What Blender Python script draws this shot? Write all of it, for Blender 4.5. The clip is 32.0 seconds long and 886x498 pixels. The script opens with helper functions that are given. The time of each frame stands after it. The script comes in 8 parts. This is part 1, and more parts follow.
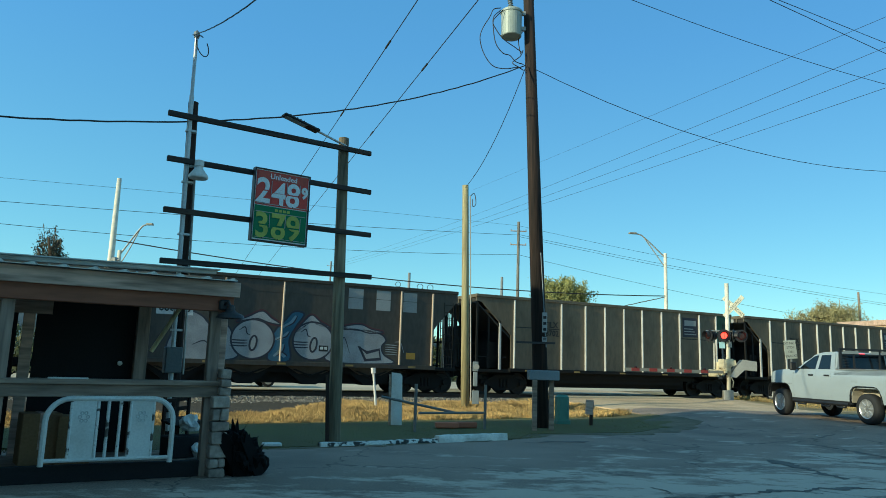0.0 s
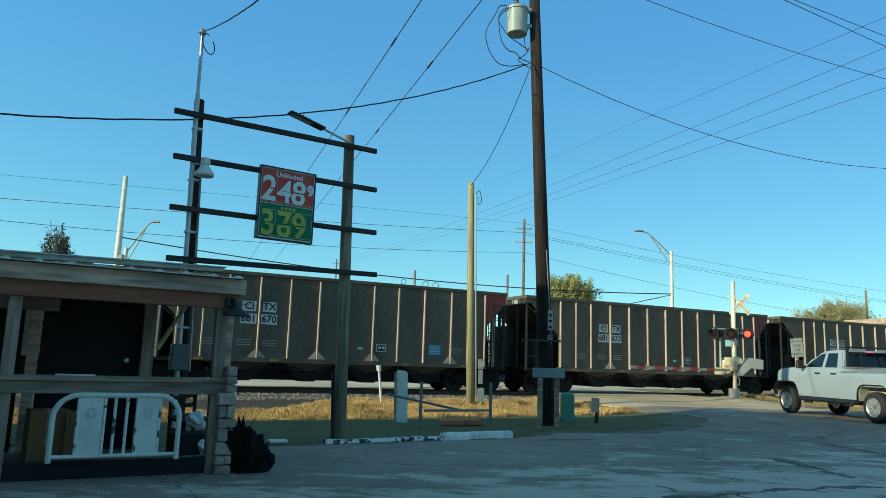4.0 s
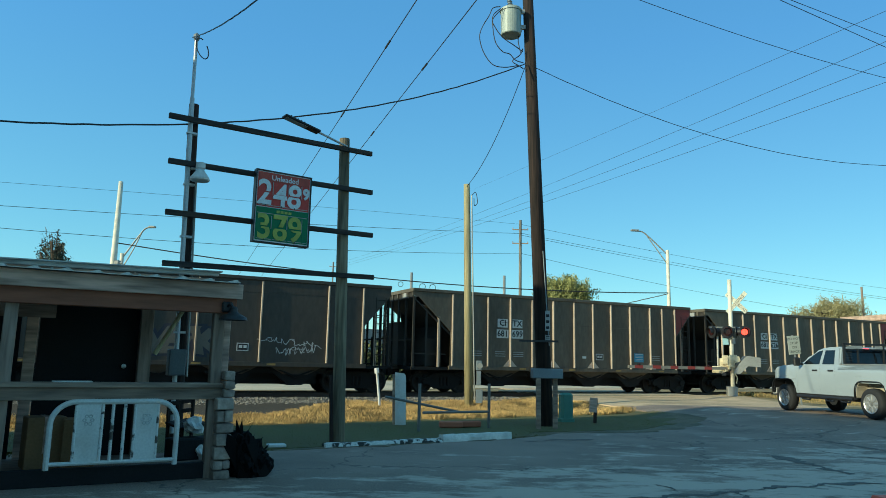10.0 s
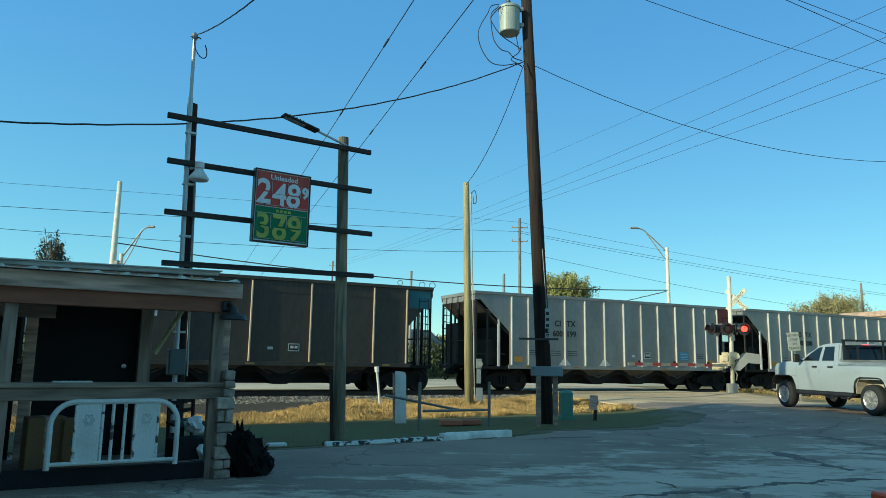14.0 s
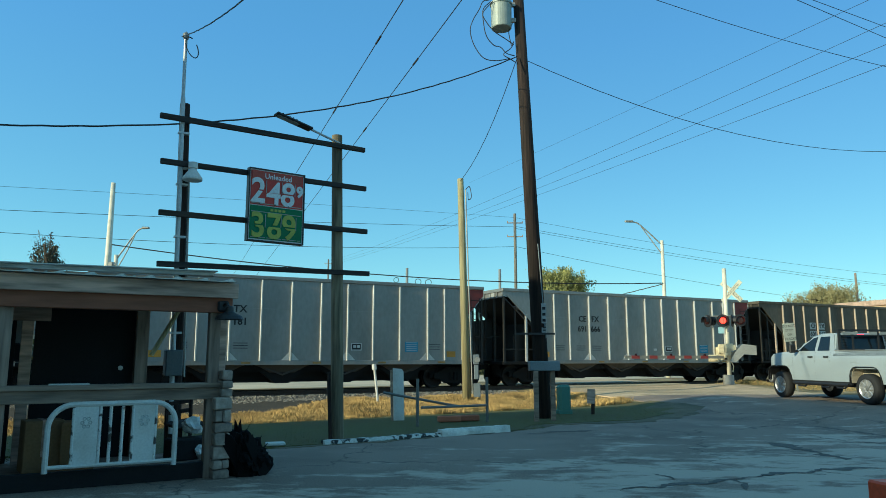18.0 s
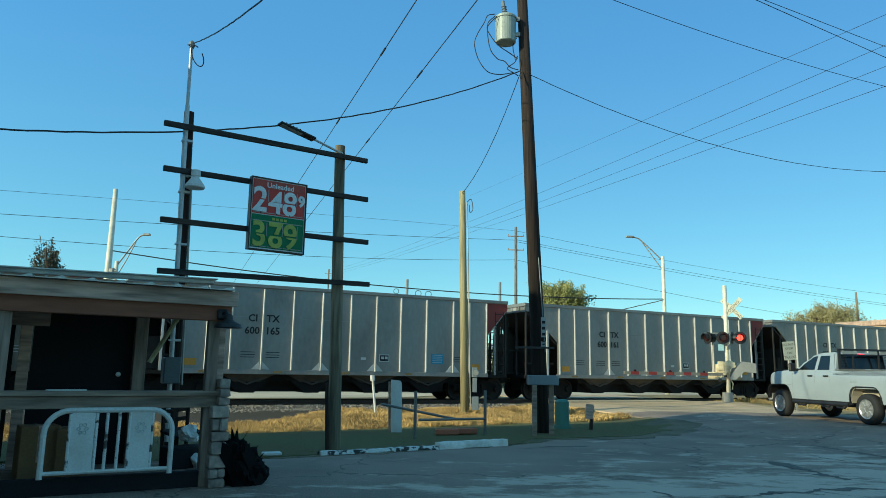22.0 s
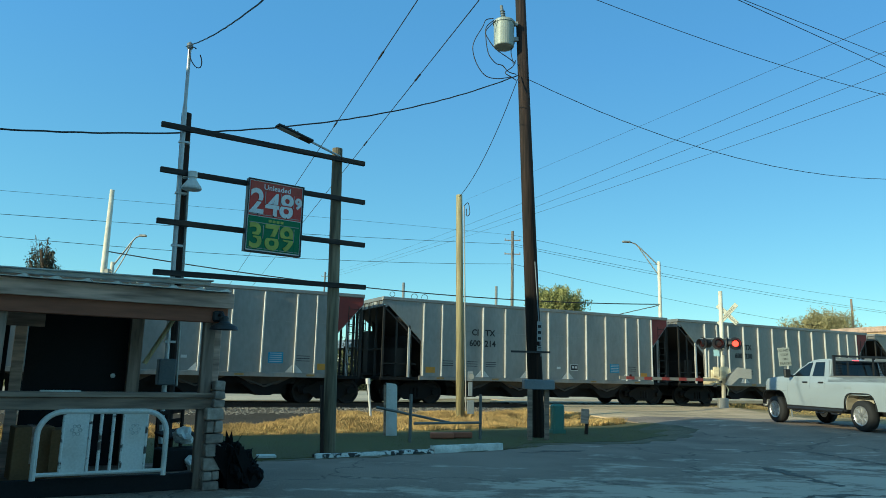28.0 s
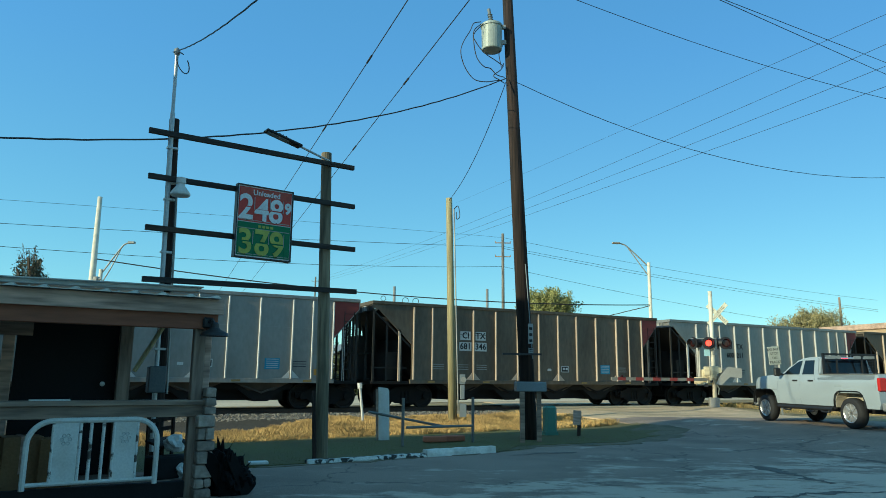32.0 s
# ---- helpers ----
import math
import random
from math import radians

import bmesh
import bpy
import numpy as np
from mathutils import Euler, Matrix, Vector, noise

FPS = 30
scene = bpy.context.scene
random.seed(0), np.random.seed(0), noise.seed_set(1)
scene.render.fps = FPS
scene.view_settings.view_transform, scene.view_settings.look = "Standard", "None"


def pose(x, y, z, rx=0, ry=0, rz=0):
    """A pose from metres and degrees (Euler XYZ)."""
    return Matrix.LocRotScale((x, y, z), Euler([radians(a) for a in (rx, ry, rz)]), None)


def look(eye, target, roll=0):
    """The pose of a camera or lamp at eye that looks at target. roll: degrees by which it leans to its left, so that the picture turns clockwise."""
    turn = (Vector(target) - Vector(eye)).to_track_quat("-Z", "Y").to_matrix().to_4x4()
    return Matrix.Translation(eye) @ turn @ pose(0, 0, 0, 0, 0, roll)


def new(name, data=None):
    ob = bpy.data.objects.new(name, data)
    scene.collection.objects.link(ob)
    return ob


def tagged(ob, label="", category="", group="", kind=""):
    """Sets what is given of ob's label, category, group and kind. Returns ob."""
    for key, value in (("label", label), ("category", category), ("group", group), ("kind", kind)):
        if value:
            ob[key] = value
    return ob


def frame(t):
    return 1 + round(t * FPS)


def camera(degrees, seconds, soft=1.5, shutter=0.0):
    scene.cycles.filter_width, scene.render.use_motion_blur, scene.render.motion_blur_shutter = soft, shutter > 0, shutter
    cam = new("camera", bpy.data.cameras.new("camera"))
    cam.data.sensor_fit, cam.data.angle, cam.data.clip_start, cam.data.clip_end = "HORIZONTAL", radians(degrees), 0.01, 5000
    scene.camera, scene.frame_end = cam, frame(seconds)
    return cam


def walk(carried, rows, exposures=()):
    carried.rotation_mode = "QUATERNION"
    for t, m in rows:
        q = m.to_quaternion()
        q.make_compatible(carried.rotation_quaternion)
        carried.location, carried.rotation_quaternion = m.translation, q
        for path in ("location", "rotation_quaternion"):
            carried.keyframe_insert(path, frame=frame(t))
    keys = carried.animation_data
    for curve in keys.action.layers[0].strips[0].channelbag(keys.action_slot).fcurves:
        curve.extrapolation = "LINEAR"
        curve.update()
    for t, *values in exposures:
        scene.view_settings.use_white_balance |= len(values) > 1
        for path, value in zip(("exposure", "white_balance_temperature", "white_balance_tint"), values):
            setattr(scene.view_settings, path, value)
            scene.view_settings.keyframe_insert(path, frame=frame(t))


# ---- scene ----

# camera: hand-held, it only pans; rows of seconds, yaw to the right, tilt up, lean
PATH = [
    (0, 0.379, 9.226, 1.833), (0.5, 0.310, 9.243, 1.889), (1, 0.276, 9.220, 1.865), (1.5, 0.260, 9.203, 1.808), (2, 0.198, 9.167, 1.709),
    (2.5, 0.132, 9.096, 1.719), (3, 0.011, 9.030, 1.791), (3.5, -0.059, 9.010, 1.935), (5.5, -0.071, 9.117, 1.873), (6, 0.000, 9.150, 1.750),
    (6.5, 0.052, 9.175, 1.611), (7, 0.055, 9.173, 1.569), (7.5, 0.063, 9.151, 1.508), (8, 0.070, 9.152, 1.502), (8.5, 0.065, 9.129, 1.431),
    (9, 0.091, 9.142, 1.401), (9.5, 0.143, 9.168, 1.302), (10, 0.215, 9.175, 1.204), (10.5, 0.289, 9.174, 1.120), (11, 0.340, 9.162, 1.077),
    (11.5, 0.353, 9.116, 1.071), (12, 0.342, 9.103, 1.105), (12.5, 0.324, 9.101, 1.112), (13, 0.300, 9.106, 1.069), (13.5, 0.265, 9.079, 0.967),
    (14, 0.261, 9.043, 0.916), (14.5, 0.284, 9.004, 0.792), (16.5, 1.368, 8.953, 0.335), (17, 1.017, 8.773, 0.095), (17.5, 0.688, 8.595, -0.012),
    (18, 0.631, 8.761, -0.043), (18.5, 0.686, 8.995, 0.242), (19, 0.844, 9.345, 0.616), (19.5, 0.828, 9.652, 1.032), (20, 0.769, 9.806, 1.277),
    (20.5, 0.684, 9.854, 1.260), (21, 0.604, 9.805, 1.193), (21.5, 0.567, 9.761, 1.022), (22, 0.565, 9.731, 0.988), (22.5, 0.530, 9.688, 0.969),
    (23, 0.473, 9.684, 1.115), (23.5, 0.356, 9.657, 1.383), (24, 0.247, 9.652, 1.583), (24.5, 0.223, 9.692, 1.741), (25, 0.218, 9.693, 1.755),
    (25.5, 0.257, 9.702, 1.746), (27.5, 0.661, 9.889, 1.460), (28, 0.837, 10.019, 1.405), (28.5, 0.975, 10.174, 1.347), (29, 1.045, 10.283, 1.289),
    (29.5, 1.035, 10.353, 1.205), (30, 1.019, 10.380, 1.139), (30.5, 1.046, 10.395, 1.000), (31, 1.178, 10.422, 0.859), (31.5, 1.371, 10.408, 0.711),
    (32, 1.617, 10.304, 0.588),
]

EYE = (0.0, 0.0, 1.5)


def aim(yaw, tilt, lean):
    a, b = radians(yaw), radians(tilt)
    x, y, z = math.sin(a) * math.cos(b), math.cos(a) * math.cos(b), math.sin(b)
    return look(EYE, (EYE[0] + x, EYE[1] + y, EYE[2] + z), lean)


cam = camera(64.0, 32.0, soft=0.85)
walk(cam, [(t, aim(a, b, c)) for t, a, b, c in PATH], [(0.0, 0.0, 5750, -16), (32.0, 0.0, 5750, -16)])

# ---- light: low sun from behind, to the left ----
SUN_TURN, SUN_UP = 30.8, 19.0      # way the sunlight travels over the ground, and its height
world = bpy.data.worlds.new("sky")
scene.world = world
world.use_nodes = True
sky = world.node_tree.nodes.new("ShaderNodeTexSky")
sky.sky_type, sky.sun_disc = "NISHITA", False
sky.sun_elevation, sky.sun_rotation = radians(SUN_UP), radians(270.0 - SUN_TURN)
sky.air_density, sky.dust_density, sky.ozone_density = 0.85, 0.0, 4.0
back = world.node_tree.nodes["Background"]
even = world.node_tree.nodes.new("ShaderNodeMix")
even.data_type = "RGBA"
even.inputs["Factor"].default_value = 0.58
even.inputs["B"].default_value = (0.66, 1.72, 2.62, 1)
world.node_tree.links.new(sky.outputs[0], even.inputs["A"])
# clear evening-side air: greener and paler low down, bluer above, a little paler on the sun's side
way = world.node_tree.nodes.new("ShaderNodeTexCoord")
axes = world.node_tree.nodes.new("ShaderNodeSeparateXYZ")
world.node_tree.links.new(way.outputs["Generated"], axes.inputs[0])
low_high = world.node_tree.nodes.new("ShaderNodeValToRGB")
low_high.color_ramp.elements[0].position, low_high.color_ramp.elements[0].color = 0.0, (1.38, 1.24, 0.90, 1)
low_high.color_ramp.elements[1].position, low_high.color_ramp.elements[1].color = 0.85, (1.16, 1.03, 0.94, 1)
mid_air = low_high.color_ramp.elements.new(0.52)
mid_air.color = (0.98, 0.985, 1.17, 1)
mid_air = low_high.color_ramp.elements.new(0.42)
mid_air.color = (1.02, 1.01, 1.17, 1)
mid_air = low_high.color_ramp.elements.new(0.2)
mid_air.color = (1.20, 1.13, 1.04, 1)
world.node_tree.links.new(axes.outputs["Z"], low_high.inputs[0])
side_air = world.node_tree.nodes.new("ShaderNodeMath")
side_air.operation = "MULTIPLY_ADD"
side_air.inputs[1].default_value, side_air.inputs[2].default_value = -0.16, 1.02
world.node_tree.links.new(axes.outputs["X"], side_air.inputs[0])
tint = world.node_tree.nodes.new("ShaderNodeVectorMath")
tint.operation = "MULTIPLY"
world.node_tree.links.new(even.outputs["Result"], tint.inputs[0])
world.node_tree.links.new(low_high.outputs[0], tint.inputs[1])
scaled = world.node_tree.nodes.new("ShaderNodeVectorMath")
scaled.operation = "SCALE"
world.node_tree.links.new(tint.outputs[0], scaled.inputs[0])
world.node_tree.links.new(side_air.outputs[0], scaled.inputs["Scale"])
# warmer air round the low sun, behind the camera
sunward = world.node_tree.nodes.new("ShaderNodeVectorMath")
sunward.operation = "DOT_PRODUCT"
sunward.inputs[1].default_value = (-math.cos(radians(SUN_TURN)), -math.sin(radians(SUN_TURN)), 0.0)
world.node_tree.links.new(way.outputs["Generated"], sunward.inputs[0])
aureole = world.node_tree.nodes.new("ShaderNodeMapRange")
aureole.inputs["From Min"].default_value, aureole.inputs["From Max"].default_value = 0.15, 0.95
world.node_tree.links.new(sunward.outputs["Value"], aureole.inputs["Value"])
warm_air = world.node_tree.nodes.new("ShaderNodeMix")
warm_air.data_type = "RGBA"
warm_air.inputs["A"].default_value, warm_air.inputs["B"].default_value = (1, 1, 1, 1), (1.9, 1.25, 0.95, 1)
world.node_tree.links.new(aureole.outputs[0], warm_air.inputs["Factor"])
glowing = world.node_tree.nodes.new("ShaderNodeVectorMath")
glowing.operation = "MULTIPLY"
world.node_tree.links.new(scaled.outputs[0], glowing.inputs[0])
world.node_tree.links.new(warm_air.outputs["Result"], glowing.inputs[1])
world.node_tree.links.new(glowing.outputs[0], back.inputs[0])
back.inputs[1].default_value = 0.215
sun = new("sun", bpy.data.lights.new("sun", "SUN"))
sun.data.energy, sun.data.angle, sun.data.color = 5.0, radians(0.6), (1.0, 0.80, 0.56)
ca, sa = math.cos(radians(SUN_TURN)), math.sin(radians(SUN_TURN))
sun.matrix_world = look((-ca * 60, -sa * 60, 60 * math.tan(radians(SUN_UP))), (0, 0, 0))


# ---- materials ----
def mat(name, rgb, rough=0.7, metal=0.0, grain=0.12, size=6.0, stain=0.25, stain_size=0.8, stain_rgb=None,
        bump=0.15, each=0.0, stretch=(1, 1, 1), spec=0.5):
    """Base colour with fine grain, larger stains, bump, and a shift of tone for each object."""
    m = bpy.data.materials.new(name)
    m.use_nodes = True
    nt = m.node_tree
    p = nt.nodes["Principled BSDF"]
    p.inputs["Roughness"].default_value, p.inputs["Metallic"].default_value = rough, metal
    p.inputs["Specular IOR Level"].default_value = spec
    co = nt.nodes.new("ShaderNodeTexCoord")
    mp = nt.nodes.new("ShaderNodeMapping")
    mp.inputs["Scale"].default_value = stretch
    nt.links.new(co.outputs["Object"], mp.inputs[0])
    oi = nt.nodes.new("ShaderNodeObjectInfo")
    off = nt.nodes.new("ShaderNodeVectorMath")
    off.operation = "ADD"
    mul = nt.nodes.new("ShaderNodeMath")
    mul.operation = "MULTIPLY"
    mul.inputs[1].default_value = 37.0
    nt.links.new(oi.outputs["Random"], mul.inputs[0])
    nt.links.new(mp.outputs[0], off.inputs[0])
    nt.links.new(mul.outputs[0], off.inputs[1])
    fine, wide = nt.nodes.new("ShaderNodeTexNoise"), nt.nodes.new("ShaderNodeTexNoise")
    fine.inputs["Scale"].default_value, fine.inputs["Detail"].default_value = size * 6, 6
    wide.inputs["Scale"].default_value, wide.inputs["Detail"].default_value = stain_size, 5
    for n in (fine, wide):
        nt.links.new(off.outputs[0], n.inputs["Vector"])
    sharp = nt.nodes.new("ShaderNodeMapRange")
    sharp.inputs["From Min"].default_value, sharp.inputs["From Max"].default_value = 0.3, 0.7
    nt.links.new(fine.outputs[0], sharp.inputs["Value"])
    ramp = nt.nodes.new("ShaderNodeValToRGB")
    ramp.color_ramp.elements[0].position, ramp.color_ramp.elements[1].position = 0.42, 0.68
    nt.links.new(wide.outputs[0], ramp.inputs[0])
    mix = nt.nodes.new("ShaderNodeMix")
    mix.data_type = "RGBA"
    dark = stain_rgb or tuple(c * 0.45 for c in rgb)
    mix.inputs["A"].default_value, mix.inputs["B"].default_value = (*rgb, 1), (*dark, 1)
    amount = nt.nodes.new("ShaderNodeMath")
    amount.operation = "MULTIPLY"
    amount.inputs[1].default_value = stain
    nt.links.new(ramp.outputs[0], amount.inputs[0])
    nt.links.new(amount.outputs[0], mix.inputs["Factor"])
    hsv = nt.nodes.new("ShaderNodeHueSaturation")
    val = nt.nodes.new("ShaderNodeMath")
    val.operation = "MULTIPLY_ADD"
    val.inputs[1].default_value, val.inputs[2].default_value = grain * 2, 1 - grain
    nt.links.new(sharp.outputs[0], val.inputs[0])
    per = nt.nodes.new("ShaderNodeMath")
    per.operation = "MULTIPLY_ADD"
    per.inputs[1].default_value, per.inputs[2].default_value = each * 2, 1 - each
    nt.links.new(oi.outputs["Random"], per.inputs[0])
    both = nt.nodes.new("ShaderNodeMath")
    both.operation = "MULTIPLY"
    nt.links.new(val.outputs[0], both.inputs[0])
    nt.links.new(per.outputs[0], both.inputs[1])
    nt.links.new(both.outputs[0], hsv.inputs["Value"])
    nt.links.new(mix.outputs["Result"], hsv.inputs["Color"])
    nt.links.new(hsv.outputs[0], p.inputs["Base Color"])
    if bump:
        b = nt.nodes.new("ShaderNodeBump")
        b.inputs["Strength"].default_value, b.inputs["Distance"].default_value = bump, 0.02
        nt.links.new(fine.outputs[0], b.inputs["Height"])
        nt.links.new(b.outputs[0], p.inputs["Normal"])
    return m


def glow(name, rgb, power):
    m = bpy.data.materials.new(name)
    m.use_nodes = True
    p = m.node_tree.nodes["Principled BSDF"]
    p.inputs["Base Color"].default_value = (*rgb, 1)
    p.inputs["Emission Color"].default_value, p.inputs["Emission Strength"].default_value = (*rgb, 1), power
    return m


def glass(name, rgb, rough=0.03):
    m = bpy.data.materials.new(name)
    m.use_nodes = True
    p = m.node_tree.nodes["Principled BSDF"]
    p.inputs["Base Color"].default_value, p.inputs["Roughness"].default_value = (*rgb, 1), rough
    p.inputs["Transmission Weight"].default_value = 0.6
    return m


M = {}
def pavement(name, base, patch, crack, near=0.0):
    """Worn paving: pale worn patches with uneven edges, dark stains, cracks and grit."""
    m = mat(name, base, 0.85, grain=0.34, size=7, stain=0.6, stain_size=0.55, stain_rgb=tuple(c * 0.45 for c in base), bump=0.55)
    nt = m.node_tree
    p = nt.nodes["Principled BSDF"]
    src = p.inputs["Base Color"].links[0].from_socket
    co = nt.nodes.new("ShaderNodeTexCoord")
    mp = nt.nodes.new("ShaderNodeMapping")
    mp.inputs["Scale"].default_value, mp.inputs["Rotation"].default_value = (0.55, 1.0, 1.0), (0, 0, radians(14))
    nt.links.new(co.outputs["Object"], mp.inputs[0])
    n1 = nt.nodes.new("ShaderNodeTexNoise")
    n1.inputs["Scale"].default_value, n1.inputs["Detail"].default_value, n1.inputs["Roughness"].default_value = 0.95, 9, 0.68
    nt.links.new(mp.outputs[0], n1.inputs["Vector"])
    r1 = nt.nodes.new("ShaderNodeMapRange")
    r1.inputs["From Min"].default_value, r1.inputs["From Max"].default_value = 0.80, 0.90
    xyz = nt.nodes.new("ShaderNodeSeparateXYZ")
    nt.links.new(co.outputs["Object"], xyz.inputs[0])
    line = nt.nodes.new("ShaderNodeMath")
    line.operation = "MULTIPLY_ADD"
    nt.links.new(xyz.outputs["X"], line.inputs[0])
    nt.links.new(xyz.outputs["Y"], line.inputs[2])
    line.inputs[1].default_value = -0.55
    zone = nt.nodes.new("ShaderNodeMapRange")
    zone.inputs["From Min"].default_value, zone.inputs["From Max"].default_value = 11.6, 7.6
    zone.inputs["To Min"].default_value, zone.inputs["To Max"].default_value = -0.45 * near, near
    nt.links.new(line.outputs[0], zone.inputs["Value"])
    total = nt.nodes.new("ShaderNodeMath")
    total.operation = "ADD"
    n2 = nt.nodes.new("ShaderNodeTexNoise")
    n2.inputs["Scale"].default_value, n2.inputs["Detail"].default_value, n2.inputs["Roughness"].default_value = 3.4, 8, 0.7
    nt.links.new(mp.outputs[0], n2.inputs["Vector"])
    mott = nt.nodes.new("ShaderNodeMath")
    mott.operation = "MULTIPLY_ADD"
    mott.inputs[1].default_value = 0.55
    nt.links.new(n2.outputs[0], mott.inputs[0])
    nt.links.new(n1.outputs[0], mott.inputs[2])
    nt.links.new(mott.outputs[0], total.inputs[0])
    nt.links.new(zone.outputs[0], total.inputs[1])
    nt.links.new(total.outputs[0], r1.inputs["Value"])
    a1 = nt.nodes.new("ShaderNodeMath")
    a1.operation = "MULTIPLY"
    a1.inputs[1].default_value = 0.70
    nt.links.new(r1.outputs[0], a1.inputs[0])
    m1 = nt.nodes.new("ShaderNodeMix")
    m1.data_type = "RGBA"
    nt.links.new(a1.outputs[0], m1.inputs["Factor"])
    nt.links.new(src, m1.inputs["A"])
    m1.inputs["B"].default_value = (*patch, 1)
    warp = nt.nodes.new("ShaderNodeTexNoise")
    warp.inputs["Scale"].default_value, warp.inputs["Detail"].default_value = 1.2, 6
    nt.links.new(co.outputs["Object"], warp.inputs["Vector"])
    add = nt.nodes.new("ShaderNodeVectorMath")
    add.operation = "MULTIPLY_ADD"
    add.inputs[1].default_value = (1.6, 1.6, 0)
    nt.links.new(warp.outputs["Color"], add.inputs[0])
    nt.links.new(co.outputs["Object"], add.inputs[2])
    vo = nt.nodes.new("ShaderNodeTexVoronoi")
    vo.feature = "DISTANCE_TO_EDGE"
    vo.inputs["Scale"].default_value = 0.15
    nt.links.new(add.outputs[0], vo.inputs["Vector"])
    r2 = nt.nodes.new("ShaderNodeMapRange")
    r2.inputs["From Min"].default_value, r2.inputs["From Max"].default_value = 0.001, 0.0045
    r2.inputs["To Min"].default_value, r2.inputs["To Max"].default_value = crack, 0.0
    nt.links.new(vo.outputs["Distance"], r2.inputs["Value"])
    m2 = nt.nodes.new("ShaderNodeMix")
    m2.data_type = "RGBA"
    nt.links.new(r2.outputs[0], m2.inputs["Factor"])
    nt.links.new(m1.outputs["Result"], m2.inputs["A"])
    m2.inputs["B"].default_value = (0.03, 0.028, 0.025, 1)
    nt.links.new(m2.outputs["Result"], p.inputs["Base Color"])
    return m


M["asphalt"] = pavement("asphalt", (0.29, 0.22, 0.172), (0.64, 0.53, 0.425), 0.6, 0.14)
M["sealant"] = mat("crack_sealant", (0.12, 0.10, 0.082), 0.75, grain=0.4, size=6, stain=0.5, stain_size=3, bump=0.5)
M["worn_line"] = mat("worn_road_paint", (0.50, 0.46, 0.40), 0.8, grain=0.3, size=6, stain=0.9, stain_size=5, stain_rgb=(0.24, 0.20, 0.17), bump=0.3)
# asphalt like the forecourt's, with its sunlit paleness put into the colour
M["road"] = pavement("road", (0.60, 0.43, 0.26), (0.72, 0.54, 0.35), 0.3)
M["concrete"] = mat("concrete", (0.62, 0.50, 0.34), 0.85, grain=0.2, size=5, stain=0.5, stain_size=0.25, bump=0.3)
M["soil"] = mat("soil", (0.34, 0.25, 0.12), 0.95, grain=0.6, size=4, stain=0.8, stain_size=0.7, stain_rgb=(0.075, 0.07, 0.03), bump=0.6)
M["bank_dark"] = mat("cinders", (0.055, 0.045, 0.034), 0.95, grain=0.6, size=3, stain=0.7, stain_size=0.7, stain_rgb=(0.035, 0.03, 0.024), bump=1.0)
M["lawn"] = mat("lawn", (0.115, 0.105, 0.035), 0.95, grain=0.4, size=5, stain=0.6, stain_size=0.5, stain_rgb=(0.10, 0.075, 0.03), bump=0.6)
M["fringe"] = mat("trodden_dirt", (0.17, 0.135, 0.085), 0.95, grain=0.5, size=4, stain=0.8, stain_size=1.5, stain_rgb=(0.07, 0.07, 0.04), bump=0.5)
M["straw_dull"] = mat("dull_straw", (0.33, 0.25, 0.11), 0.9, grain=0.3, size=1, stain=0.9, stain_size=0.7, stain_rgb=(0.13, 0.125, 0.04), bump=0)
M["straw"] = mat("straw", (0.60, 0.40, 0.155), 0.9, grain=0.3, size=1, stain=0.8, stain_size=0.9, stain_rgb=(0.24, 0.16, 0.065), bump=0)
M["blade"] = mat("blade", (0.155, 0.165, 0.045), 0.8, grain=0.35, size=2, stain=0.8, stain_size=1.1, stain_rgb=(0.14, 0.10, 0.04), bump=0)
M["stone_grey"] = mat("ballast_stone", (0.30, 0.27, 0.23), 0.9, grain=0.3, size=4, stain=0.6, stain_size=9, bump=0.3)
M["bed_stone"] = mat("ballast_bed", (0.16, 0.14, 0.115), 0.95, grain=0.6, size=3, stain=0.6, stain_size=4, bump=1.0)
M["rail_steel"] = mat("rail_steel", (0.09, 0.06, 0.045), 0.55, 0.6, stain=0.5, bump=0.1)
M["tie_wood"] = mat("tie_wood", (0.06, 0.048, 0.04), 0.9, stain=0.4, each=0.25)
M["old_wood"] = mat("old_wood", (0.32, 0.235, 0.175), 0.85, grain=0.45, size=2.5, stain=0.7, stain_size=2.5, stretch=(0.12, 1, 1), bump=0.4, each=0.15)
M["post_wood"] = mat("post_wood", (0.22, 0.18, 0.115), 0.85, grain=0.5, size=3, stain=0.9, stain_size=5, stain_rgb=(0.07, 0.06, 0.04), stretch=(1, 1, 0.07), bump=0.4, each=0.1)
M["board_wood"] = mat("board_wood", (0.53, 0.37, 0.285), 0.8, grain=0.45, size=2.5, stain=0.7, stain_size=3.0, stretch=(0.12, 1, 1), bump=0.3, each=0.1)
M["stud_wood"] = mat("stud_wood", (0.34, 0.255, 0.20), 0.85, grain=0.45, size=2.5, stain=0.8, stain_size=3.0, stain_rgb=(0.13, 0.09, 0.06), stretch=(1, 1, 0.1), bump=0.4, each=0.15)
M["red_wood"] = mat("red_wood", (0.27, 0.105, 0.058), 0.8, grain=0.25, size=2, stain=0.5, stretch=(0.12, 1, 1), bump=0.3)
M["pole_dark"] = mat("creosote_pole", (0.030, 0.017, 0.012), 0.9, grain=0.75, size=3, stain=0.9, stain_size=6, stain_rgb=(0.009, 0.007, 0.006), stretch=(1, 1, 0.05), bump=0.8)
M["rail_timber"] = mat("rail_timber", (0.030, 0.026, 0.024), 0.8, grain=0.5, size=3, stain=0.6, stain_size=3, stain_rgb=(0.06, 0.04, 0.025), stretch=(0.07, 1, 1), bump=0.4)
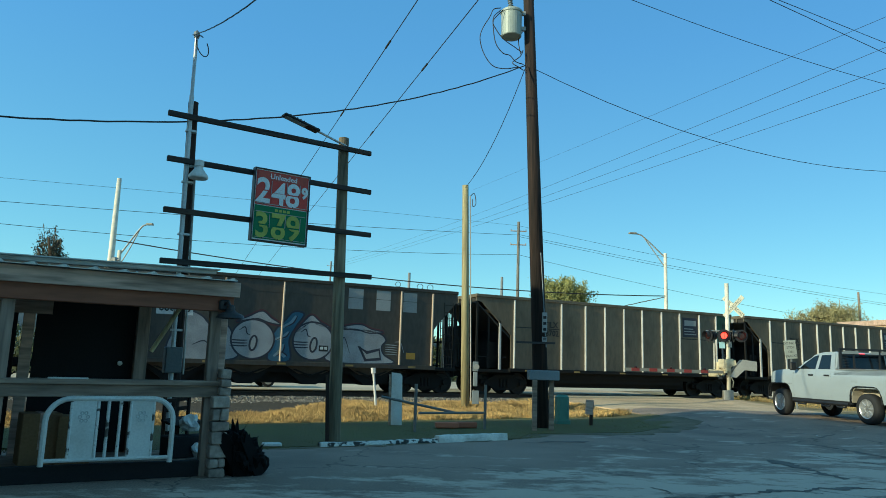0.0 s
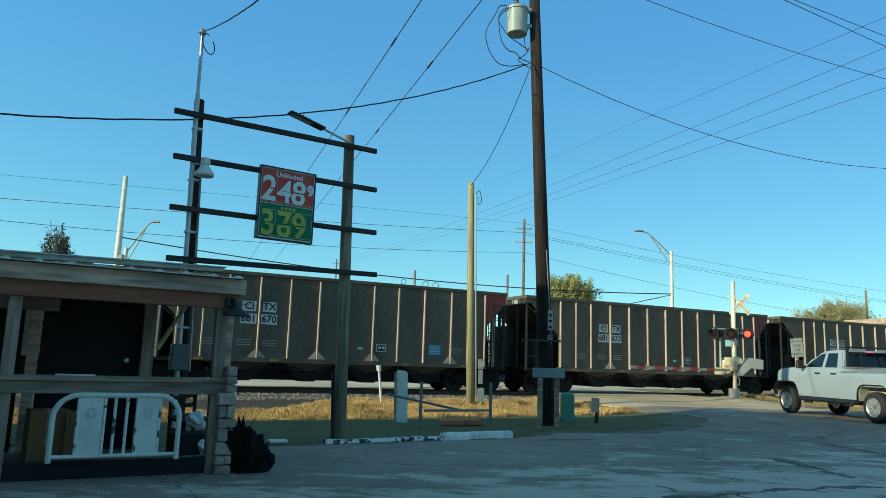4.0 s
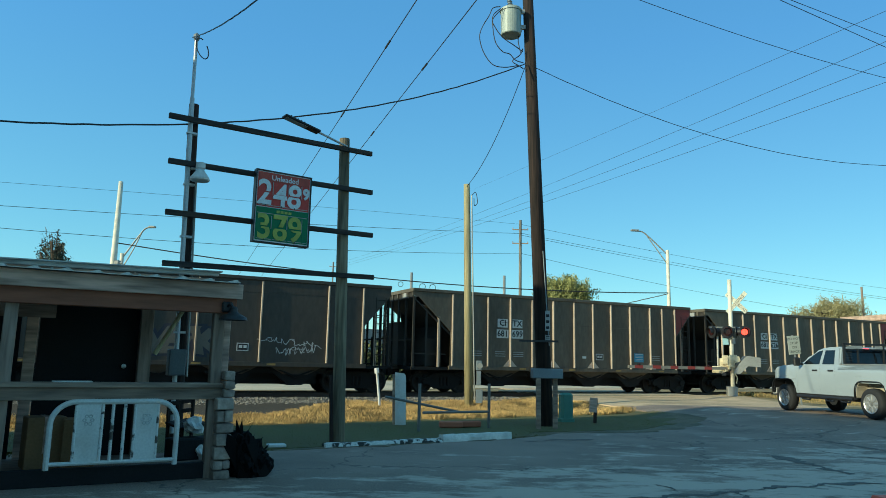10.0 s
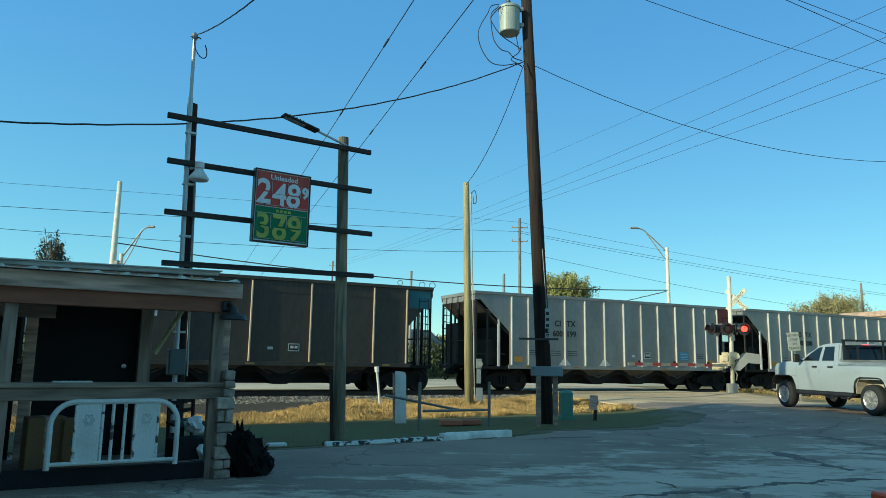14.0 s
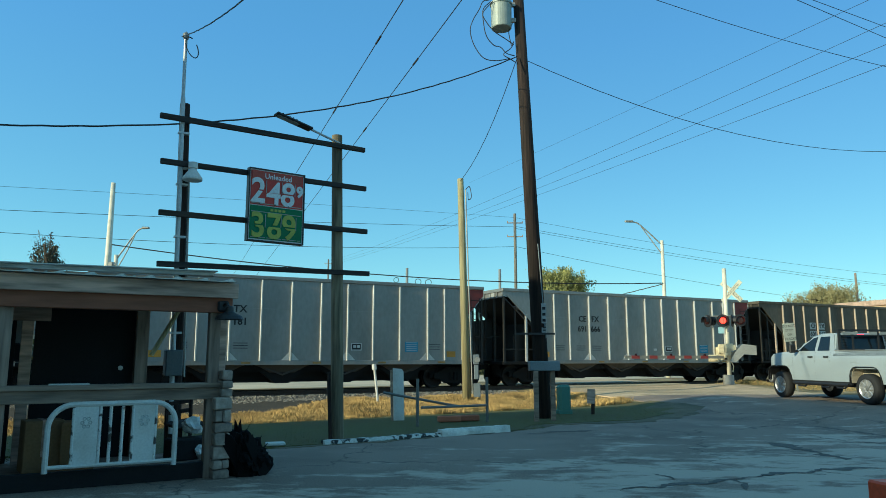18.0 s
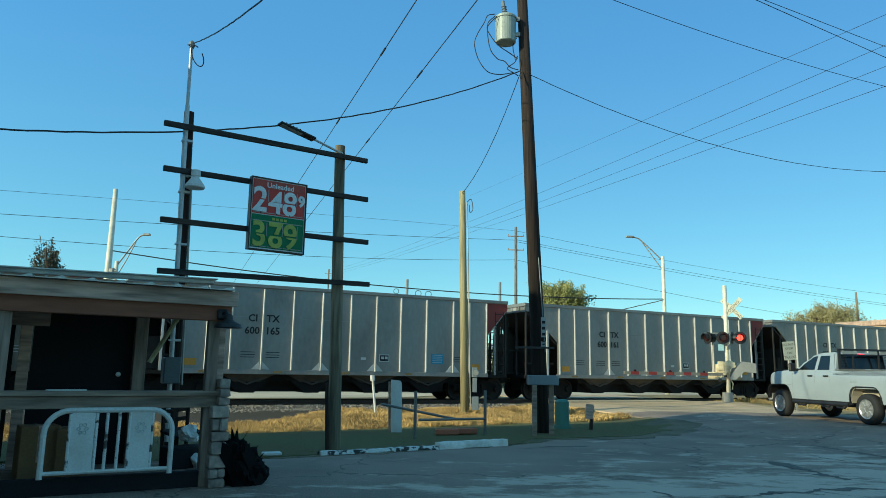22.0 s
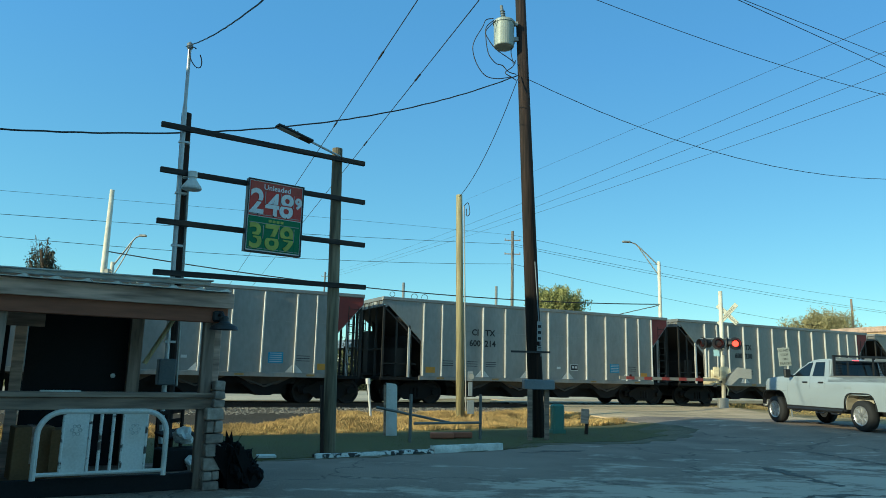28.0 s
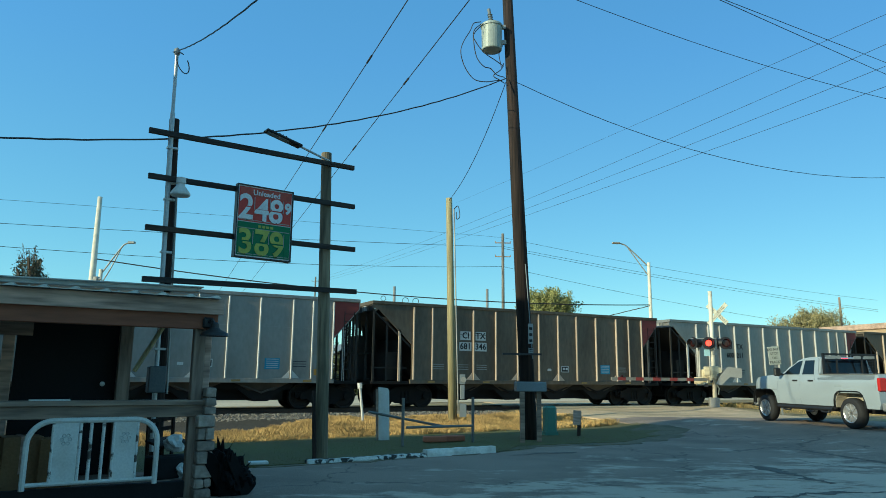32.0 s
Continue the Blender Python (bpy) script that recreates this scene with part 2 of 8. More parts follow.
M["pole_pale"] = mat("pale_pole", (0.40, 0.34, 0.18), 0.85, grain=0.4, size=3, stain=0.7, stain_size=5, stain_rgb=(0.20, 0.16, 0.09), stretch=(1, 1, 0.05), bump=0.4)
M["galv"] = mat("galvanised_steel", (0.38, 0.37, 0.34), 0.55, 0.5, grain=0.15, stain=0.3, bump=0.05)
# galv raised in tone for the light that mast and lamp arm catch
M["lit_galv"] = mat("pale_galvanised", (0.55, 0.56, 0.56), 0.5, 0.3, grain=0.12, stain=0.3, bump=0.05)
M["grey_box"] = mat("grey_enamel", (0.20, 0.23, 0.25), 0.5, 0.1, stain=0.35, bump=0.05)
M["meter_grey"] = mat("dark_grey_enamel", (0.10, 0.115, 0.125), 0.5, 0.1, stain=0.4, bump=0.05)
M["chipped_enamel"] = mat("chipped_enamel", (0.70, 0.69, 0.66), 0.5, grain=0.1, stain=0.95, stain_size=7, stain_rgb=(0.05, 0.035, 0.025), bump=0.3)
M["cable"] = mat("black_cable", (0.02, 0.02, 0.022), 0.6, grain=0.1, stain=0.2, bump=0)
M["white_paint"] = mat("white_paint", (0.72, 0.71, 0.68), 0.55, grain=0.08, stain=0.35, stain_size=2.5, stain_rgb=(0.42, 0.36, 0.27), bump=0.1)
M["black_paint"] = mat("black_paint", (0.02, 0.02, 0.022), 0.5, grain=0.1, stain=0.2, bump=0.05)
M["pale_enamel"] = mat("pale_grey_enamel", (0.55, 0.55, 0.53), 0.55, stain=0.3, bump=0.05)
M["grey_weathered"] = mat("grey_weathered_wood", (0.55, 0.52, 0.47), 0.85, grain=0.4, size=2.5, stain=0.8, stain_size=2.0, stain_rgb=(0.10, 0.09, 0.075), stretch=(0.15, 1, 1), bump=0.3)
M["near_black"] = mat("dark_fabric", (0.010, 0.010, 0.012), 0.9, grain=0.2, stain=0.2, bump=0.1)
M["stone"] = mat("ledge_stone", (0.37, 0.30, 0.25), 0.9, grain=0.25, size=3, stain=0.6, stain_size=4, bump=0.5, each=0.3)
M["roof_metal"] = mat("roof_sheet", (0.55, 0.56, 0.55), 0.35, 0.8, grain=0.1, stain=0.4, stain_size=1.5, stain_rgb=(0.2, 0.16, 0.12), bump=0.05)
M["red_panel"] = mat("red_panel", (0.50, 0.045, 0.03), 0.5, stain=0.15, bump=0)
M["green_panel"] = mat("green_panel", (0.012, 0.16, 0.05), 0.5, stain=0.2, bump=0)
M["clay_strip"] = mat("faded_red_strip", (0.40, 0.06, 0.035), 0.5, stain=0.35, stain_size=4, bump=0)
M["white_digit"] = mat("white_digit", (0.75, 0.75, 0.75), 0.5, stain=0.1, bump=0)
M["yellow_digit"] = mat("yellow_digit", (0.62, 0.58, 0.05), 0.5, stain=0.1, bump=0)
M["dull_digit"] = mat("yellow_green_digit", (0.42, 0.46, 0.08), 0.5, stain=0.45, stain_size=5, bump=0)
M["truck_white"] = mat("truck_white", (0.33, 0.375, 0.405), 0.20, grain=0.03, stain=0.12, stain_size=1.2, bump=0, spec=0.6)
# tan that stands for sunlight inside the rear wheel arch
M["sunlit_tan"] = mat("dusty_liner", (0.42, 0.37, 0.28), 0.8, stain=0.4, stain_size=2, bump=0.1)
M["seam_grey"] = mat("seam_grey", (0.22, 0.24, 0.255), 0.6, stain=0.3, bump=0)
M["tyre"] = mat("tyre", (0.018, 0.018, 0.019), 0.8, stain=0.3, bump=0.2)
M["chrome"] = mat("wheel_metal", (0.48, 0.48, 0.48), 0.35, 0.6, grain=0.1, stain=0.2, bump=0)
M["dark_trim"] = mat("dark_trim", (0.015, 0.015, 0.016), 0.5, stain=0.2, bump=0.05)
M["lamp_off"] = mat("unlit_lens", (0.05, 0.012, 0.01), 0.3, stain=0.1, bump=0)
M["car_glass"] = glass("car_glass", (0.018, 0.026, 0.034))
M["lamp_red"] = glow("lit_red_lamp", (1.0, 0.03, 0.02), 6.0)
M["brake_red"] = glow("lit_brake_lamp", (1.0, 0.04, 0.08), 2.5)
M["red_lens"] = mat("dark_red_lens", (0.03, 0.008, 0.007), 0.25, stain=0.1, bump=0)
M["tail_red"] = mat("tail_lens", (0.5, 0.02, 0.02), 0.2, stain=0.1, bump=0)
M["red_sheet"] = mat("red_stripe", (0.36, 0.045, 0.032), 0.45, stain=0.25, bump=0)
M["sign_face"] = mat("sign_sheet", (0.50, 0.49, 0.40), 0.5, stain=0.25, bump=0)
M["leaf_fir"] = mat("fir_needle", (0.06, 0.07, 0.045), 0.8, stain=0.4, bump=0)
M["leaf_dark"] = mat("pine_leaf", (0.33, 0.32, 0.11), 0.8, grain=0.3, size=1, stain=0.5, stain_size=0.5, stain_rgb=(0.12, 0.13, 0.05), bump=0)
M["leaf_olive"] = mat("olive_leaf", (0.36, 0.315, 0.15), 0.8, grain=0.3, size=1, stain=0.5, stain_size=0.5, stain_rgb=(0.16, 0.13, 0.06), bump=0)
M["leaf_scrub"] = mat("scrub_leaf", (0.105, 0.115, 0.04), 0.8, grain=0.35, size=1, stain=0.8, stain_size=0.4, stain_rgb=(0.05, 0.05, 0.025), bump=0)
M["far_wood"] = mat("grey_pole_wood", (0.20, 0.18, 0.15), 0.9, grain=0.3, size=3, stain=0.5, stain_size=3, stretch=(1, 1, 0.1), bump=0.2)
M["bark"] = mat("bark", (0.12, 0.09, 0.065), 0.9, stain=0.4, bump=0.5)
M["green_box"] = mat("green_enamel", (0.085, 0.20, 0.155), 0.5, stain=0.3, bump=0.05)
M["orange"] = mat("orange_plastic", (0.75, 0.10, 0.03), 0.5, stain=0.2, bump=0.05)
M["clay"] = mat("clay_brick", (0.42, 0.15, 0.085), 0.85, stain=0.4, each=0.2, bump=0.3)
M["cardboard"] = mat("cardboard", (0.32, 0.19, 0.09), 0.85, stain=0.4, bump=0.1)
M["house_white"] = mat("siding_white", (0.72, 0.70, 0.65), 0.6, stain=0.2, bump=0.05)
M["stucco"] = mat("tan_stucco", (0.46, 0.33, 0.21), 0.85, stain=0.25, bump=0.2)
M["shop_wall"] = mat("painted_block", (0.5, 0.47, 0.42), 0.85, stain=0.3, bump=0.2)
# goods wagons
M["car_silver"] = mat("weathered_aluminium", (0.275, 0.272, 0.262), 0.42, 0.4, grain=0.08, size=1.5, stain=0.6, stain_size=0.7, stain_rgb=(0.17, 0.165, 0.155), stretch=(1, 1, 0.45), bump=0.05, each=0.06)
M["car_brown"] = mat("dusty_brown_steel", (0.126, 0.106, 0.078), 0.65, 0.2, grain=0.17, size=1.5, stain=0.75, stain_size=0.9, stain_rgb=(0.075, 0.058, 0.04), stretch=(1, 1, 0.34), bump=0.08, each=0.12)
M["car_tan"] = mat("dusty_tan_steel", (0.145, 0.115, 0.075), 0.65, 0.1, grain=0.17, size=1.5, stain=0.75, stain_size=0.9, stain_rgb=(0.09, 0.07, 0.045), stretch=(1, 1, 0.34), bump=0.08, each=0.1)
M["car_black"] = mat("dusty_black_steel", (0.062, 0.052, 0.04), 0.6, 0.1, grain=0.17, size=1.5, stain=0.75, stain_size=0.9, stain_rgb=(0.05, 0.042, 0.035), stretch=(1, 1, 0.34), bump=0.08, each=0.15)
# ribs paler than their sheets: the sun they catch is put into the colour
M["rib_silver"] = mat("rib_aluminium", (0.60, 0.585, 0.56), 0.5, 0.3, stain=0.35, stain_size=1.5, bump=0.05, each=0.1)
M["rib_brown"] = mat("rib_dusty", (0.50, 0.40, 0.31), 0.65, 0.1, stain=0.4, stain_size=1.5, bump=0.05, each=0.15)
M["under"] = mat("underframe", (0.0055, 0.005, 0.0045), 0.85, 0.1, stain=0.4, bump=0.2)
M["pocket_dusty"] = mat("dusty_pocket", (0.085, 0.07, 0.052), 0.75, stain=0.6, stain_size=2, stain_rgb=(0.03, 0.026, 0.02), bump=0.1)
M["pocket_edge"] = mat("sooty_edge", (0.07, 0.06, 0.05), 0.7, stain=0.4, bump=0.1)
# soot, with the shade between coupled wagons put into the colour
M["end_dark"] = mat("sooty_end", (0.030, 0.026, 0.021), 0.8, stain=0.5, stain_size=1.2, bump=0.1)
M["wheel_steel"] = mat("wheel_steel", (0.020, 0.016, 0.014), 0.7, 0.2, stain=0.4, bump=0.1)
M["coal"] = mat("load", (0.05, 0.045, 0.038), 0.95, stain=0.4, stain_size=3, bump=1.0)
M["corner_red"] = mat("corner_red", (0.22, 0.035, 0.028), 0.6, stain=0.4, bump=0.05)
M["corner_green"] = mat("corner_green", (0.03, 0.085, 0.04), 0.6, stain=0.4, bump=0.05)
M["corner_teal"] = mat("corner_teal", (0.04, 0.14, 0.17), 0.6, stain=0.4, bump=0.05)
M["reflector_yellow"] = mat("dusty_reflector", (0.30, 0.20, 0.06), 0.5, stain=0.6, stain_size=6, bump=0)
M["mark_black"] = mat("stencil_black", (0.02, 0.02, 0.02), 0.7, stain=0.2, bump=0)
M["mark_faded"] = mat("faded_lettering", (0.10, 0.10, 0.085), 0.7, stain=0.4, stain_size=6, bump=0)
M["cream_paint"] = mat("cream_enamel", (0.74, 0.64, 0.42), 0.5, stain=0.6, stain_size=3, stain_rgb=(0.25, 0.17, 0.09), bump=0.1)
M["mast_paint"] = mat("aluminium_paint", (0.80, 0.73, 0.58), 0.5, 0.0, stain=0.4, stain_size=3, bump=0.05)
M["arm_white"] = mat("dusty_white_arm", (0.34, 0.30, 0.235), 0.7, stain=0.4, stain_size=3, bump=0)
M["mark_white"] = mat("stencil_white", (0.62, 0.62, 0.60), 0.7, stain=0.35, stain_size=2, bump=0)
M["mark_blue"] = mat("blue_decal", (0.05, 0.28, 0.45), 0.6, stain=0.2, bump=0)
M["mark_orange"] = mat("orange_decal", (0.62, 0.30, 0.04), 0.6, stain=0.3, bump=0)
M["patch_grey"] = mat("grey_patch", (0.36, 0.36, 0.35), 0.7, stain=0.3, bump=0)
M["spray_blue"] = mat("blue_spray", (0.05, 0.135, 0.215), 0.7, stain=0.35, stain_size=1.2, bump=0)
M["spray_white"] = mat("white_spray", (0.36, 0.365, 0.375), 0.7, grain=0.2, stain=0.6, stain_size=1.6, stain_rgb=(0.20, 0.20, 0.205), bump=0)
M["spray_bright"] = mat("bright_spray", (0.44, 0.45, 0.44), 0.65, stain=0.3, stain_size=2.0, stain_rgb=(0.36, 0.36, 0.34), bump=0)
M["spray_pale_blue"] = mat("pale_blue_spray", (0.20, 0.30, 0.36), 0.7, stain=0.3, bump=0)
M["spray_tan"] = mat("tan_spray", (0.145, 0.128, 0.10), 0.7, stain=0.4, stain_size=2, bump=0)
M["spray_purple"] = mat("purple_spray", (0.12, 0.06, 0.16), 0.7, stain=0.3, bump=0)
M["mark_cobalt"] = mat("cobalt_decal", (0.03, 0.10, 0.42), 0.6, stain=0.2, bump=0)
M["spray_dark"] = mat("dark_spray", (0.035, 0.035, 0.05), 0.7, stain=0.2, bump=0)
M["spray_maroon"] = mat("maroon_spray", (0.09, 0.03, 0.035), 0.7, stain=0.2, bump=0)
M["spray_yellow"] = mat("yellow_spray", (0.24, 0.22, 0.045), 0.7, stain=0.2, bump=0)
M["spray_green"] = mat("green_spray", (0.11, 0.20, 0.045), 0.7, stain=0.2, bump=0)


# ---- building helpers ----
def link(name, bm, material, parent=None, smooth=False):
    me = bpy.data.meshes.new(name)
    bm.to_mesh(me)
    bm.free()
    me.materials.append(M[material])
    if smooth:
        for p in me.polygons:
            p.use_smooth = True
    ob = new(name, me)
    ob.parent = parent
    return ob


def part(name, bm, material, parent, label="", smooth=False):
    ob = link(name, bm, material, parent, smooth)
    return tagged(ob, label)


def shared(name, source, parent, m):
    """Another piece on the mesh of source, at pose m under parent."""
    ob = new(name, source.data)
    ob.parent, ob.matrix_basis = parent, m
    return ob


def thing(name, m, label, category, group="", kind=""):
    ob = new(name)
    ob.empty_display_size = 0.2
    ob.matrix_basis = m
    return tagged(ob, label, category, group, kind)


def single(name, bm, material, label, category, group="", kind="", smooth=False, m=None):
    ob = link(name, bm, material, None, smooth)
    if m is not None:
        ob.matrix_basis = m
    return tagged(ob, label, category, group, kind)


def box(bm, x0, y0, z0, x1, y1, z1, bevel=0.0, m=None):
    vs = [bm.verts.new(p) for p in ((x0, y0, z0), (x1, y0, z0), (x1, y1, z0), (x0, y1, z0), (x0, y0, z1), (x1, y0, z1), (x1, y1, z1), (x0, y1, z1))]
    fs = [bm.faces.new([vs[i] for i in f]) for f in ((3, 2, 1, 0), (4, 5, 6, 7), (0, 1, 5, 4), (1, 2, 6, 5), (2, 3, 7, 6), (3, 0, 4, 7))]
    if m is not None:
        bmesh.ops.transform(bm, matrix=m, verts=vs)
    if bevel:
        bmesh.ops.bevel(bm, geom=list({e for f in fs for e in f.edges}), offset=bevel, segments=1, affect="EDGES")
    return vs


def prism(bm, outline, y0, y1, m=None):
    """An outline in x and z, drawn out from y0 to y1."""
    a = [bm.verts.new((x, y0, z)) for x, z in outline]
    b = [bm.verts.new((x, y1, z)) for x, z in outline]
    bm.faces.new(a)
    bm.faces.new(b[::-1])
    n = len(a)
    for i in range(n):
        bm.faces.new((a[(i + 1) % n], a[i], b[i], b[(i + 1) % n]))
    if m is not None:
        bmesh.ops.transform(bm, matrix=m, verts=a + b)
    return a + b


def rod(bm, a, b, r0, r1=None, n=10, caps=True):
    a, b = Vector(a), Vector(b)
    r1 = r0 if r1 is None else r1
    q = (b - a).to_track_quat("Z", "Y")
    ra = [bm.verts.new(a + q @ Vector((r0 * math.cos(t), r0 * math.sin(t), 0))) for t in (2 * math.pi * i / n for i in range(n))]
    rb = [bm.verts.new(b + q @ Vector((r1 * math.cos(t), r1 * math.sin(t), 0))) for t in (2 * math.pi * i / n for i in range(n))]
    for i in range(n):
        bm.faces.new((ra[i], ra[(i + 1) % n], rb[(i + 1) % n], rb[i]))
    if caps:
        bm.faces.new(ra[::-1])
        bm.faces.new(rb)


def tube(bm, pts, r, n=6):
    pts = [Vector(p) for p in pts]
    rings = []
    for i, p in enumerate(pts):
        d = (pts[min(i + 1, len(pts) - 1)] - pts[max(i - 1, 0)]).normalized()
        q = d.to_track_quat("Z", "Y")
        rings.append([bm.verts.new(p + q @ Vector((r * math.cos(2 * math.pi * k / n), r * math.sin(2 * math.pi * k / n), 0))) for k in range(n)])
    for a, b in zip(rings, rings[1:]):
        ks = min(range(n), key=lambda k: (a[0].co - b[k].co).length)
        for k in range(n):
            bm.faces.new((a[k], a[(k + 1) % n], b[(k + 1 + ks) % n], b[(k + ks) % n]))
    bm.faces.new(rings[0][::-1])
    bm.faces.new(rings[-1])


def turned(bm, profile, n=16, m=None, closed=False):
    """Profile of (radius, z) turned round z."""
    rings = [[bm.verts.new((max(r, 1e-4) * math.cos(2 * math.pi * k / n), max(r, 1e-4) * math.sin(2 * math.pi * k / n), z)) for k in range(n)] for r, z in profile]
    for a, b in zip(rings, rings[1:]):
        for k in range(n):
            bm.faces.new((a[k], a[(k + 1) % n], b[(k + 1) % n], b[k]))
    if not closed:
        bm.faces.new(rings[0][::-1])
        bm.faces.new(rings[-1])
    if m is not None:
        bmesh.ops.transform(bm, matrix=m, verts=[v for r in rings for v in r])


def letters(text, size, material, parent, m, name="lettering", extrude=0.002, label="", fat=0.0, fine=2):
    cu = bpy.data.curves.new(name, "FONT")
    cu.body, cu.size, cu.extrude = text, size, extrude
    cu.offset = fat
    cu.align_x, cu.align_y, cu.resolution_u = "CENTER", "CENTER", fine
    tmp = bpy.data.objects.new(name, cu)
    me = bpy.data.meshes.new_from_object(tmp)
    bpy.data.objects.remove(tmp)
    me.materials.clear()
    me.materials.append(M[material])
    ob = new(name, me)
    ob.parent, ob.matrix_basis = parent, m
    return tagged(ob, label)


def smooth01(a, b, x):
    t = np.clip((x - a) / (b - a), 0, 1)
    return t * t * (3 - 2 * t)


# ---- the ground: one sheet, flat at the forecourt, rising to the track ----
TRACK = Vector((-0.134, 30.66, 0.30))          # a point between the rails, at their top
TURN = 26.1
ux, uy = math.cos(radians(TURN)), math.sin(radians(TURN))


def on_track(s, away=0.0, z=0.0):
    return (TRACK.x + ux * s - uy * away, TRACK.y + uy * s + ux * away, TRACK.z + z)


def height(x, y):
    x, y = np.asarray(x, float), np.asarray(y, float)
    d = (x - TRACK.x) * uy - (y - TRACK.y) * ux       # metres before the track
    s = (x - TRACK.x) * ux + (y - TRACK.y) * uy
    road = smooth01(1.5, 5.0, s)
    near = 0.24 * smooth01(24.0, 16.0, d) * road + 0.05 * smooth01(5.5, 2.8, d) * (1 - road)
    near = near + 0.16 * np.exp(-((x - 13.2) ** 2 + (y - 31.2) ** 2) / 5.0)
    far = 0.05 * (1 - road) + 0.24 * road
    far = far * smooth01(-14, -3, d) + 0.12 * smooth01(-3, -14, d)
    return np.where(d > 0, near, far)


def steps(a, b, fine, far):
    mid = list(np.arange(a, b + 1e-6, fine))
    lo, hi, g = [], [], fine
    x = a
    while x > -far:
        g *= 1.5
        x -= g
        lo.append(x)
    g, x = fine, b
    while x < far:
        g *= 1.5
        x += g
        hi.append(x)
    return lo[::-1] + mid + hi


def sheet(name, xs, ys, material, lift=0.0, keep=None):
    gx, gy = np.meshgrid(xs, ys)
    gz = height(gx, gy) + lift
    nx, ny = len(xs), len(ys)
    verts = np.stack([gx, gy, gz], -1).reshape(-1, 3)
    faces = [(j * nx + i, j * nx + i + 1, (j + 1) * nx + i + 1, (j + 1) * nx + i) for j in range(ny - 1) for i in range(nx - 1)
             if keep is None or keep((xs[i] + xs[i + 1]) / 2, (ys[j] + ys[j + 1]) / 2)]
    me = bpy.data.meshes.new(name)
    me.from_pydata(verts.tolist(), [], faces)
    me.materials.append(M[material])
    for p in me.polygons:
        p.use_smooth = True
    return new(name, me)


def paved(x, y, z_lift, outline, name, material, cuts=40):
    """A paved field inside an outline, laid on the ground."""
    bm = bmesh.new()
    vs = [bm.verts.new((a, b, 0)) for a, b in outline]
    bm.faces.new(vs)
    lo = [min(p[i] for p in outline) for i in (0, 1)]
    hi = [max(p[i] for p in outline) for i in (0, 1)]
    for i in (0, 1):
        no = (1, 0, 0) if i == 0 else (0, 1, 0)
        c = math.ceil(lo[i])
        while c < hi[i]:
            co = (c, 0, 0) if i == 0 else (0, c, 0)
            bmesh.ops.bisect_plane(bm, geom=bm.verts[:] + bm.edges[:] + bm.faces[:], plane_co=co, plane_no=no)
            c += 1.5
    for v in bm.verts:
        v.co.z = float(height(v.co.x, v.co.y)) + z_lift
    ext = bmesh.ops.extrude_face_region(bm, geom=bm.faces[:])
    for v in ext["geom"]:
        if isinstance(v, bmesh.types.BMVert):
            v.co.z -= 0.12
    bmesh.ops.recalc_face_normals(bm, faces=bm.faces)
    return link(name, bm, material, None)


def ragged(outline, step, amount, seed):
    """The outline with an uneven edge."""
    out = []
    for (ax, ay), (bx, by) in zip(outline, outline[1:] + outline[:1]):
        n = max(1, int(math.hypot(bx - ax, by - ay) / step))
        for k in range(n):
            x, y = ax + (bx - ax) * k / n, ay + (by - ay) * k / n
            out.append((x + amount * noise.noise(Vector((x * 1.6, y * 1.6, seed))) + 0.4 * amount * noise.noise(Vector((x * 5, y * 5, seed))), y + amount * noise.noise(Vector((x * 1.6, y * 1.6, seed + 9)))))
    return out


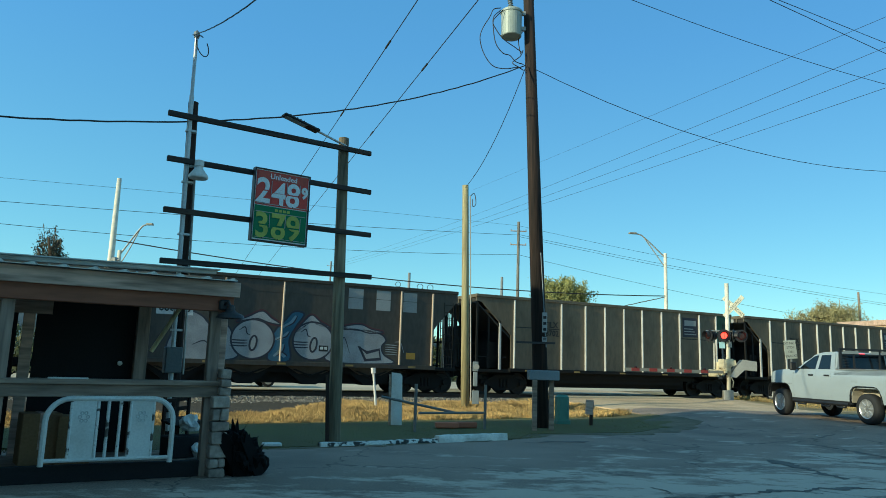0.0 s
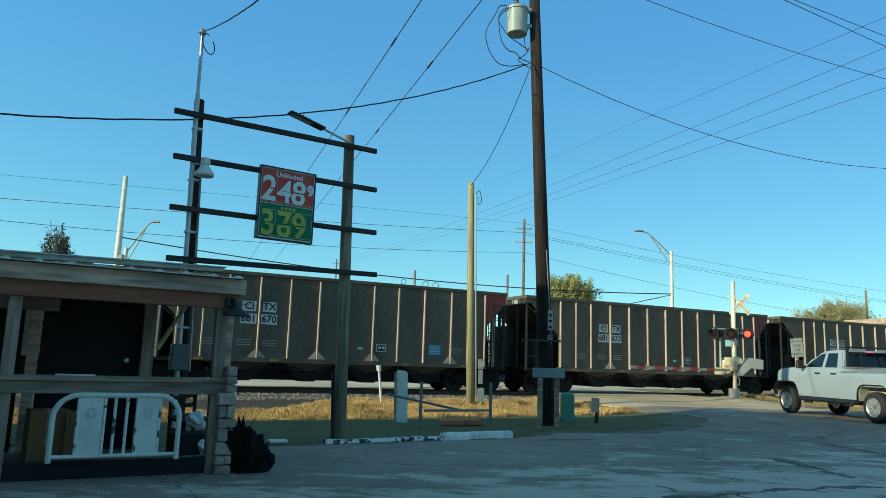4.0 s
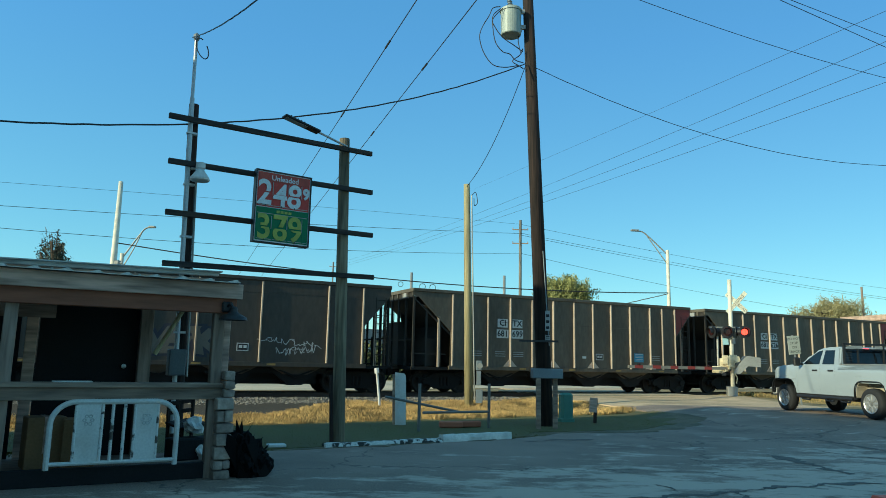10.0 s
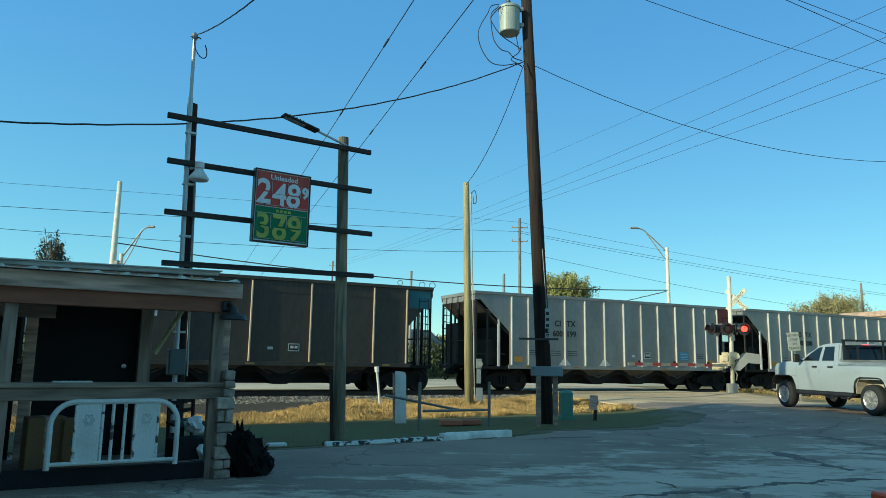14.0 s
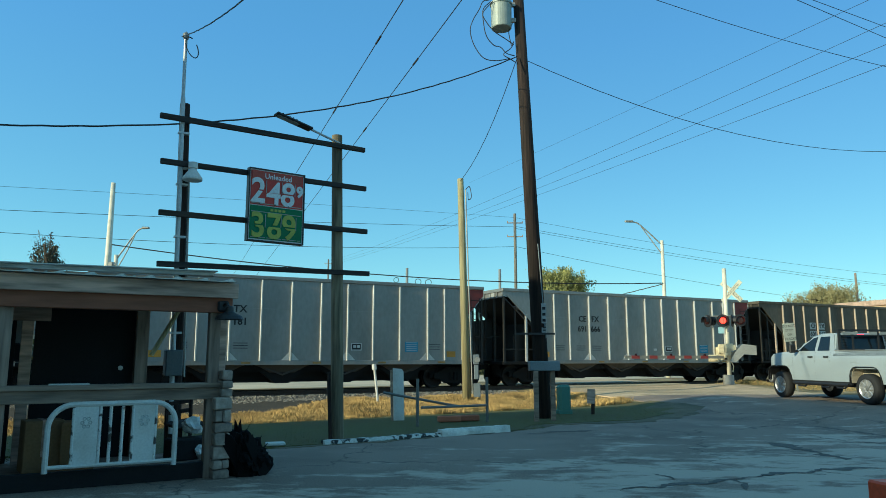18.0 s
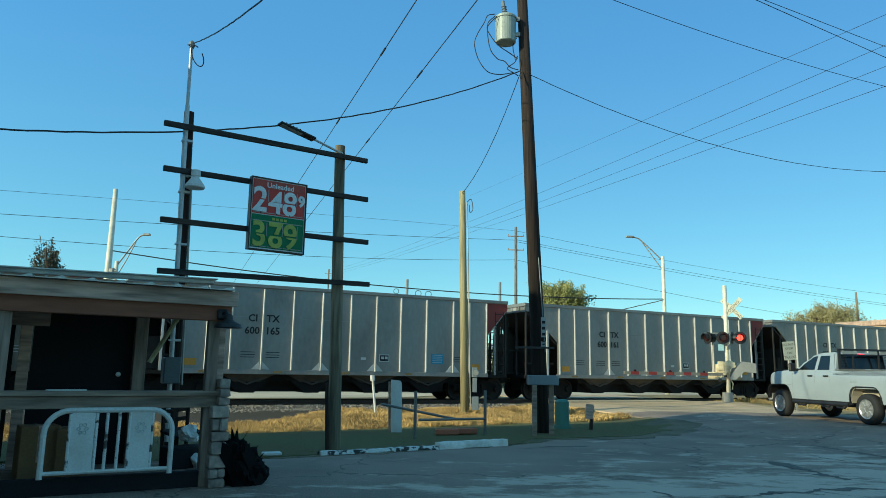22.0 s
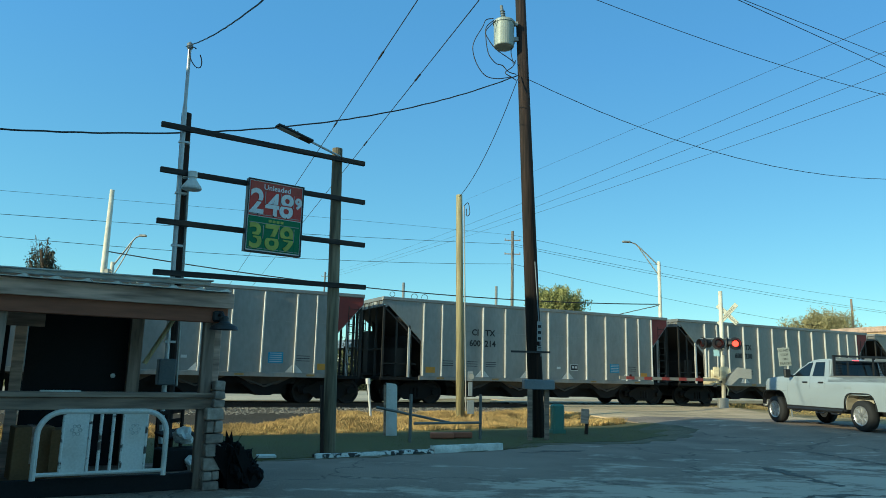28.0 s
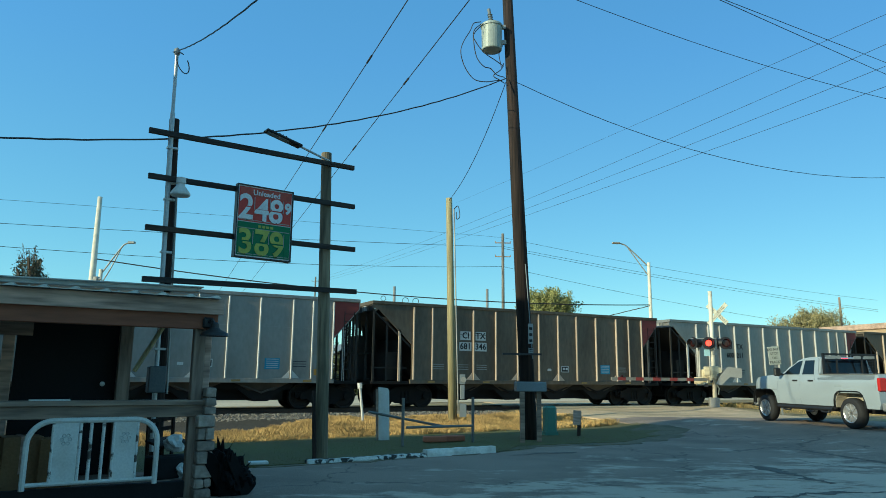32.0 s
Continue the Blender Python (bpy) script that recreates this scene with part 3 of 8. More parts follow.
def ground_parts():
    g = sheet("ground", steps(-24, 40, 1.0, 2500), steps(-16, 60, 1.0, 2500), "soil", -0.030)
    tagged(g, "dry brown earth and thin grass round the crossing", "ground", kind="structure")
    lot = paved(0, 0, 0.004, [(-30, -20), (30, -20), (30, 18.6), (15.6, 22.4), (14.0, 25.0), (6.35, 25.2), (6.85, 23.4), (7.3, 21.6), (7.0, 20.4), (5.0, 17.6), (2.4, 16.4), (1.6, 15.0), (-1.9, 12.7), (-4.6, 11.3), (-30, 9.5)], "forecourt", "asphalt")
    tagged(lot, "patched grey asphalt forecourt, worn and cracked", "asphalt", kind="structure")
    # its seam with the forecourt follows the edge of the shade
    way = paved(0, 0, 0.004, [(14.0, 25.02), (13.2, 30), (11.6, 40), (10.5, 60), (2.3, 60), (3.2, 44), (4.3, 33), (5.6, 27.5), (6.34, 25.22)], "road", "road")
    tagged(way, "worn road running up to the level crossing, its sunlit tone put into the colour", "road", kind="structure")
    fringe = paved(0, 0, 0.012, ragged([(-4.6, 11.30), (-1.9, 12.70), (1.6, 14.98), (2.5, 16.2), (5.2, 17.3), (6.9, 19.2), (7.9, 21.3), (7.0, 23.6), (5.0, 22.6), (2, 20.9), (-12, 11.8)], 0.25, 0.30, 3.0), "dirt_fringe", "fringe")
    tagged(fringe, "bare trodden dirt along the edge of the grass", "dirt", kind="structure")
    isl = paved(0, 0, 0.022, ragged([(-4.6, 11.42), (-1.9, 12.82), (1.6, 15.12), (2.4, 16.52), (5.0, 17.72), (6.5, 19.7), (7.25, 21.6), (6.6, 23.4), (2, 20.9), (-3, 17.65), (-12, 11.8), (-12, 10.9)], 0.3, 0.16, 1.0), "lawn", "lawn")
    tagged(isl, "short green grass strip beside the forecourt", "grass", kind="structure")
    strip = [on_track(s, -d) for s, d in ((-60, 2.4), (3.0, 2.4), (2.2, 3.2), (-3.0, 3.8), (-5.5, 4.5), (-7.0, 6.2), (-8.5, 8.0), (-10.0, 8.7), (-60, 9.3))]
    # strip of ground darker than the soil round it
    bank = paved(0, 0, -0.002, [(p[0], p[1]) for p in strip], "cinder_bank", "bank_dark")
    tagged(bank, "dark strip of ground beside the ballast", "dirt", kind="structure")
    far = paved(0, 0, 0.010, [(-57.3, 10.4), (-60, 28), (-12, 51), (40, 76), (42.7, 60.3), (14.8, 46.8), (-7.2, 35.0)], "far_road", "concrete")
    tagged(far, "pale sunlit concrete street beyond the track", "road", kind="structure")


ground_parts()


def ribbon(pts, width, material, label, category, seed, lift=0.009):
    """A ragged strip lying on the paving: a sealed crack, a worn edge or a painted line."""
    bm, prev = bmesh.new(), None
    n = 40 * (len(pts) - 1)
    for k in range(n + 1):
        f = k / n * (len(pts) - 1)
        i = min(int(f), len(pts) - 2)
        (ax, ay), (bx, by) = pts[i], pts[i + 1]
        x, y = ax + (bx - ax) * (f - i), ay + (by - ay) * (f - i)
        x += 0.12 * noise.noise(Vector((x * 3.5, y * 3.5, seed))) + 0.05 * noise.noise(Vector((x * 11, y * 11, seed)))
        y += 0.16 * noise.noise(Vector((x * 2.5, y * 2.5, seed + 5)))
        d = Vector((bx - ax, by - ay)).normalized()
        w = width / 2 * max(0.12, 0.6 + 0.9 * noise.noise(Vector((x * 1.9, y * 1.9, seed + 2))) + 0.7 * noise.noise(Vector((x * 9, y * 9, seed + 2)))) * min(1.0, 0.15 + 5.0 * min(k, n - k) / n)
        pair = [bm.verts.new((x + e * w * d.y, y - e * w * d.x, float(height(x, y)) + lift)) for e in (1, -1)]
        if prev:
            bm.faces.new((prev[0], prev[1], pair[1], pair[0]))
        prev = pair
    bmesh.ops.recalc_face_normals(bm, faces=bm.faces)
    ob = single("sealed_crack" if category == "asphalt" else "road_line", bm, material, label, category, kind="structure")
    for p in ob.data.polygons:
        if p.normal.z < 0:
            p.flip()


PAVING_MARKS = (
    (0.16, "sealant", [(2.1, 8.35), (2.9, 8.8), (3.75, 9.15), (4.5, 9.6), (5.6, 9.95), (7.2, 10.3)]),
    (0.22, "sealant", [(7.1, 21.4), (7.9, 19.5), (8.3, 17.7), (8.5, 15.5), (8.75, 14.0), (9.2, 11.5)]),
    (0.34, "sealant", [(5.95, 13.1), (6.1, 12.0), (6.15, 10.8)]),
    (0.10, "sealant", [(3.72, 9.1), (3.66, 8.4)]),
    (0.08, "sealant", [(2.85, 9.6), (3.05, 9.0)]),
    (0.12, "sealant", [(7.2, 13.9), (7.55, 13.2), (7.95, 12.6)]),
    (0.20, "sealant", [(1.7, 14.4), (2.6, 15.0), (3.4, 15.2)]),
    (0.06, "worn_line", [(9.15, 18.6), (9.45, 16.6), (9.7, 15.2), (10.1, 12.8)]),
)
for w, tone, pts in PAVING_MARKS:
    ribbon(pts, w, tone, "dark sealed crack in the asphalt" if tone == "sealant" else "worn white line on the road", "asphalt" if tone == "sealant" else "road line", 3.0 + pts[0][0])


# ---- the track ----
def track_parts():
    bed = bmesh.new()
    m = Matrix.Translation(TRACK) @ Matrix.Rotation(radians(TURN), 4, "Z")
    for a, b in ((-420, 3.2), (13.0, 760)):
        top = [(-2.6, -0.33), (-1.75, -0.17), (1.75, -0.17), (2.6, -0.33)]
        ring = [[bed.verts.new(m @ Vector((s, y, z))) for y, z in top] for s in (a, b)]
        for i in range(3):
            bed.faces.new((ring[0][i], ring[1][i], ring[1][i + 1], ring[0][i + 1]))
    single("ballast_bed", bed, "bed_stone", "dark ballast bed under the railway track", "ballast", kind="structure")
    for y in (-0.7175 - 0.035, 0.7175 + 0.035):
        bm = bmesh.new()
        prof = [(-0.07, -0.17), (0.07, -0.17), (0.07, -0.158), (0.012, -0.14), (0.012, -0.045), (0.036, -0.035), (0.036, 0.0), (-0.036, 0.0), (-0.036, -0.035), (-0.012, -0.045), (-0.012, -0.14), (-0.07, -0.158)]
        r = [[bm.verts.new(m @ Vector((s, y + a, b))) for a, b in prof] for s in (-420, 760)]
        for i in range(len(prof)):
            k = (i + 1) % len(prof)
            bm.faces.new((r[0][i], r[0][k], r[1][k], r[1][i]))
        bmesh.ops.recalc_face_normals(bm, faces=bm.faces)
        single("rail", bm, "rail_steel", "rusty steel rail with a polished head", "rail", "rails of the track", "structure")
    bm = bmesh.new()
    for i in range(170):
        s = -60 + i * 0.55
        if 3.0 < s < 13.2:
            continue
        box(bm, s - 0.11, -1.3, -0.30, s + 0.11, 1.3, -0.145, m=m)
    single("track_ties", bm, "tie_wood", "dark wooden railway ties in the ballast", "railway tie", kind="stuff")
    rng = random.Random(3)
    bm = bmesh.new()
    for i in range(11000):
        s = rng.uniform(-34, 3.1) if i % 5 else rng.uniform(13, 60)
        y = rng.choice((-1, -1, 1)) * (rng.uniform(1.25, 2.75) if rng.random() < 0.8 else rng.uniform(2.6, 3.5))
        z = -0.17 if abs(y) < 1.75 else max(-0.275, -0.17 - (abs(y) - 1.75) * 0.19)
        r = rng.uniform(0.025, 0.06)
        c = m @ Vector((s, y, z + r * 0.2))
        q = Euler((rng.random() * 6, rng.random() * 6, rng.random() * 6)).to_matrix()
        vs = [bm.verts.new(c + q @ Vector(p) * r) for p in ((1, 0.2, 0), (-0.3, 1, 0.1), (-0.4, -0.8, 0.2), (0.1, 0.1, 0.9), (0, 0, -0.8))]
        for f in ((0, 1, 3), (1, 2, 3), (2, 0, 3), (1, 0, 4), (2, 1, 4), (0, 2, 4)):
            bm.faces.new([vs[k] for k in f])
    single("ballast_stones", bm, "stone_grey", "pale crushed ballast stones along the track", "ballast", kind="stuff")
    bm = bmesh.new()
    box(bm, 4.6, -2.4, -0.25, 12.4, -0.83, -0.004, m=m)
    box(bm, 4.6, -0.67, -0.25, 12.4, 0.67, -0.004, m=m)
    box(bm, 4.6, 0.83, -0.25, 12.4, 2.4, -0.004, m=m)
    single("crossing_panels", bm, "concrete", "pale level-crossing deck panels between the rails", "crossing", kind="structure")


track_parts()


# ---- goods wagons: built once a kind, then copied ----
HALF = 7.15
NEAR = -1.57
LEFT, RIGHT = 7.80, 7.20          # how far the two ends reach from the middle
RIBS = {
    "S": [1.15, 1.99, 2.82, 3.93, 5.04, 6.15, 7.28, 8.33, 9.37, 10.5, 11.72, 12.48, 13.29],
    "T": [1.23, 2.42, 3.7, 5.03, 6.15, 7.27, 8.38, 9.6, 10.77, 12.08, 13.23],
    "D": [1.03, 1.13, 2.55, 4.98, 7.09, 9.3, 11.81, 13.2],
}
RIBS["B"] = RIBS["S"]
LOOK = {
    "S": ("car_silver", "rib_silver", "corner_red", "weathered aluminium open-top hopper wagon with tall ribs"),
    "B": ("car_brown", "rib_brown", "corner_red", "dusty brown open-top hopper wagon with tall ribs"),
    "T": ("car_tan", "rib_silver", "corner_green", "dusty tan open-top hopper wagon with a deep side sill"),
    "D": ("car_black", "rib_brown", "car_black", "sooty black open-top hopper wagon with few ribs"),
}
TYPE_DATA = {}


def wagon_meshes():
    rib = bmesh.new()
    prism(rib, [(-0.028, 1.12), (0.028, 1.12), (0.028, 4.02), (-0.028, 4.02)], NEAR - 0.09, NEAR - 0.002)
    bmesh.ops.bevel(rib, geom=[e for e in rib.edges if abs(e.verts[0].co.z - e.verts[1].co.z) > 1 and e.verts[0].co.y < NEAR - 0.05], offset=0.012, segments=1, affect="EDGES")
    wheel = bmesh.new()
    prof = [(0.05, -0.07), (0.12, -0.08), (0.14, -0.03), (0.36, -0.03), (0.38, -0.07), (0.455, -0.07), (0.465, 0.04), (0.49, 0.05), (0.49, 0.075), (0.37, 0.075), (0.35, 0.02), (0.14, 0.02), (0.12, 0.08), (0.05, 0.08)]
    for side in (-1, 1):
        turned(wheel, prof, 20, Matrix.Translation((0, side * 0.755, 0)) @ Matrix.Rotation(radians(90 * side), 4, "X"))
    rod(wheel, (0, -1.05, 0), (0, 1.05, 0), 0.085, n=10)
    for k in range(4):
        a = k * math.pi / 2
        box(wheel, -0.03, -0.81, 0.18, 0.03, -0.775, 0.30, m=Matrix.Rotation(a, 4, "Y"))
    bogie = bmesh.new()
    for y in (-1.0, 1.0):
        prism(bogie, [(-1.15, 0.40), (-0.70, 0.34), (-0.42, 0.16), (0.42, 0.16), (0.70, 0.34), (1.15, 0.40), (1.15, 0.60), (0.75, 0.64), (0.40, 0.80), (-0.40, 0.80), (-0.75, 0.64), (-1.15, 0.60)], y - 0.06, y + 0.06)
        for x in (-0.16, 0, 0.16):
            rod(bogie, (x, y * 1.06, 0.28), (x, y * 1.06, 0.62), 0.06, n=8)
        for x in (-0.875, 0.875):
            rod(bogie, (x, y - 0.16, 0.46), (x, y + 0.16, 0.46), 0.13, n=10)
    box(bogie, -0.22, -1.02, 0.42, 0.22, 1.02, 0.70, 0.03)
    ladder = bmesh.new()
    for x in (-0.2, 0.2):
        rod(ladder, (x, 0, 1.05), (x, 0, 3.7), 0.02, n=6)
    for k in range(9):
        rod(ladder, (-0.2, 0, 1.2 + k * 0.3), (0.2, 0, 1.2 + k * 0.3), 0.014, n=6)
    coupler = bmesh.new()
    box(coupler, 0, -0.11, 0.72, 0.40, 0.11, 0.95, 0.02)
    box(coupler, 0.35, -0.2, 0.68, 0.58, 0.2, 1.0, 0.05)
    tube(coupler, [(0.1, -0.45, 0.85), (0.3, -0.46, 0.55), (0.42, -0.44, 0.44), (0.52, -0.40, 0.52)], 0.03)
    return rib, wheel, bogie, ladder, coupler


def end_frame(bm, sx):
    """Posts, rails and gear of the open end of a wagon, with plates added for its shade."""
    x = sx * ((RIGHT if sx > 0 else LEFT) - 0.08)
    for y in (-1.52, -0.75, 0.0, 0.75, 1.52):
        box(bm, x - 0.04, y - 0.035, 1.0, x + 0.04, y + 0.035, 3.84)
    if sx < 0:
        for y in (-1.5, 1.45):
            box(bm, -HALF - 0.02, y, 1.0, -HALF + 0.06, y + 0.05, 3.4)
        box(bm, -LEFT, -1.5, 1.55, -HALF + 0.9, -1.46, 1.60)
        box(bm, -HALF + 0.1, -1.2, 1.1, -HALF + 0.7, 1.2, 2.2)
        box(bm, -LEFT + 0.1, 0.2, 1.0, -LEFT + 0.5, 1.3, 2.9)
        # plates added so that the gap reads dark, as it does in shade
        box(bm, -HALF + 0.62, -1.5, 1.06, -HALF + 0.68, 1.5, 2.70)
        prism(bm, [(-HALF - 0.15, 3.70), (-HALF + 1.05, 2.62), (-HALF + 1.05, 1.06), (-HALF + 0.15, 1.06)], 0.90, 0.96)
    box(bm, x - 0.03, -1.5, 2.1, x + 0.03, 1.5, 2.16)
    xm = sx * (HALF - 0.62)
    box(bm, min(x, xm) - 0.5, -0.5, 1.1, max(x, xm) + 0.1, 0.5, 1.16)


def build_wagon(kind):
    skin, ribm, corner, label = LOOK[kind]
    car = thing("hopper_wagon", Matrix(), label, "railway wagon", "wagons of the passing train")
    deep = kind == "T"
    body = bmesh.new()
    out = [(-LEFT, 4.12), (-LEFT, 3.90), (-HALF - 0.40, 3.86), (-HALF + 1.08, 2.50), (-HALF + 1.08, 1.06), (HALF - 1.0, 1.06), (HALF - 1.0, 2.58), (RIGHT, 3.78), (RIGHT, 4.12)]
    body.free()
    for y0, y1 in ((NEAR, NEAR + 0.05), (-NEAR - 0.05, -NEAR)):
        bm = bmesh.new()
        prism(bm, out, y0, y1)
        bmesh.ops.recalc_face_normals(bm, faces=bm.faces)
        part("side_sheet", bm, skin, car)
    for sx in (-1, 1):
        reach = RIGHT if sx > 0 else LEFT
        a = sx * (reach - 0.03)
        body = bmesh.new()
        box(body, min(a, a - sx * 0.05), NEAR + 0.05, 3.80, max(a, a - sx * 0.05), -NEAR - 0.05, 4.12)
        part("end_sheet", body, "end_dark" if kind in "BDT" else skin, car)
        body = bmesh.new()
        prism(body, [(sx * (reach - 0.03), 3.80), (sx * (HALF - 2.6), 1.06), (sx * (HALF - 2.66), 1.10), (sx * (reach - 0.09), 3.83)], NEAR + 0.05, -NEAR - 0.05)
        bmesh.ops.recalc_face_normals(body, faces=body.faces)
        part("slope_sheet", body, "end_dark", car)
    for y in (NEAR - 0.05, -NEAR - 0.06):
        bm = bmesh.new()
        box(bm, -LEFT - 0.02, y, 4.06, RIGHT + 0.02, y + 0.11, 4.19, 0.015)
        part("top_chord", bm, skin, car)
        bm = bmesh.new()
        low = 0.96 if not deep else 0.98
        box(bm, -HALF + 1.0, y + (0.0 if y < 0 else 0.0), low, HALF - 0.92, y + 0.10, 1.12, 0.01)
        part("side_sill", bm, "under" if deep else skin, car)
    for sx in (-1, 1):
        reach = RIGHT if sx > 0 else LEFT
        bm = bmesh.new()
        x = sx * (reach - 0.03)
        box(bm, x - 0.06, NEAR, 4.04, x + 0.06, -NEAR, 4.185, 0.01)
        for y in (-1.1, -0.55, 0, 0.55, 1.1):
            box(bm, x - 0.05, y - 0.04, 3.80, x + 0.05, y + 0.04, 4.05)
        part("end_chord", bm, skin, car)
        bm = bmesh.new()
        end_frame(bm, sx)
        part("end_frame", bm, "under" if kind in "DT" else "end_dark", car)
        bm = bmesh.new()
        xm = sx * (HALF - 0.55)
        box(bm, xm - 0.04, NEAR, 1.05, xm + 0.04, NEAR + 0.08, 3.1)
        part("corner_post", bm, ribm, car)
        bm = bmesh.new()
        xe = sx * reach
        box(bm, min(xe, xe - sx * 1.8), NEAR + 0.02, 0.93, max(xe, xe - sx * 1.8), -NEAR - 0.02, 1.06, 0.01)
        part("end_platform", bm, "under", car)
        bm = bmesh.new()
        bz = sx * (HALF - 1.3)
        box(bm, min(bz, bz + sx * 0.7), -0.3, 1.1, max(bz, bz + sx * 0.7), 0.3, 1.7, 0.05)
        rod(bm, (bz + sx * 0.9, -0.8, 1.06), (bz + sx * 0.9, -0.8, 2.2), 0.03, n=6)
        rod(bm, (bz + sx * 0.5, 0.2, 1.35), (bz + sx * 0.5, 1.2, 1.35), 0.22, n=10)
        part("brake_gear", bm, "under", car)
        bm = bmesh.new()
        tip = [(sx * (HALF - 0.98), 4.05), (sx * (HALF - 0.98), 2.66), (sx * (RIGHT - 0.02), 3.80), (sx * (RIGHT - 0.02), 4.05)]
        if sx > 0 and corner != skin:
            prism(bm, tip, NEAR - 0.006, NEAR - 0.001)
            bmesh.ops.recalc_face_normals(bm, faces=bm.faces)
            part("corner_panel", bm, corner, car)
        else:
            bm.free()
    for z, th in (((2.98, 0.016),) if kind in "SB" else ((3.62, 0.014),) if kind == "D" else ()):
        bm = bmesh.new()
        box(bm, -HALF + 1.09, NEAR - 0.009, z, HALF - 1.01, NEAR - 0.001, z + th)
        part("weld_seam", bm, skin, car)
    for x in (-5.2, -2.6, 0.0, 2.6, 5.2):
        bm = bmesh.new()
        box(bm, x - 0.16, NEAR - 0.058, 1.005, x + 0.16, NEAR - 0.0515, 1.075)
        part("reflector", bm, "reflector_yellow", car, "dusty yellow reflective strip")
    bm = bmesh.new()
    box(bm, -LEFT - 0.004, -0.9, 3.83, -LEFT + 0.02, -0.45, 4.03)
    part("end_plate", bm, "patch_grey", car, "pale number plate on the end")
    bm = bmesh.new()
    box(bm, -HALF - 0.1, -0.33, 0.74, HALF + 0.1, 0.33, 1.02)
    # wide dark blocks added to stand for the shadow below the side sill
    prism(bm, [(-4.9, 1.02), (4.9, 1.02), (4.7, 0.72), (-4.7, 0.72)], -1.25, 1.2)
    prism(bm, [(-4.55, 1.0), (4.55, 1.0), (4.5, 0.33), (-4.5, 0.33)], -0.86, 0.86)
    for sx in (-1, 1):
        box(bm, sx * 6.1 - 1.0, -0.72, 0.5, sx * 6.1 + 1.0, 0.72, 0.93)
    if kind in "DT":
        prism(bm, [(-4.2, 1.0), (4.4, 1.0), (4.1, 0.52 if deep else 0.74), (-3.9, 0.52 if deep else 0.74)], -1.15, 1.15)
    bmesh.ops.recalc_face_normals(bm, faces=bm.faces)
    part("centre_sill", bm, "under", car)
    bm = bmesh.new()
    seeded = random.Random(ord(kind))
    n, w = 40, 6
    grid = [[bm.verts.new((-6.9 + 13.8 * i / n, -1.48 + 2.96 * j / w, 3.82 + 0.30 * math.sin(math.pi * j / w) * (0.6 + 0.5 * math.sin(i * 0.62 + ord(kind))) + seeded.uniform(-0.04, 0.04))) for j in range(w + 1)] for i in range(n + 1)]
    for i in range(n):
        for j in range(w):
            bm.faces.new((grid[i][j], grid[i + 1][j], grid[i + 1][j + 1], grid[i][j + 1]))
    if kind == "S":
        bmesh.ops.translate(bm, vec=(0, 0, -0.15), verts=bm.verts)
    part("load", bm, "coal", car, "dark crushed load")
    pockets = (-3.6, -1.2, 1.2, 3.6) if kind != "T" else ()
    src = None
    for px in pockets:
        if src is None:
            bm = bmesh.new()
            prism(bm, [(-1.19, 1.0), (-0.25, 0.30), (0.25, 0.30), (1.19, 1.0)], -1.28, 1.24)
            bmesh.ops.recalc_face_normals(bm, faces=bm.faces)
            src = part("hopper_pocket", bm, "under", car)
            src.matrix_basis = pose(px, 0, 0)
            bm = bmesh.new()
            for a, b in (((-1.1, 0.99), (0, 0.58)), ((0, 0.58), (1.1, 0.99))):
                dx, dz = b[0] - a[0], b[1] - a[1]
                prism(bm, [(a[0], a[1]), (b[0], b[1]), (b[0], b[1] + 0.06), (a[0], a[1] + 0.06)], -1.36, -1.29)
            bmesh.ops.recalc_face_normals(bm, faces=bm.faces)
            skirt = bmesh.new()
            vs = [skirt.verts.new(p) for p in ((-0.98, -1.42, 0.975), (0.98, -1.42, 0.975), (0.16, -1.20, 0.52), (-0.16, -1.20, 0.52), (-0.98, -1.38, 0.975), (0.98, -1.38, 0.975), (0.16, -1.16, 0.52), (-0.16, -1.16, 0.52))]
            for f in ((0, 3, 2, 1), (4, 5, 6, 7), (0, 1, 5, 4), (3, 7, 6, 2), (1, 2, 6, 5), (0, 4, 7, 3)):
                skirt.faces.new([vs[q] for q in f])
            bmesh.ops.recalc_face_normals(skirt, faces=skirt.faces)
            slope = part("pocket_sheet", skirt, "pocket_dusty", car, "dusty sloping hopper sheet")
            slope.matrix_basis = pose(px, 0, 0)
            rim = part("pocket_rim", bm, "pocket_edge" if kind == "S" else "under", car)
            rim.matrix_basis = pose(px, 0, 0)
        else:
            shared("hopper_pocket", src, car, pose(px, 0, 0))
            shared("pocket_rim", rim, car, pose(px, 0, 0))
            shared("pocket_sheet", slope, car, pose(px, 0, 0))
    if "rib" not in TYPE_DATA:
        rib, wheel, bogie, ladder, coupler = wagon_meshes()
        holder = new("holder")
        for key, bm, mt in (("rib", rib, "rib_silver"), ("wheel", wheel, "wheel_steel"), ("bogie", bogie, "under"), ("ladder", ladder, "end_dark"), ("coupler", coupler, "under")):
            ob = link(key, bm, mt, holder)
            TYPE_DATA[key] = ob.data
            bpy.data.objects.remove(ob)
        bpy.data.objects.remove(holder)
        TYPE_DATA["rib_rib_silver"] = TYPE_DATA["rib"]
        TYPE_DATA["rib_rib_brown"] = TYPE_DATA["rib"].copy()
        TYPE_DATA["rib_rib_brown"].materials[0] = M["rib_brown"]

    def put(name, key, m):
        ob = new(name, TYPE_DATA[key])
        ob.parent, ob.matrix_basis = car, m
        return ob

    for r in RIBS[kind]:
        put("rib", "rib_" + ribm, pose(r - HALF, 0, 0))
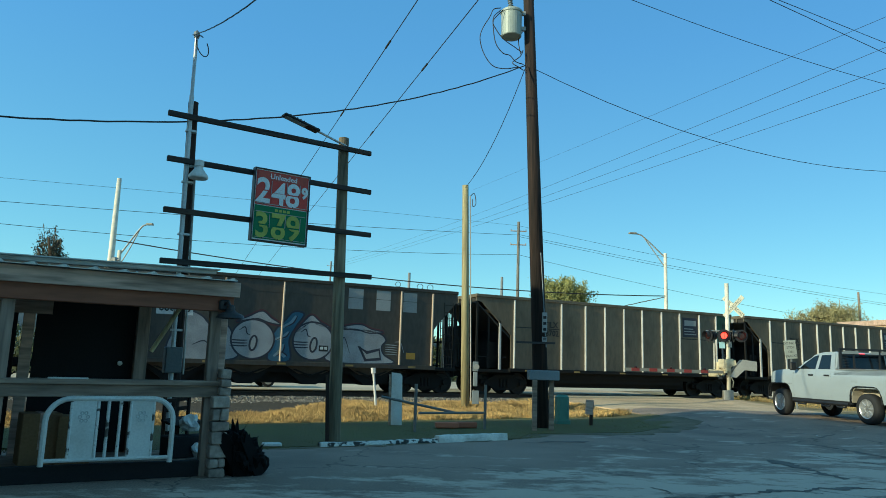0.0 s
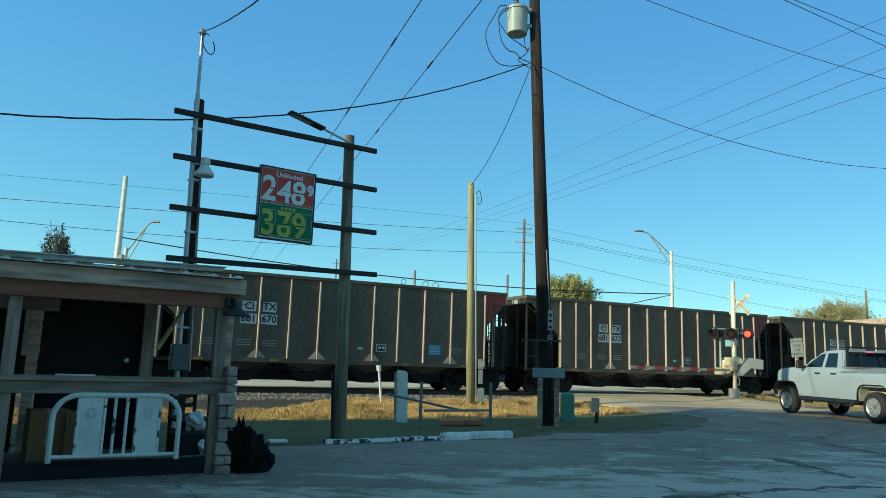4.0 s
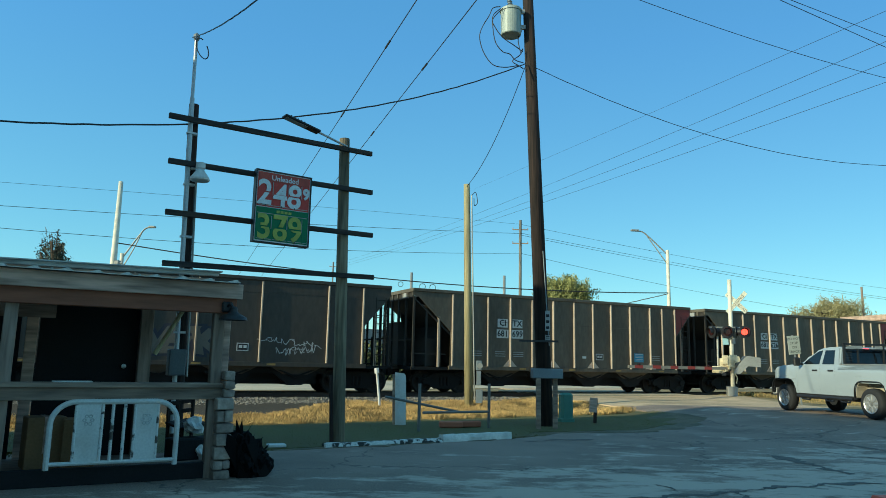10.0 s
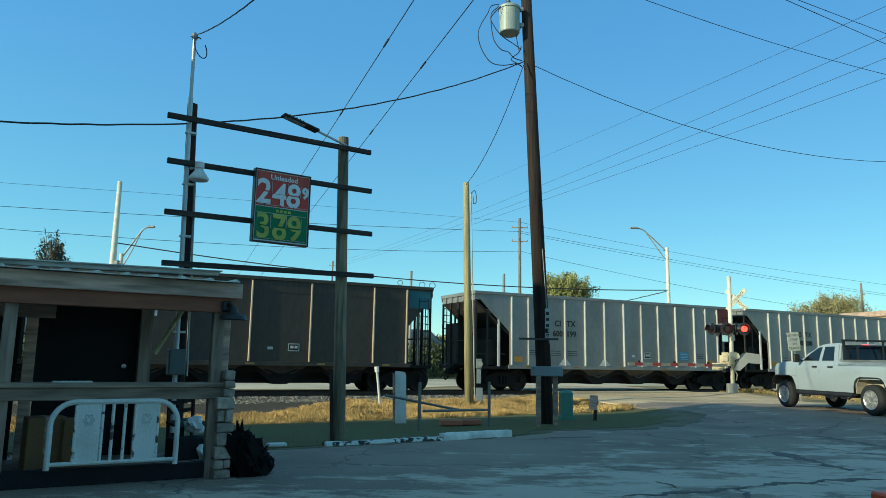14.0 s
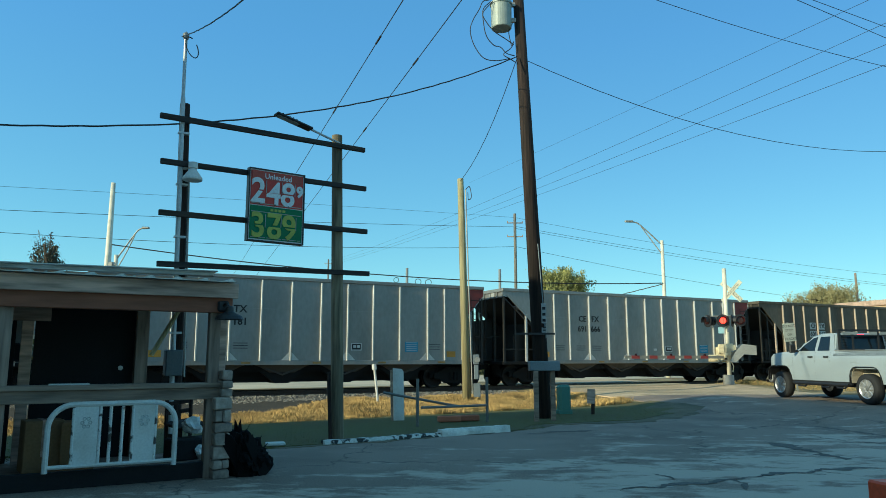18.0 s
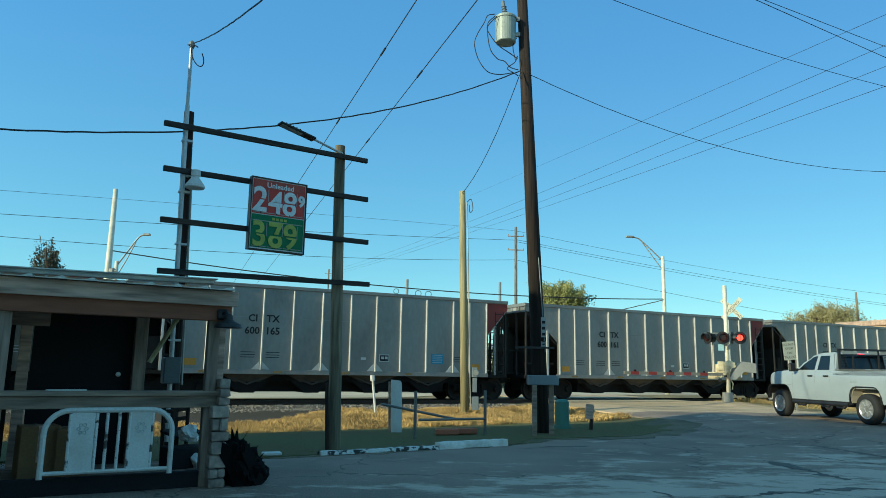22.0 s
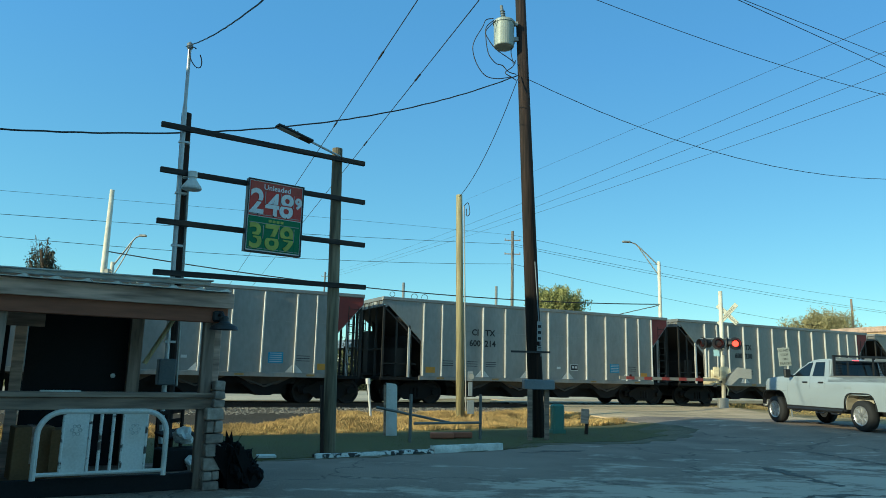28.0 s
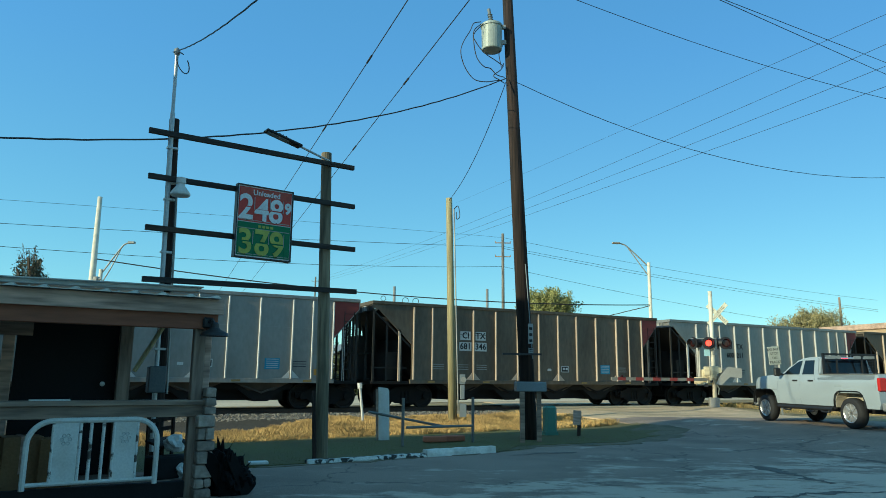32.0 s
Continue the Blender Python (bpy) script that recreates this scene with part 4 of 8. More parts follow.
    for r in RIBS[kind]:
        put("rib", "rib_" + ribm, pose(HALF - r, 0, 0, 0, 0, 180))
    for x in (-6.075, 6.075):
        put("bogie", "bogie", pose(x, 0, 0.02))
        for dx in (-0.875, 0.875):
            put("wheelset", "wheel", pose(x + dx, 0, 0.46))
    for x, rz in ((-LEFT + 0.12, 0), (RIGHT - 0.12, 180)):
        put("coupler", "coupler", pose(x, 0, 0, 0, 0, 180 - rz))
    for x, y, rz in ((HALF - 0.02, -1.25, 90), (-LEFT + 0.02, 1.25, 90), (HALF - 0.35, NEAR + 0.0, 0), (-LEFT + 0.3, -NEAR, 0), (HALF - 0.02, -0.4, 90)):
        put("ladder", "ladder", pose(x, y, 0, 0, 0, rz))
    return car


# ---- marks on the wagons ----
def plate(parent, x0, z0, x1, z1, material, name="marking", out=0.004, label=""):
    bm = bmesh.new()
    box(bm, x0 - HALF, NEAR - out - 0.003, z0, x1 - HALF, NEAR - out + 0.003, z1)
    return part(name, bm, material, parent, label)


def words(parent, text, x, z, size, material):
    return letters(text, size * 1.06, material, parent, pose(x - HALF, NEAR - 0.012, z, 90, 0, 0), fat=0.008)


def reporting_marks(car, kind, number):
    a, b = number
    if kind == "T":
        words(car, a, 3.15, 3.05, 0.34, "mark_black")
        words(car, b, 3.12, 2.68, 0.34, "mark_black")
        plate(car, 11.0, 2.9, 12.0, 3.85, "spray_dark", "faded_logo")
        for k in range(3):
            plate(car, 11.1, 3.02 + k * 0.13, 11.9 - 0.1 * k, 3.06 + k * 0.13, "patch_grey", "faded_logo_bar", 0.01)
        plate(car, 11.12, 3.45, 11.88, 3.72, "patch_grey", "faded_logo_bar", 0.01)
        plate(car, 2.3, 2.5, 2.75, 2.75, "mark_orange", "faded_square")
        for x0, x1 in ((1.3, 2.35), (2.5, 3.6), (10.85, 12.0), (12.15, 13.1)):
            plate(car, x0, 2.86 if x0 < 5 else 2.78, x1, 2.9 if x0 < 5 else 2.82, "mark_black", "seam")
        return
    if b == "300015":
        # repainted: two white panels over spaced yellow digits
        for x, word in ((2.95, a[:2]), (3.85, a[2:])):
            plate(car, x - 0.30, 3.12, x + 0.30, 3.46, "mark_white", "number_panel")
            words(car, word, x, 3.29, 0.28, "mark_black")
        for x, word in ((2.9, b[0]), (3.75, b[1:3]), (4.75, b[4:])):
            words(car, word, x, 2.72, 0.36, "mark_orange")
    elif kind == "D":
        plate(car, 2.75, 2.60, 3.95, 3.42, "mark_white", "number_panel")
        words(car, a, 3.35, 3.19, 0.33, "mark_black")
        words(car, b, 3.35, 2.82, 0.33, "mark_black")
    else:
        x = 3.93
        if kind == "B":
            for x0, x1, z in ((x - 0.62, x - 0.12, 2.95), (x + 0.12, x + 0.62, 2.95), (x - 0.66, x - 0.08, 2.5), (x + 0.08, x + 0.66, 2.5)):
                plate(car, x0, z - 0.18, x1, z + 0.18, "mark_white", "number_panel")
        words(car, a[:2], x - 0.36, 2.95, 0.34, "mark_black")
        words(car, a[2:], x + 0.36, 2.95, 0.34, "mark_black")
        words(car, b[:3], x - 0.37, 2.5, 0.34, "mark_black")
        words(car, b[3:], x + 0.37, 2.5, 0.34, "mark_black")
    if kind == "S":
        plate(car, 1.3, 1.25, 1.72, 1.48, "mark_orange", "orange_square")
        plate(car, 12.6, 1.25, 13.0, 1.48, "mark_orange", "orange_square")
    if kind in "SB":
        plate(car, 10.75, 1.45, 11.3, 1.85, "mark_blue", "blue_panel")
        for k in range(5):
            plate(car, 10.8, 1.5 + k * 0.075, 11.25, 1.52 + k * 0.075, "mark_white", "text_bar", 0.010)
        for x0 in (2.05, 3.2, 4.1, 11.8):
            for k in range(3):
                plate(car, x0, 1.55 + k * 0.09, x0 + 0.5, 1.575 + k * 0.09, "patch_grey" if kind == "B" else "spray_dark", "text_bar")
    plate(car, 8.5, 1.5, 8.92, 1.78, "mark_white", "stencil_box")
    plate(car, 8.53, 1.53, 8.89, 1.75, "mark_black", "stencil_box", 0.008)
    plate(car, 8.58, 1.6, 8.70, 1.7, "mark_white", "text_bar", 0.012)
    plate(car, 8.74, 1.6, 8.85, 1.7, "mark_white", "text_bar", 0.012)
    plate(car, 7.75, 1.55, 7.95, 1.65, "mark_white", "text_bar")


def gussets(car, material):
    for r in (3.93, 6.15, 8.33, 11.72):
        bm = bmesh.new()
        for a, b in (((-0.33, 1.13), (-0.05, 1.42)), ((0.33, 1.13), (0.05, 1.42))):
            prism(bm, [(a[0], a[1]), (b[0], a[1]), (b[0], b[1])], NEAR - 0.03, NEAR - 0.004)
        bmesh.ops.recalc_face_normals(bm, faces=bm.faces)
        ob = part("gusset", bm, material, car)
        ob.matrix_basis = pose(r - HALF, 0, 0)


def fat_word(car, text, x0, x1, z0, z1, fill, edge, lean=0.0, thick=0.05):
    """Sprayed block letters stretched to a field: a dark edge and a pale fill."""
    n = len(text)
    w = (x1 - x0) / n
    for i, ch in enumerate(text):
        up = (0.06, -0.04, 0.03, 0.0, 0.05, -0.03)[i % 6] * (z1 - z0)
        for m, fat, out in ((edge, thick + 0.07, 0.005 + 0.003 * (i % 2)), (fill, thick, 0.011 + 0.003 * (i % 2))):
            ob = letters(ch, 1.0, m, car, Matrix(), "sprayed_letter", 0.0005, fat=fat)
            xs = [v.co.x for v in ob.data.vertices]
            ys = [v.co.y for v in ob.data.vertices]
            if m == edge:
                kx, kz = w * 1.32 / max(0.2, max(xs) - min(xs)), (z1 - z0) / max(0.3, max(ys) - min(ys))
            sh = Matrix.Identity(4)
            sh[0][1] = lean + 0.30 * math.sin(i * 2.1 + len(text))
            sh[1][0] = 0.14 * math.cos(i * 1.7 + len(text))
            ob.data.transform(sh)
            ob.matrix_basis = pose(x0 + (i + 0.5) * w - HALF, NEAR - out, (z0 + z1) / 2 + up, 90) @ Matrix.Diagonal((kx, kz, 1, 1))


def flow(pts, n=6, closed=False):
    """A smooth line of x and z through the points."""
    p = [Vector((a, b)) for a, b in pts]
    p = [p[-1]] + p + p[:2] if closed else [p[0] * 2 - p[1]] + p + [p[-1] * 2 - p[-2]]
    out = []
    for i in range(1, len(p) - 2):
        a, b, c, d = p[i - 1:i + 3]
        for k in range(n):
            t = k / n
            out.append(0.5 * ((2 * b) + (c - a) * t + (2 * a - 5 * b + 4 * c - d) * t * t + (3 * b - a - 3 * c + d) * t ** 3))
    return out if closed else out + [p[-2]]


def paint_fill(car, pts, material, layer, soft=True):
    """A sprayed field inside an outline of x and z."""
    bm = bmesh.new()
    line = flow(pts, 5, True) if soft else [Vector(q) for q in pts]
    bm.faces.new([bm.verts.new((q.x - HALF, NEAR - 0.0035 - 0.0012 * layer, q.y)) for q in line])
    part("sprayed_fill", bm, material, car)


def paint_line(car, pts, w, material, layer, closed=False, soft=True):
    """A sprayed line, thinner towards its open ends."""
    line = flow(pts, 6, closed) if soft else [Vector(q) for q in pts]
    if closed:
        line = line + line[:1]
    bm, prev, last = bmesh.new(), None, len(line) - 1
    for i, q in enumerate(line):
        d = (line[min(i + 1, last)] - line[max(i - 1, 0)]).normalized()
        if closed and i in (0, last):
            d = (line[1] - line[last - 1]).normalized()
        k = w / 2 * (1.0 if closed else 0.45 + 0.55 * min(1.0, 4.0 * min(i, last - i) / last))
        pair = [bm.verts.new((q.x + e * k * d.y - HALF, NEAR - 0.0035 - 0.0012 * layer, q.y - e * k * d.x)) for e in (1, -1)]
        if prev:
            bm.faces.new((prev[0], prev[1], pair[1], pair[0]))
        prev = pair
    part("sprayed_line", bm, material, car)


def oval(x, z, rx, rz, n=14, turn=0.0):
    ring = [(rx * math.cos(2 * math.pi * k / n), rz * math.sin(2 * math.pi * k / n)) for k in range(n)]
    return [(x + a * math.cos(turn) - b * math.sin(turn), z + a * math.sin(turn) + b * math.cos(turn)) for a, b in ring]


def outlined(car, pts, fill, edge, w, layer, soft=True):
    paint_fill(car, pts, fill, layer, soft)
    paint_line(car, pts, w, edge, layer + 1, True, soft)


def white_piece(car):
    """Round white sprayed letters with dark edges and blue between them."""
    outlined(car, [(3.3, 1.16), (3.4, 2.2), (3.75, 2.75), (4.25, 2.62), (4.6, 2.3), (5.1, 2.35), (5.4, 1.9), (5.45, 1.16)], "spray_white", "spray_dark", 0.06, 1)
    outlined(car, [(6.66, 1.16), (6.72, 1.9), (6.9, 2.3), (7.2, 2.62), (7.5, 2.95), (7.9, 2.88), (7.62, 2.4), (7.4, 1.9), (7.45, 1.16)], "spray_blue", "spray_dark", 0.07, 1)
    for a, b in (((6.85, 1.3), (7.2, 1.75)), ((6.85, 1.9), (7.35, 2.2)), ((7.1, 2.35), (7.6, 2.8)), ((7.0, 1.5), (7.3, 1.3))):
        paint_line(car, [a, ((a[0] + b[0]) / 2 + 0.06, (a[1] + b[1]) / 2 - 0.06), b], 0.13, "spray_pale_blue", 3)
        paint_line(car, [(a[0] + 0.1, a[1]), ((a[0] + b[0]) / 2 + 0.16, (a[1] + b[1]) / 2 - 0.04), (b[0] + 0.05, b[1])], 0.05, "spray_dark", 4)
    for crest in ([(5.45, 2.48), (5.9, 2.70), (6.35, 2.90), (6.7, 2.66), (7.05, 2.45), (6.6, 2.50), (6.2, 2.62), (5.8, 2.55)], [(7.6, 2.2), (7.9, 2.6), (8.2, 2.86), (8.55, 2.62), (8.95, 2.42), (8.5, 2.5), (8.2, 2.62), (7.9, 2.4)], [(9.3, 2.42), (9.7, 2.56), (10.2, 2.60), (10.6, 2.45), (11.1, 2.36), (10.5, 2.30), (10.0, 2.42), (9.6, 2.40)]):
        paint_line(car, crest, 0.14, "spray_maroon", 2, True)
        outlined(car, crest, "spray_white", "spray_dark", 0.045, 4)
    outlined(car, [(8.98, 1.16), (8.92, 1.7), (9.05, 2.35), (9.4, 2.45), (9.9, 2.40), (10.5, 2.38), (11.0, 2.28), (11.22, 2.05), (11.05, 1.8), (11.15, 1.5), (11.5, 1.16)], "spray_white", "spray_dark", 0.065, 3)
    outlined(car, [(10.12, 1.78), (10.45, 1.55), (10.95, 1.68), (11.02, 1.32), (10.4, 1.26)], "patch_grey", "spray_dark", 0.12, 6, False)
    for x, z in ((6.07, 1.88), (8.3, 1.90)):
        outlined(car, oval(x, z, 0.77, 0.70), "spray_white", "spray_dark", 0.065, 5)
        outlined(car, oval(x + 0.02, z - 0.14, 0.12, 0.26, 12, -0.15), "patch_grey", "spray_dark", 0.07, 7)
        for k in range(3):
            paint_line(car, [(x - 0.80, z - 0.05 - 0.10 * k), (x - 0.45, z - 0.06 - 0.10 * k), (x - 0.18, z - 0.05 - 0.10 * k)], 0.045, "spray_dark", 7)
        paint_line(car, [(x - 0.5, z + 0.3), (x - 0.3, z + 0.42), (x - 0.22, z + 0.2), (x - 0.1, z + 0.15)], 0.04, "spray_dark", 7)
    for k in range(5):
        paint_line(car, [(11.2, 1.52 + 0.09 * k), (11.45, 1.52 + 0.09 * k), (11.72, 1.50 + 0.09 * k)], 0.03, "patch_grey", 2)
    paint_line(car, [(11.6, 2.0), (11.85, 1.98), (12.0, 1.6)], 0.03, "spray_white", 2)
    paint_line(car, [(9.1, 1.9), (9.35, 1.6), (9.5, 2.1), (9.75, 1.5)], 0.035, "spray_dark", 6)
    paint_line(car, [(4.0, 1.6), (4.4, 1.75), (4.7, 1.5), (5.0, 1.7)], 0.04, "spray_dark", 6)


def block_piece(car):
    """Tall white angular letters with black edges."""
    glyphs = ([(4.10, 1.13), (4.45, 1.50), (4.72, 1.85), (4.70, 2.50), (5.12, 2.55), (5.12, 1.70), (5.02, 1.45), (5.38, 1.42), (5.42, 1.13)],
              [(5.30, 1.50), (5.72, 2.45), (5.98, 2.78), (6.28, 2.70), (6.36, 1.13), (6.00, 1.13), (5.97, 1.52), (5.68, 1.52), (5.58, 1.30)],
              [(6.32, 2.46), (7.20, 2.46), (7.12, 1.98), (6.84, 1.84), (7.05, 1.13), (6.68, 1.13), (6.50, 1.80), (6.38, 1.80)],
              [(7.08, 2.68), (7.62, 2.64), (7.78, 1.90), (7.62, 1.25), (7.36, 1.13), (7.10, 1.22)],
              [(7.66, 2.60), (8.70, 2.30), (8.76, 2.00), (8.42, 2.10), (8.48, 1.13), (8.10, 1.13), (8.04, 2.18), (7.80, 2.24)],
              [(8.78, 2.30), (9.08, 2.68), (9.30, 2.22), (9.02, 2.08), (9.20, 1.76), (9.58, 1.74), (10.45, 1.12), (8.66, 1.12), (8.74, 1.70)])
    for k, g in enumerate(glyphs):
        paint_line(car, g, 0.20, "spray_dark", 1 + k % 2, True, False)
        paint_fill(car, g, "spray_bright", 4 + k % 2, False)
        paint_line(car, g, 0.035, "spray_dark", 6 + k % 2, True, False)
    paint_fill(car, [(5.80, 1.86), (5.94, 2.30), (6.03, 1.86)], "spray_dark", 8, False)
    paint_line(car, [(7.40, 2.2), (7.36, 1.9), (7.42, 1.55)], 0.10, "spray_dark", 8)
    paint_line(car, [(9.0, 1.5), (9.3, 1.55), (9.45, 1.4)], 0.05, "spray_dark", 8)
    for k in range(3):
        paint_line(car, [(8.86, 2.42 - 0.09 * k), (9.0, 2.45 - 0.09 * k), (9.2, 2.44 - 0.09 * k)], 0.03, "patch_grey", 8)
    plate(car, 5.32, 1.25, 5.95, 1.40, "patch_grey", "text_bar", 0.016)
    # small black tags beside it
    for x, z in ((3.0, 2.15), (3.05, 1.70), (3.7, 2.0), (4.1, 2.15), (9.75, 2.2), (9.95, 1.85), (10.7, 2.15), (11.1, 2.05), (11.35, 1.75)):
        paint_line(car, [(x - 0.18, z - 0.15), (x - 0.12, z + 0.2), (x, z - 0.1), (x + 0.08, z + 0.18), (x + 0.12, z - 0.12), (x + 0.3, z + 0.12)], 0.035, "spray_dark", 1)
    paint_line(car, [(3.7, 1.7), (4.1, 1.78), (4.5, 1.72)], 0.04, "spray_dark", 1)


def blue_piece(car):
    """A tall blue sprayed field with maroon lines and small yellow-green openings."""
    field = [(3.82, 1.14), (3.82, 3.44), (5.1, 3.52), (5.62, 3.48), (5.80, 3.08), (6.2, 3.24), (6.62, 3.32), (7.15, 3.18), (7.6, 3.44), (8.25, 3.52), (8.55, 3.30), (8.72, 3.62), (9.3, 3.46), (10.2, 3.05), (10.9, 2.70), (10.45, 2.30), (10.62, 1.80), (11.0, 1.14)]
    outlined(car, field, "spray_blue", "spray_maroon", 0.06, 1, False)
    for pts in ([(4.35, 2.62), (5.12, 2.56), (5.10, 2.38), (4.45, 2.40)], [(4.28, 1.90), (5.2, 1.84), (5.3, 1.66), (4.42, 1.68)], [(5.12, 2.40), (5.40, 2.30), (5.62, 1.82), (5.25, 1.84)],
                [(5.58, 3.40), (5.76, 3.40), (5.72, 2.75), (5.60, 2.50)], [(6.08, 3.16), (6.35, 3.08), (6.40, 2.88), (6.10, 2.75)], [(5.92, 2.20), (6.32, 2.30), (6.30, 1.80), (5.95, 1.84)],
                [(7.42, 1.40), (7.60, 1.44), (7.68, 1.14), (7.45, 1.14)], [(8.74, 3.0), (8.84, 3.0), (8.82, 2.35), (8.74, 2.35)], [(9.46, 2.90), (9.56, 2.72), (9.98, 2.80), (9.50, 2.62)]):
        outlined(car, pts, "spray_yellow", "spray_maroon", 0.035, 3, False)
    outlined(car, [(9.55, 2.42), (10.3, 2.58), (10.88, 2.70), (10.86, 2.38), (10.2, 2.30)], "spray_green", "spray_maroon", 0.045, 3, False)
    outlined(car, [(6.45, 2.42), (6.5, 2.75), (6.72, 2.90), (6.95, 2.72), (7.0, 2.42)], "spray_yellow", "spray_maroon", 0.045, 3)
    outlined(car, oval(6.72, 2.55, 0.12, 0.12, 10), "spray_maroon", "spray_maroon", 0.02, 5)
    outlined(car, [(6.25, 1.95), (6.7, 1.78), (7.2, 1.88), (7.15, 1.62), (6.7, 1.46), (6.3, 1.62)], "spray_yellow", "spray_maroon", 0.05, 3)
    outlined(car, [(7.45, 1.85), (7.85, 1.78), (8.02, 1.70), (7.9, 1.58), (7.5, 1.66)], "mark_orange", "spray_maroon", 0.035, 3)
    outlined(car, oval(7.85, 2.48, 0.12, 0.12, 10), "mark_orange", "spray_maroon", 0.04, 4)
    for pts, w in (([(7.95, 2.42), (8.2, 2.42), (8.6, 2.52), (8.95, 2.25), (9.0, 1.75), (8.75, 1.35), (8.5, 1.2)], 0.045), ([(6.15, 2.6), (6.35, 3.0), (6.72, 3.12), (7.1, 2.95)], 0.04),
                   ([(8.72, 3.55), (8.9, 3.1), (9.0, 2.6)], 0.045), ([(9.4, 1.2), (9.5, 1.7), (9.55, 2.2)], 0.045), ([(10.6, 2.35), (10.85, 1.9), (10.9, 1.5)], 0.04), ([(5.05, 3.45), (5.2, 2.9), (5.35, 2.6)], 0.035)):
        paint_line(car, pts, w, "spray_maroon", 5)
    for pts in ([(11.0, 2.25), (11.4, 2.2), (11.8, 2.5), (11.85, 2.75)], [(10.95, 2.1), (11.3, 2.0), (11.7, 2.3)]):
        paint_line(car, pts, 0.10, "spray_purple", 2)
    for x, z in ((4.30, 2.68), (5.05, 3.38), (5.2, 2.6), (6.72, 2.32), (7.7, 2.62), (8.0, 3.42), (10.85, 2.78), (8.9, 2.2)):
        paint_line(car, [(x - 0.07, z), (x, z + 0.04), (x + 0.08, z + 0.02)], 0.06, "spray_bright", 6)
    # low scribbles on both sides
    for k in range(7):
        x = (1.5, 2.0, 2.6, 3.2, 11.2, 11.8, 12.3)[k]
        paint_line(car, [(x - 0.3, 1.25), (x - 0.1, 1.55), (x, 1.3), (x + 0.12, 1.6), (x + 0.3, 1.28)], 0.07, "spray_pale_blue", 1)
    outlined(car, [(1.35, 1.2), (1.45, 1.75), (2.1, 1.7), (2.4, 1.2)], "spray_blue", "spray_pale_blue", 0.04, 1)


def egg(car, x, z, r, edge, layer):
    paint_line(car, oval(x, z, r * 0.85, r, 14, 0.2), 0.06, edge, layer, True)
    paint_line(car, [(x - r * 0.4, z + r * 0.3), (x, z + r * 0.1), (x + r * 0.4, z + r * 0.4), (x + r * 0.1, z - r * 0.3), (x - r * 0.4, z - r * 0.3)], 0.035, edge, layer)


def scribble(car, seed, x0, x1, z, tall, material, w=0.03):
    rng = random.Random(seed)
    x, pts = x0, []
    while x < x1:
        pts.append((x + rng.uniform(-0.06, 0.06), z + rng.uniform(-0.5, 0.5) * tall))
        x += rng.uniform(0.02, 0.08)
    paint_line(car, pts, w, material, 1)


# left end of each wagon along the train, kind, marks
SPEED = 19.5
TRAIN = [
    (-30.0, "D", ("CITX", "680412")), (-14.0, "D", ("CITX", "680015")), (1.9, "T", ("TILX", "48702")), (17.87, "T", ("TILX", "48675")), (33.95, "T", ("TILX", "48819")),
    (50.1, "B", ("CITX", "601656")), (66.1, "B", ("CITX", "681670")), (82.1, "B", ("CITX", "681633")), (98.1, "B", ("CITX", "601588")), (114.05, "B", ("CITX", "601541")),
    (129.95, "S", ("CITX", "600229")), (145.9, "S", ("CITX", "600220")), (161.85, "D", ("CITX", "300015")), (177.9, "D", ("CITX", "680590")), (193.85, "B", ("CITX", "681699")),
    (209.85, "B", ("CITX", "681626")), (225.7, "B", ("CITX", "601582")), (241.45, "T", ("TILX", "49868")), (257.75, "D", ("CITX", "680976")), (274.7, "S", ("CITX", "600199")),
    (290.6, "S", ("CITX", "600208")), (306.5, "D", ("CITX", "680931")), (322.4, "S", ("CITX", "600171")), (338.3, "S", ("CITX", "600181")), (354.25, "S", ("CEFX", "691666")),
    (370.1, "B", ("CITX", "601567")), (385.9, "B", ("CITX", "601769")), (401.7, "B", ("CITX", "601724")), (417.5, "S", ("CITX", "600165")), (433.4, "S", ("CITX", "600161")),
    (449.1, "S", ("CITX", "600145")), (464.95, "B", ("CITX", "680785")), (480.7, "B", ("CITX", "601710")), (496.5, "S", ("CITX", "600177")), (512.3, "S", ("CITX", "600203")),
    (528.1, "S", ("CITX", "600196")), (543.9, "S", ("CITX", "600214")), (559.6, "S", ("CITX", "600230")), (575.4, "S", ("CITX", "600232")), (591.0, "S", ("CITX", "600185")),
    (606.3, "S", ("CITX", "600187")), (621.85, "B", ("CITX", "681346")), (637.7, "S", ("CITX", "600211")), (653.5, "B", ("CITX", "681502")), (669.3, "S", ("CITX", "600240")),
]
WAGONS = []


def track_pose(s):
    x, y, z = on_track(s)
    return pose(x, y, z, 0, 0, TURN)


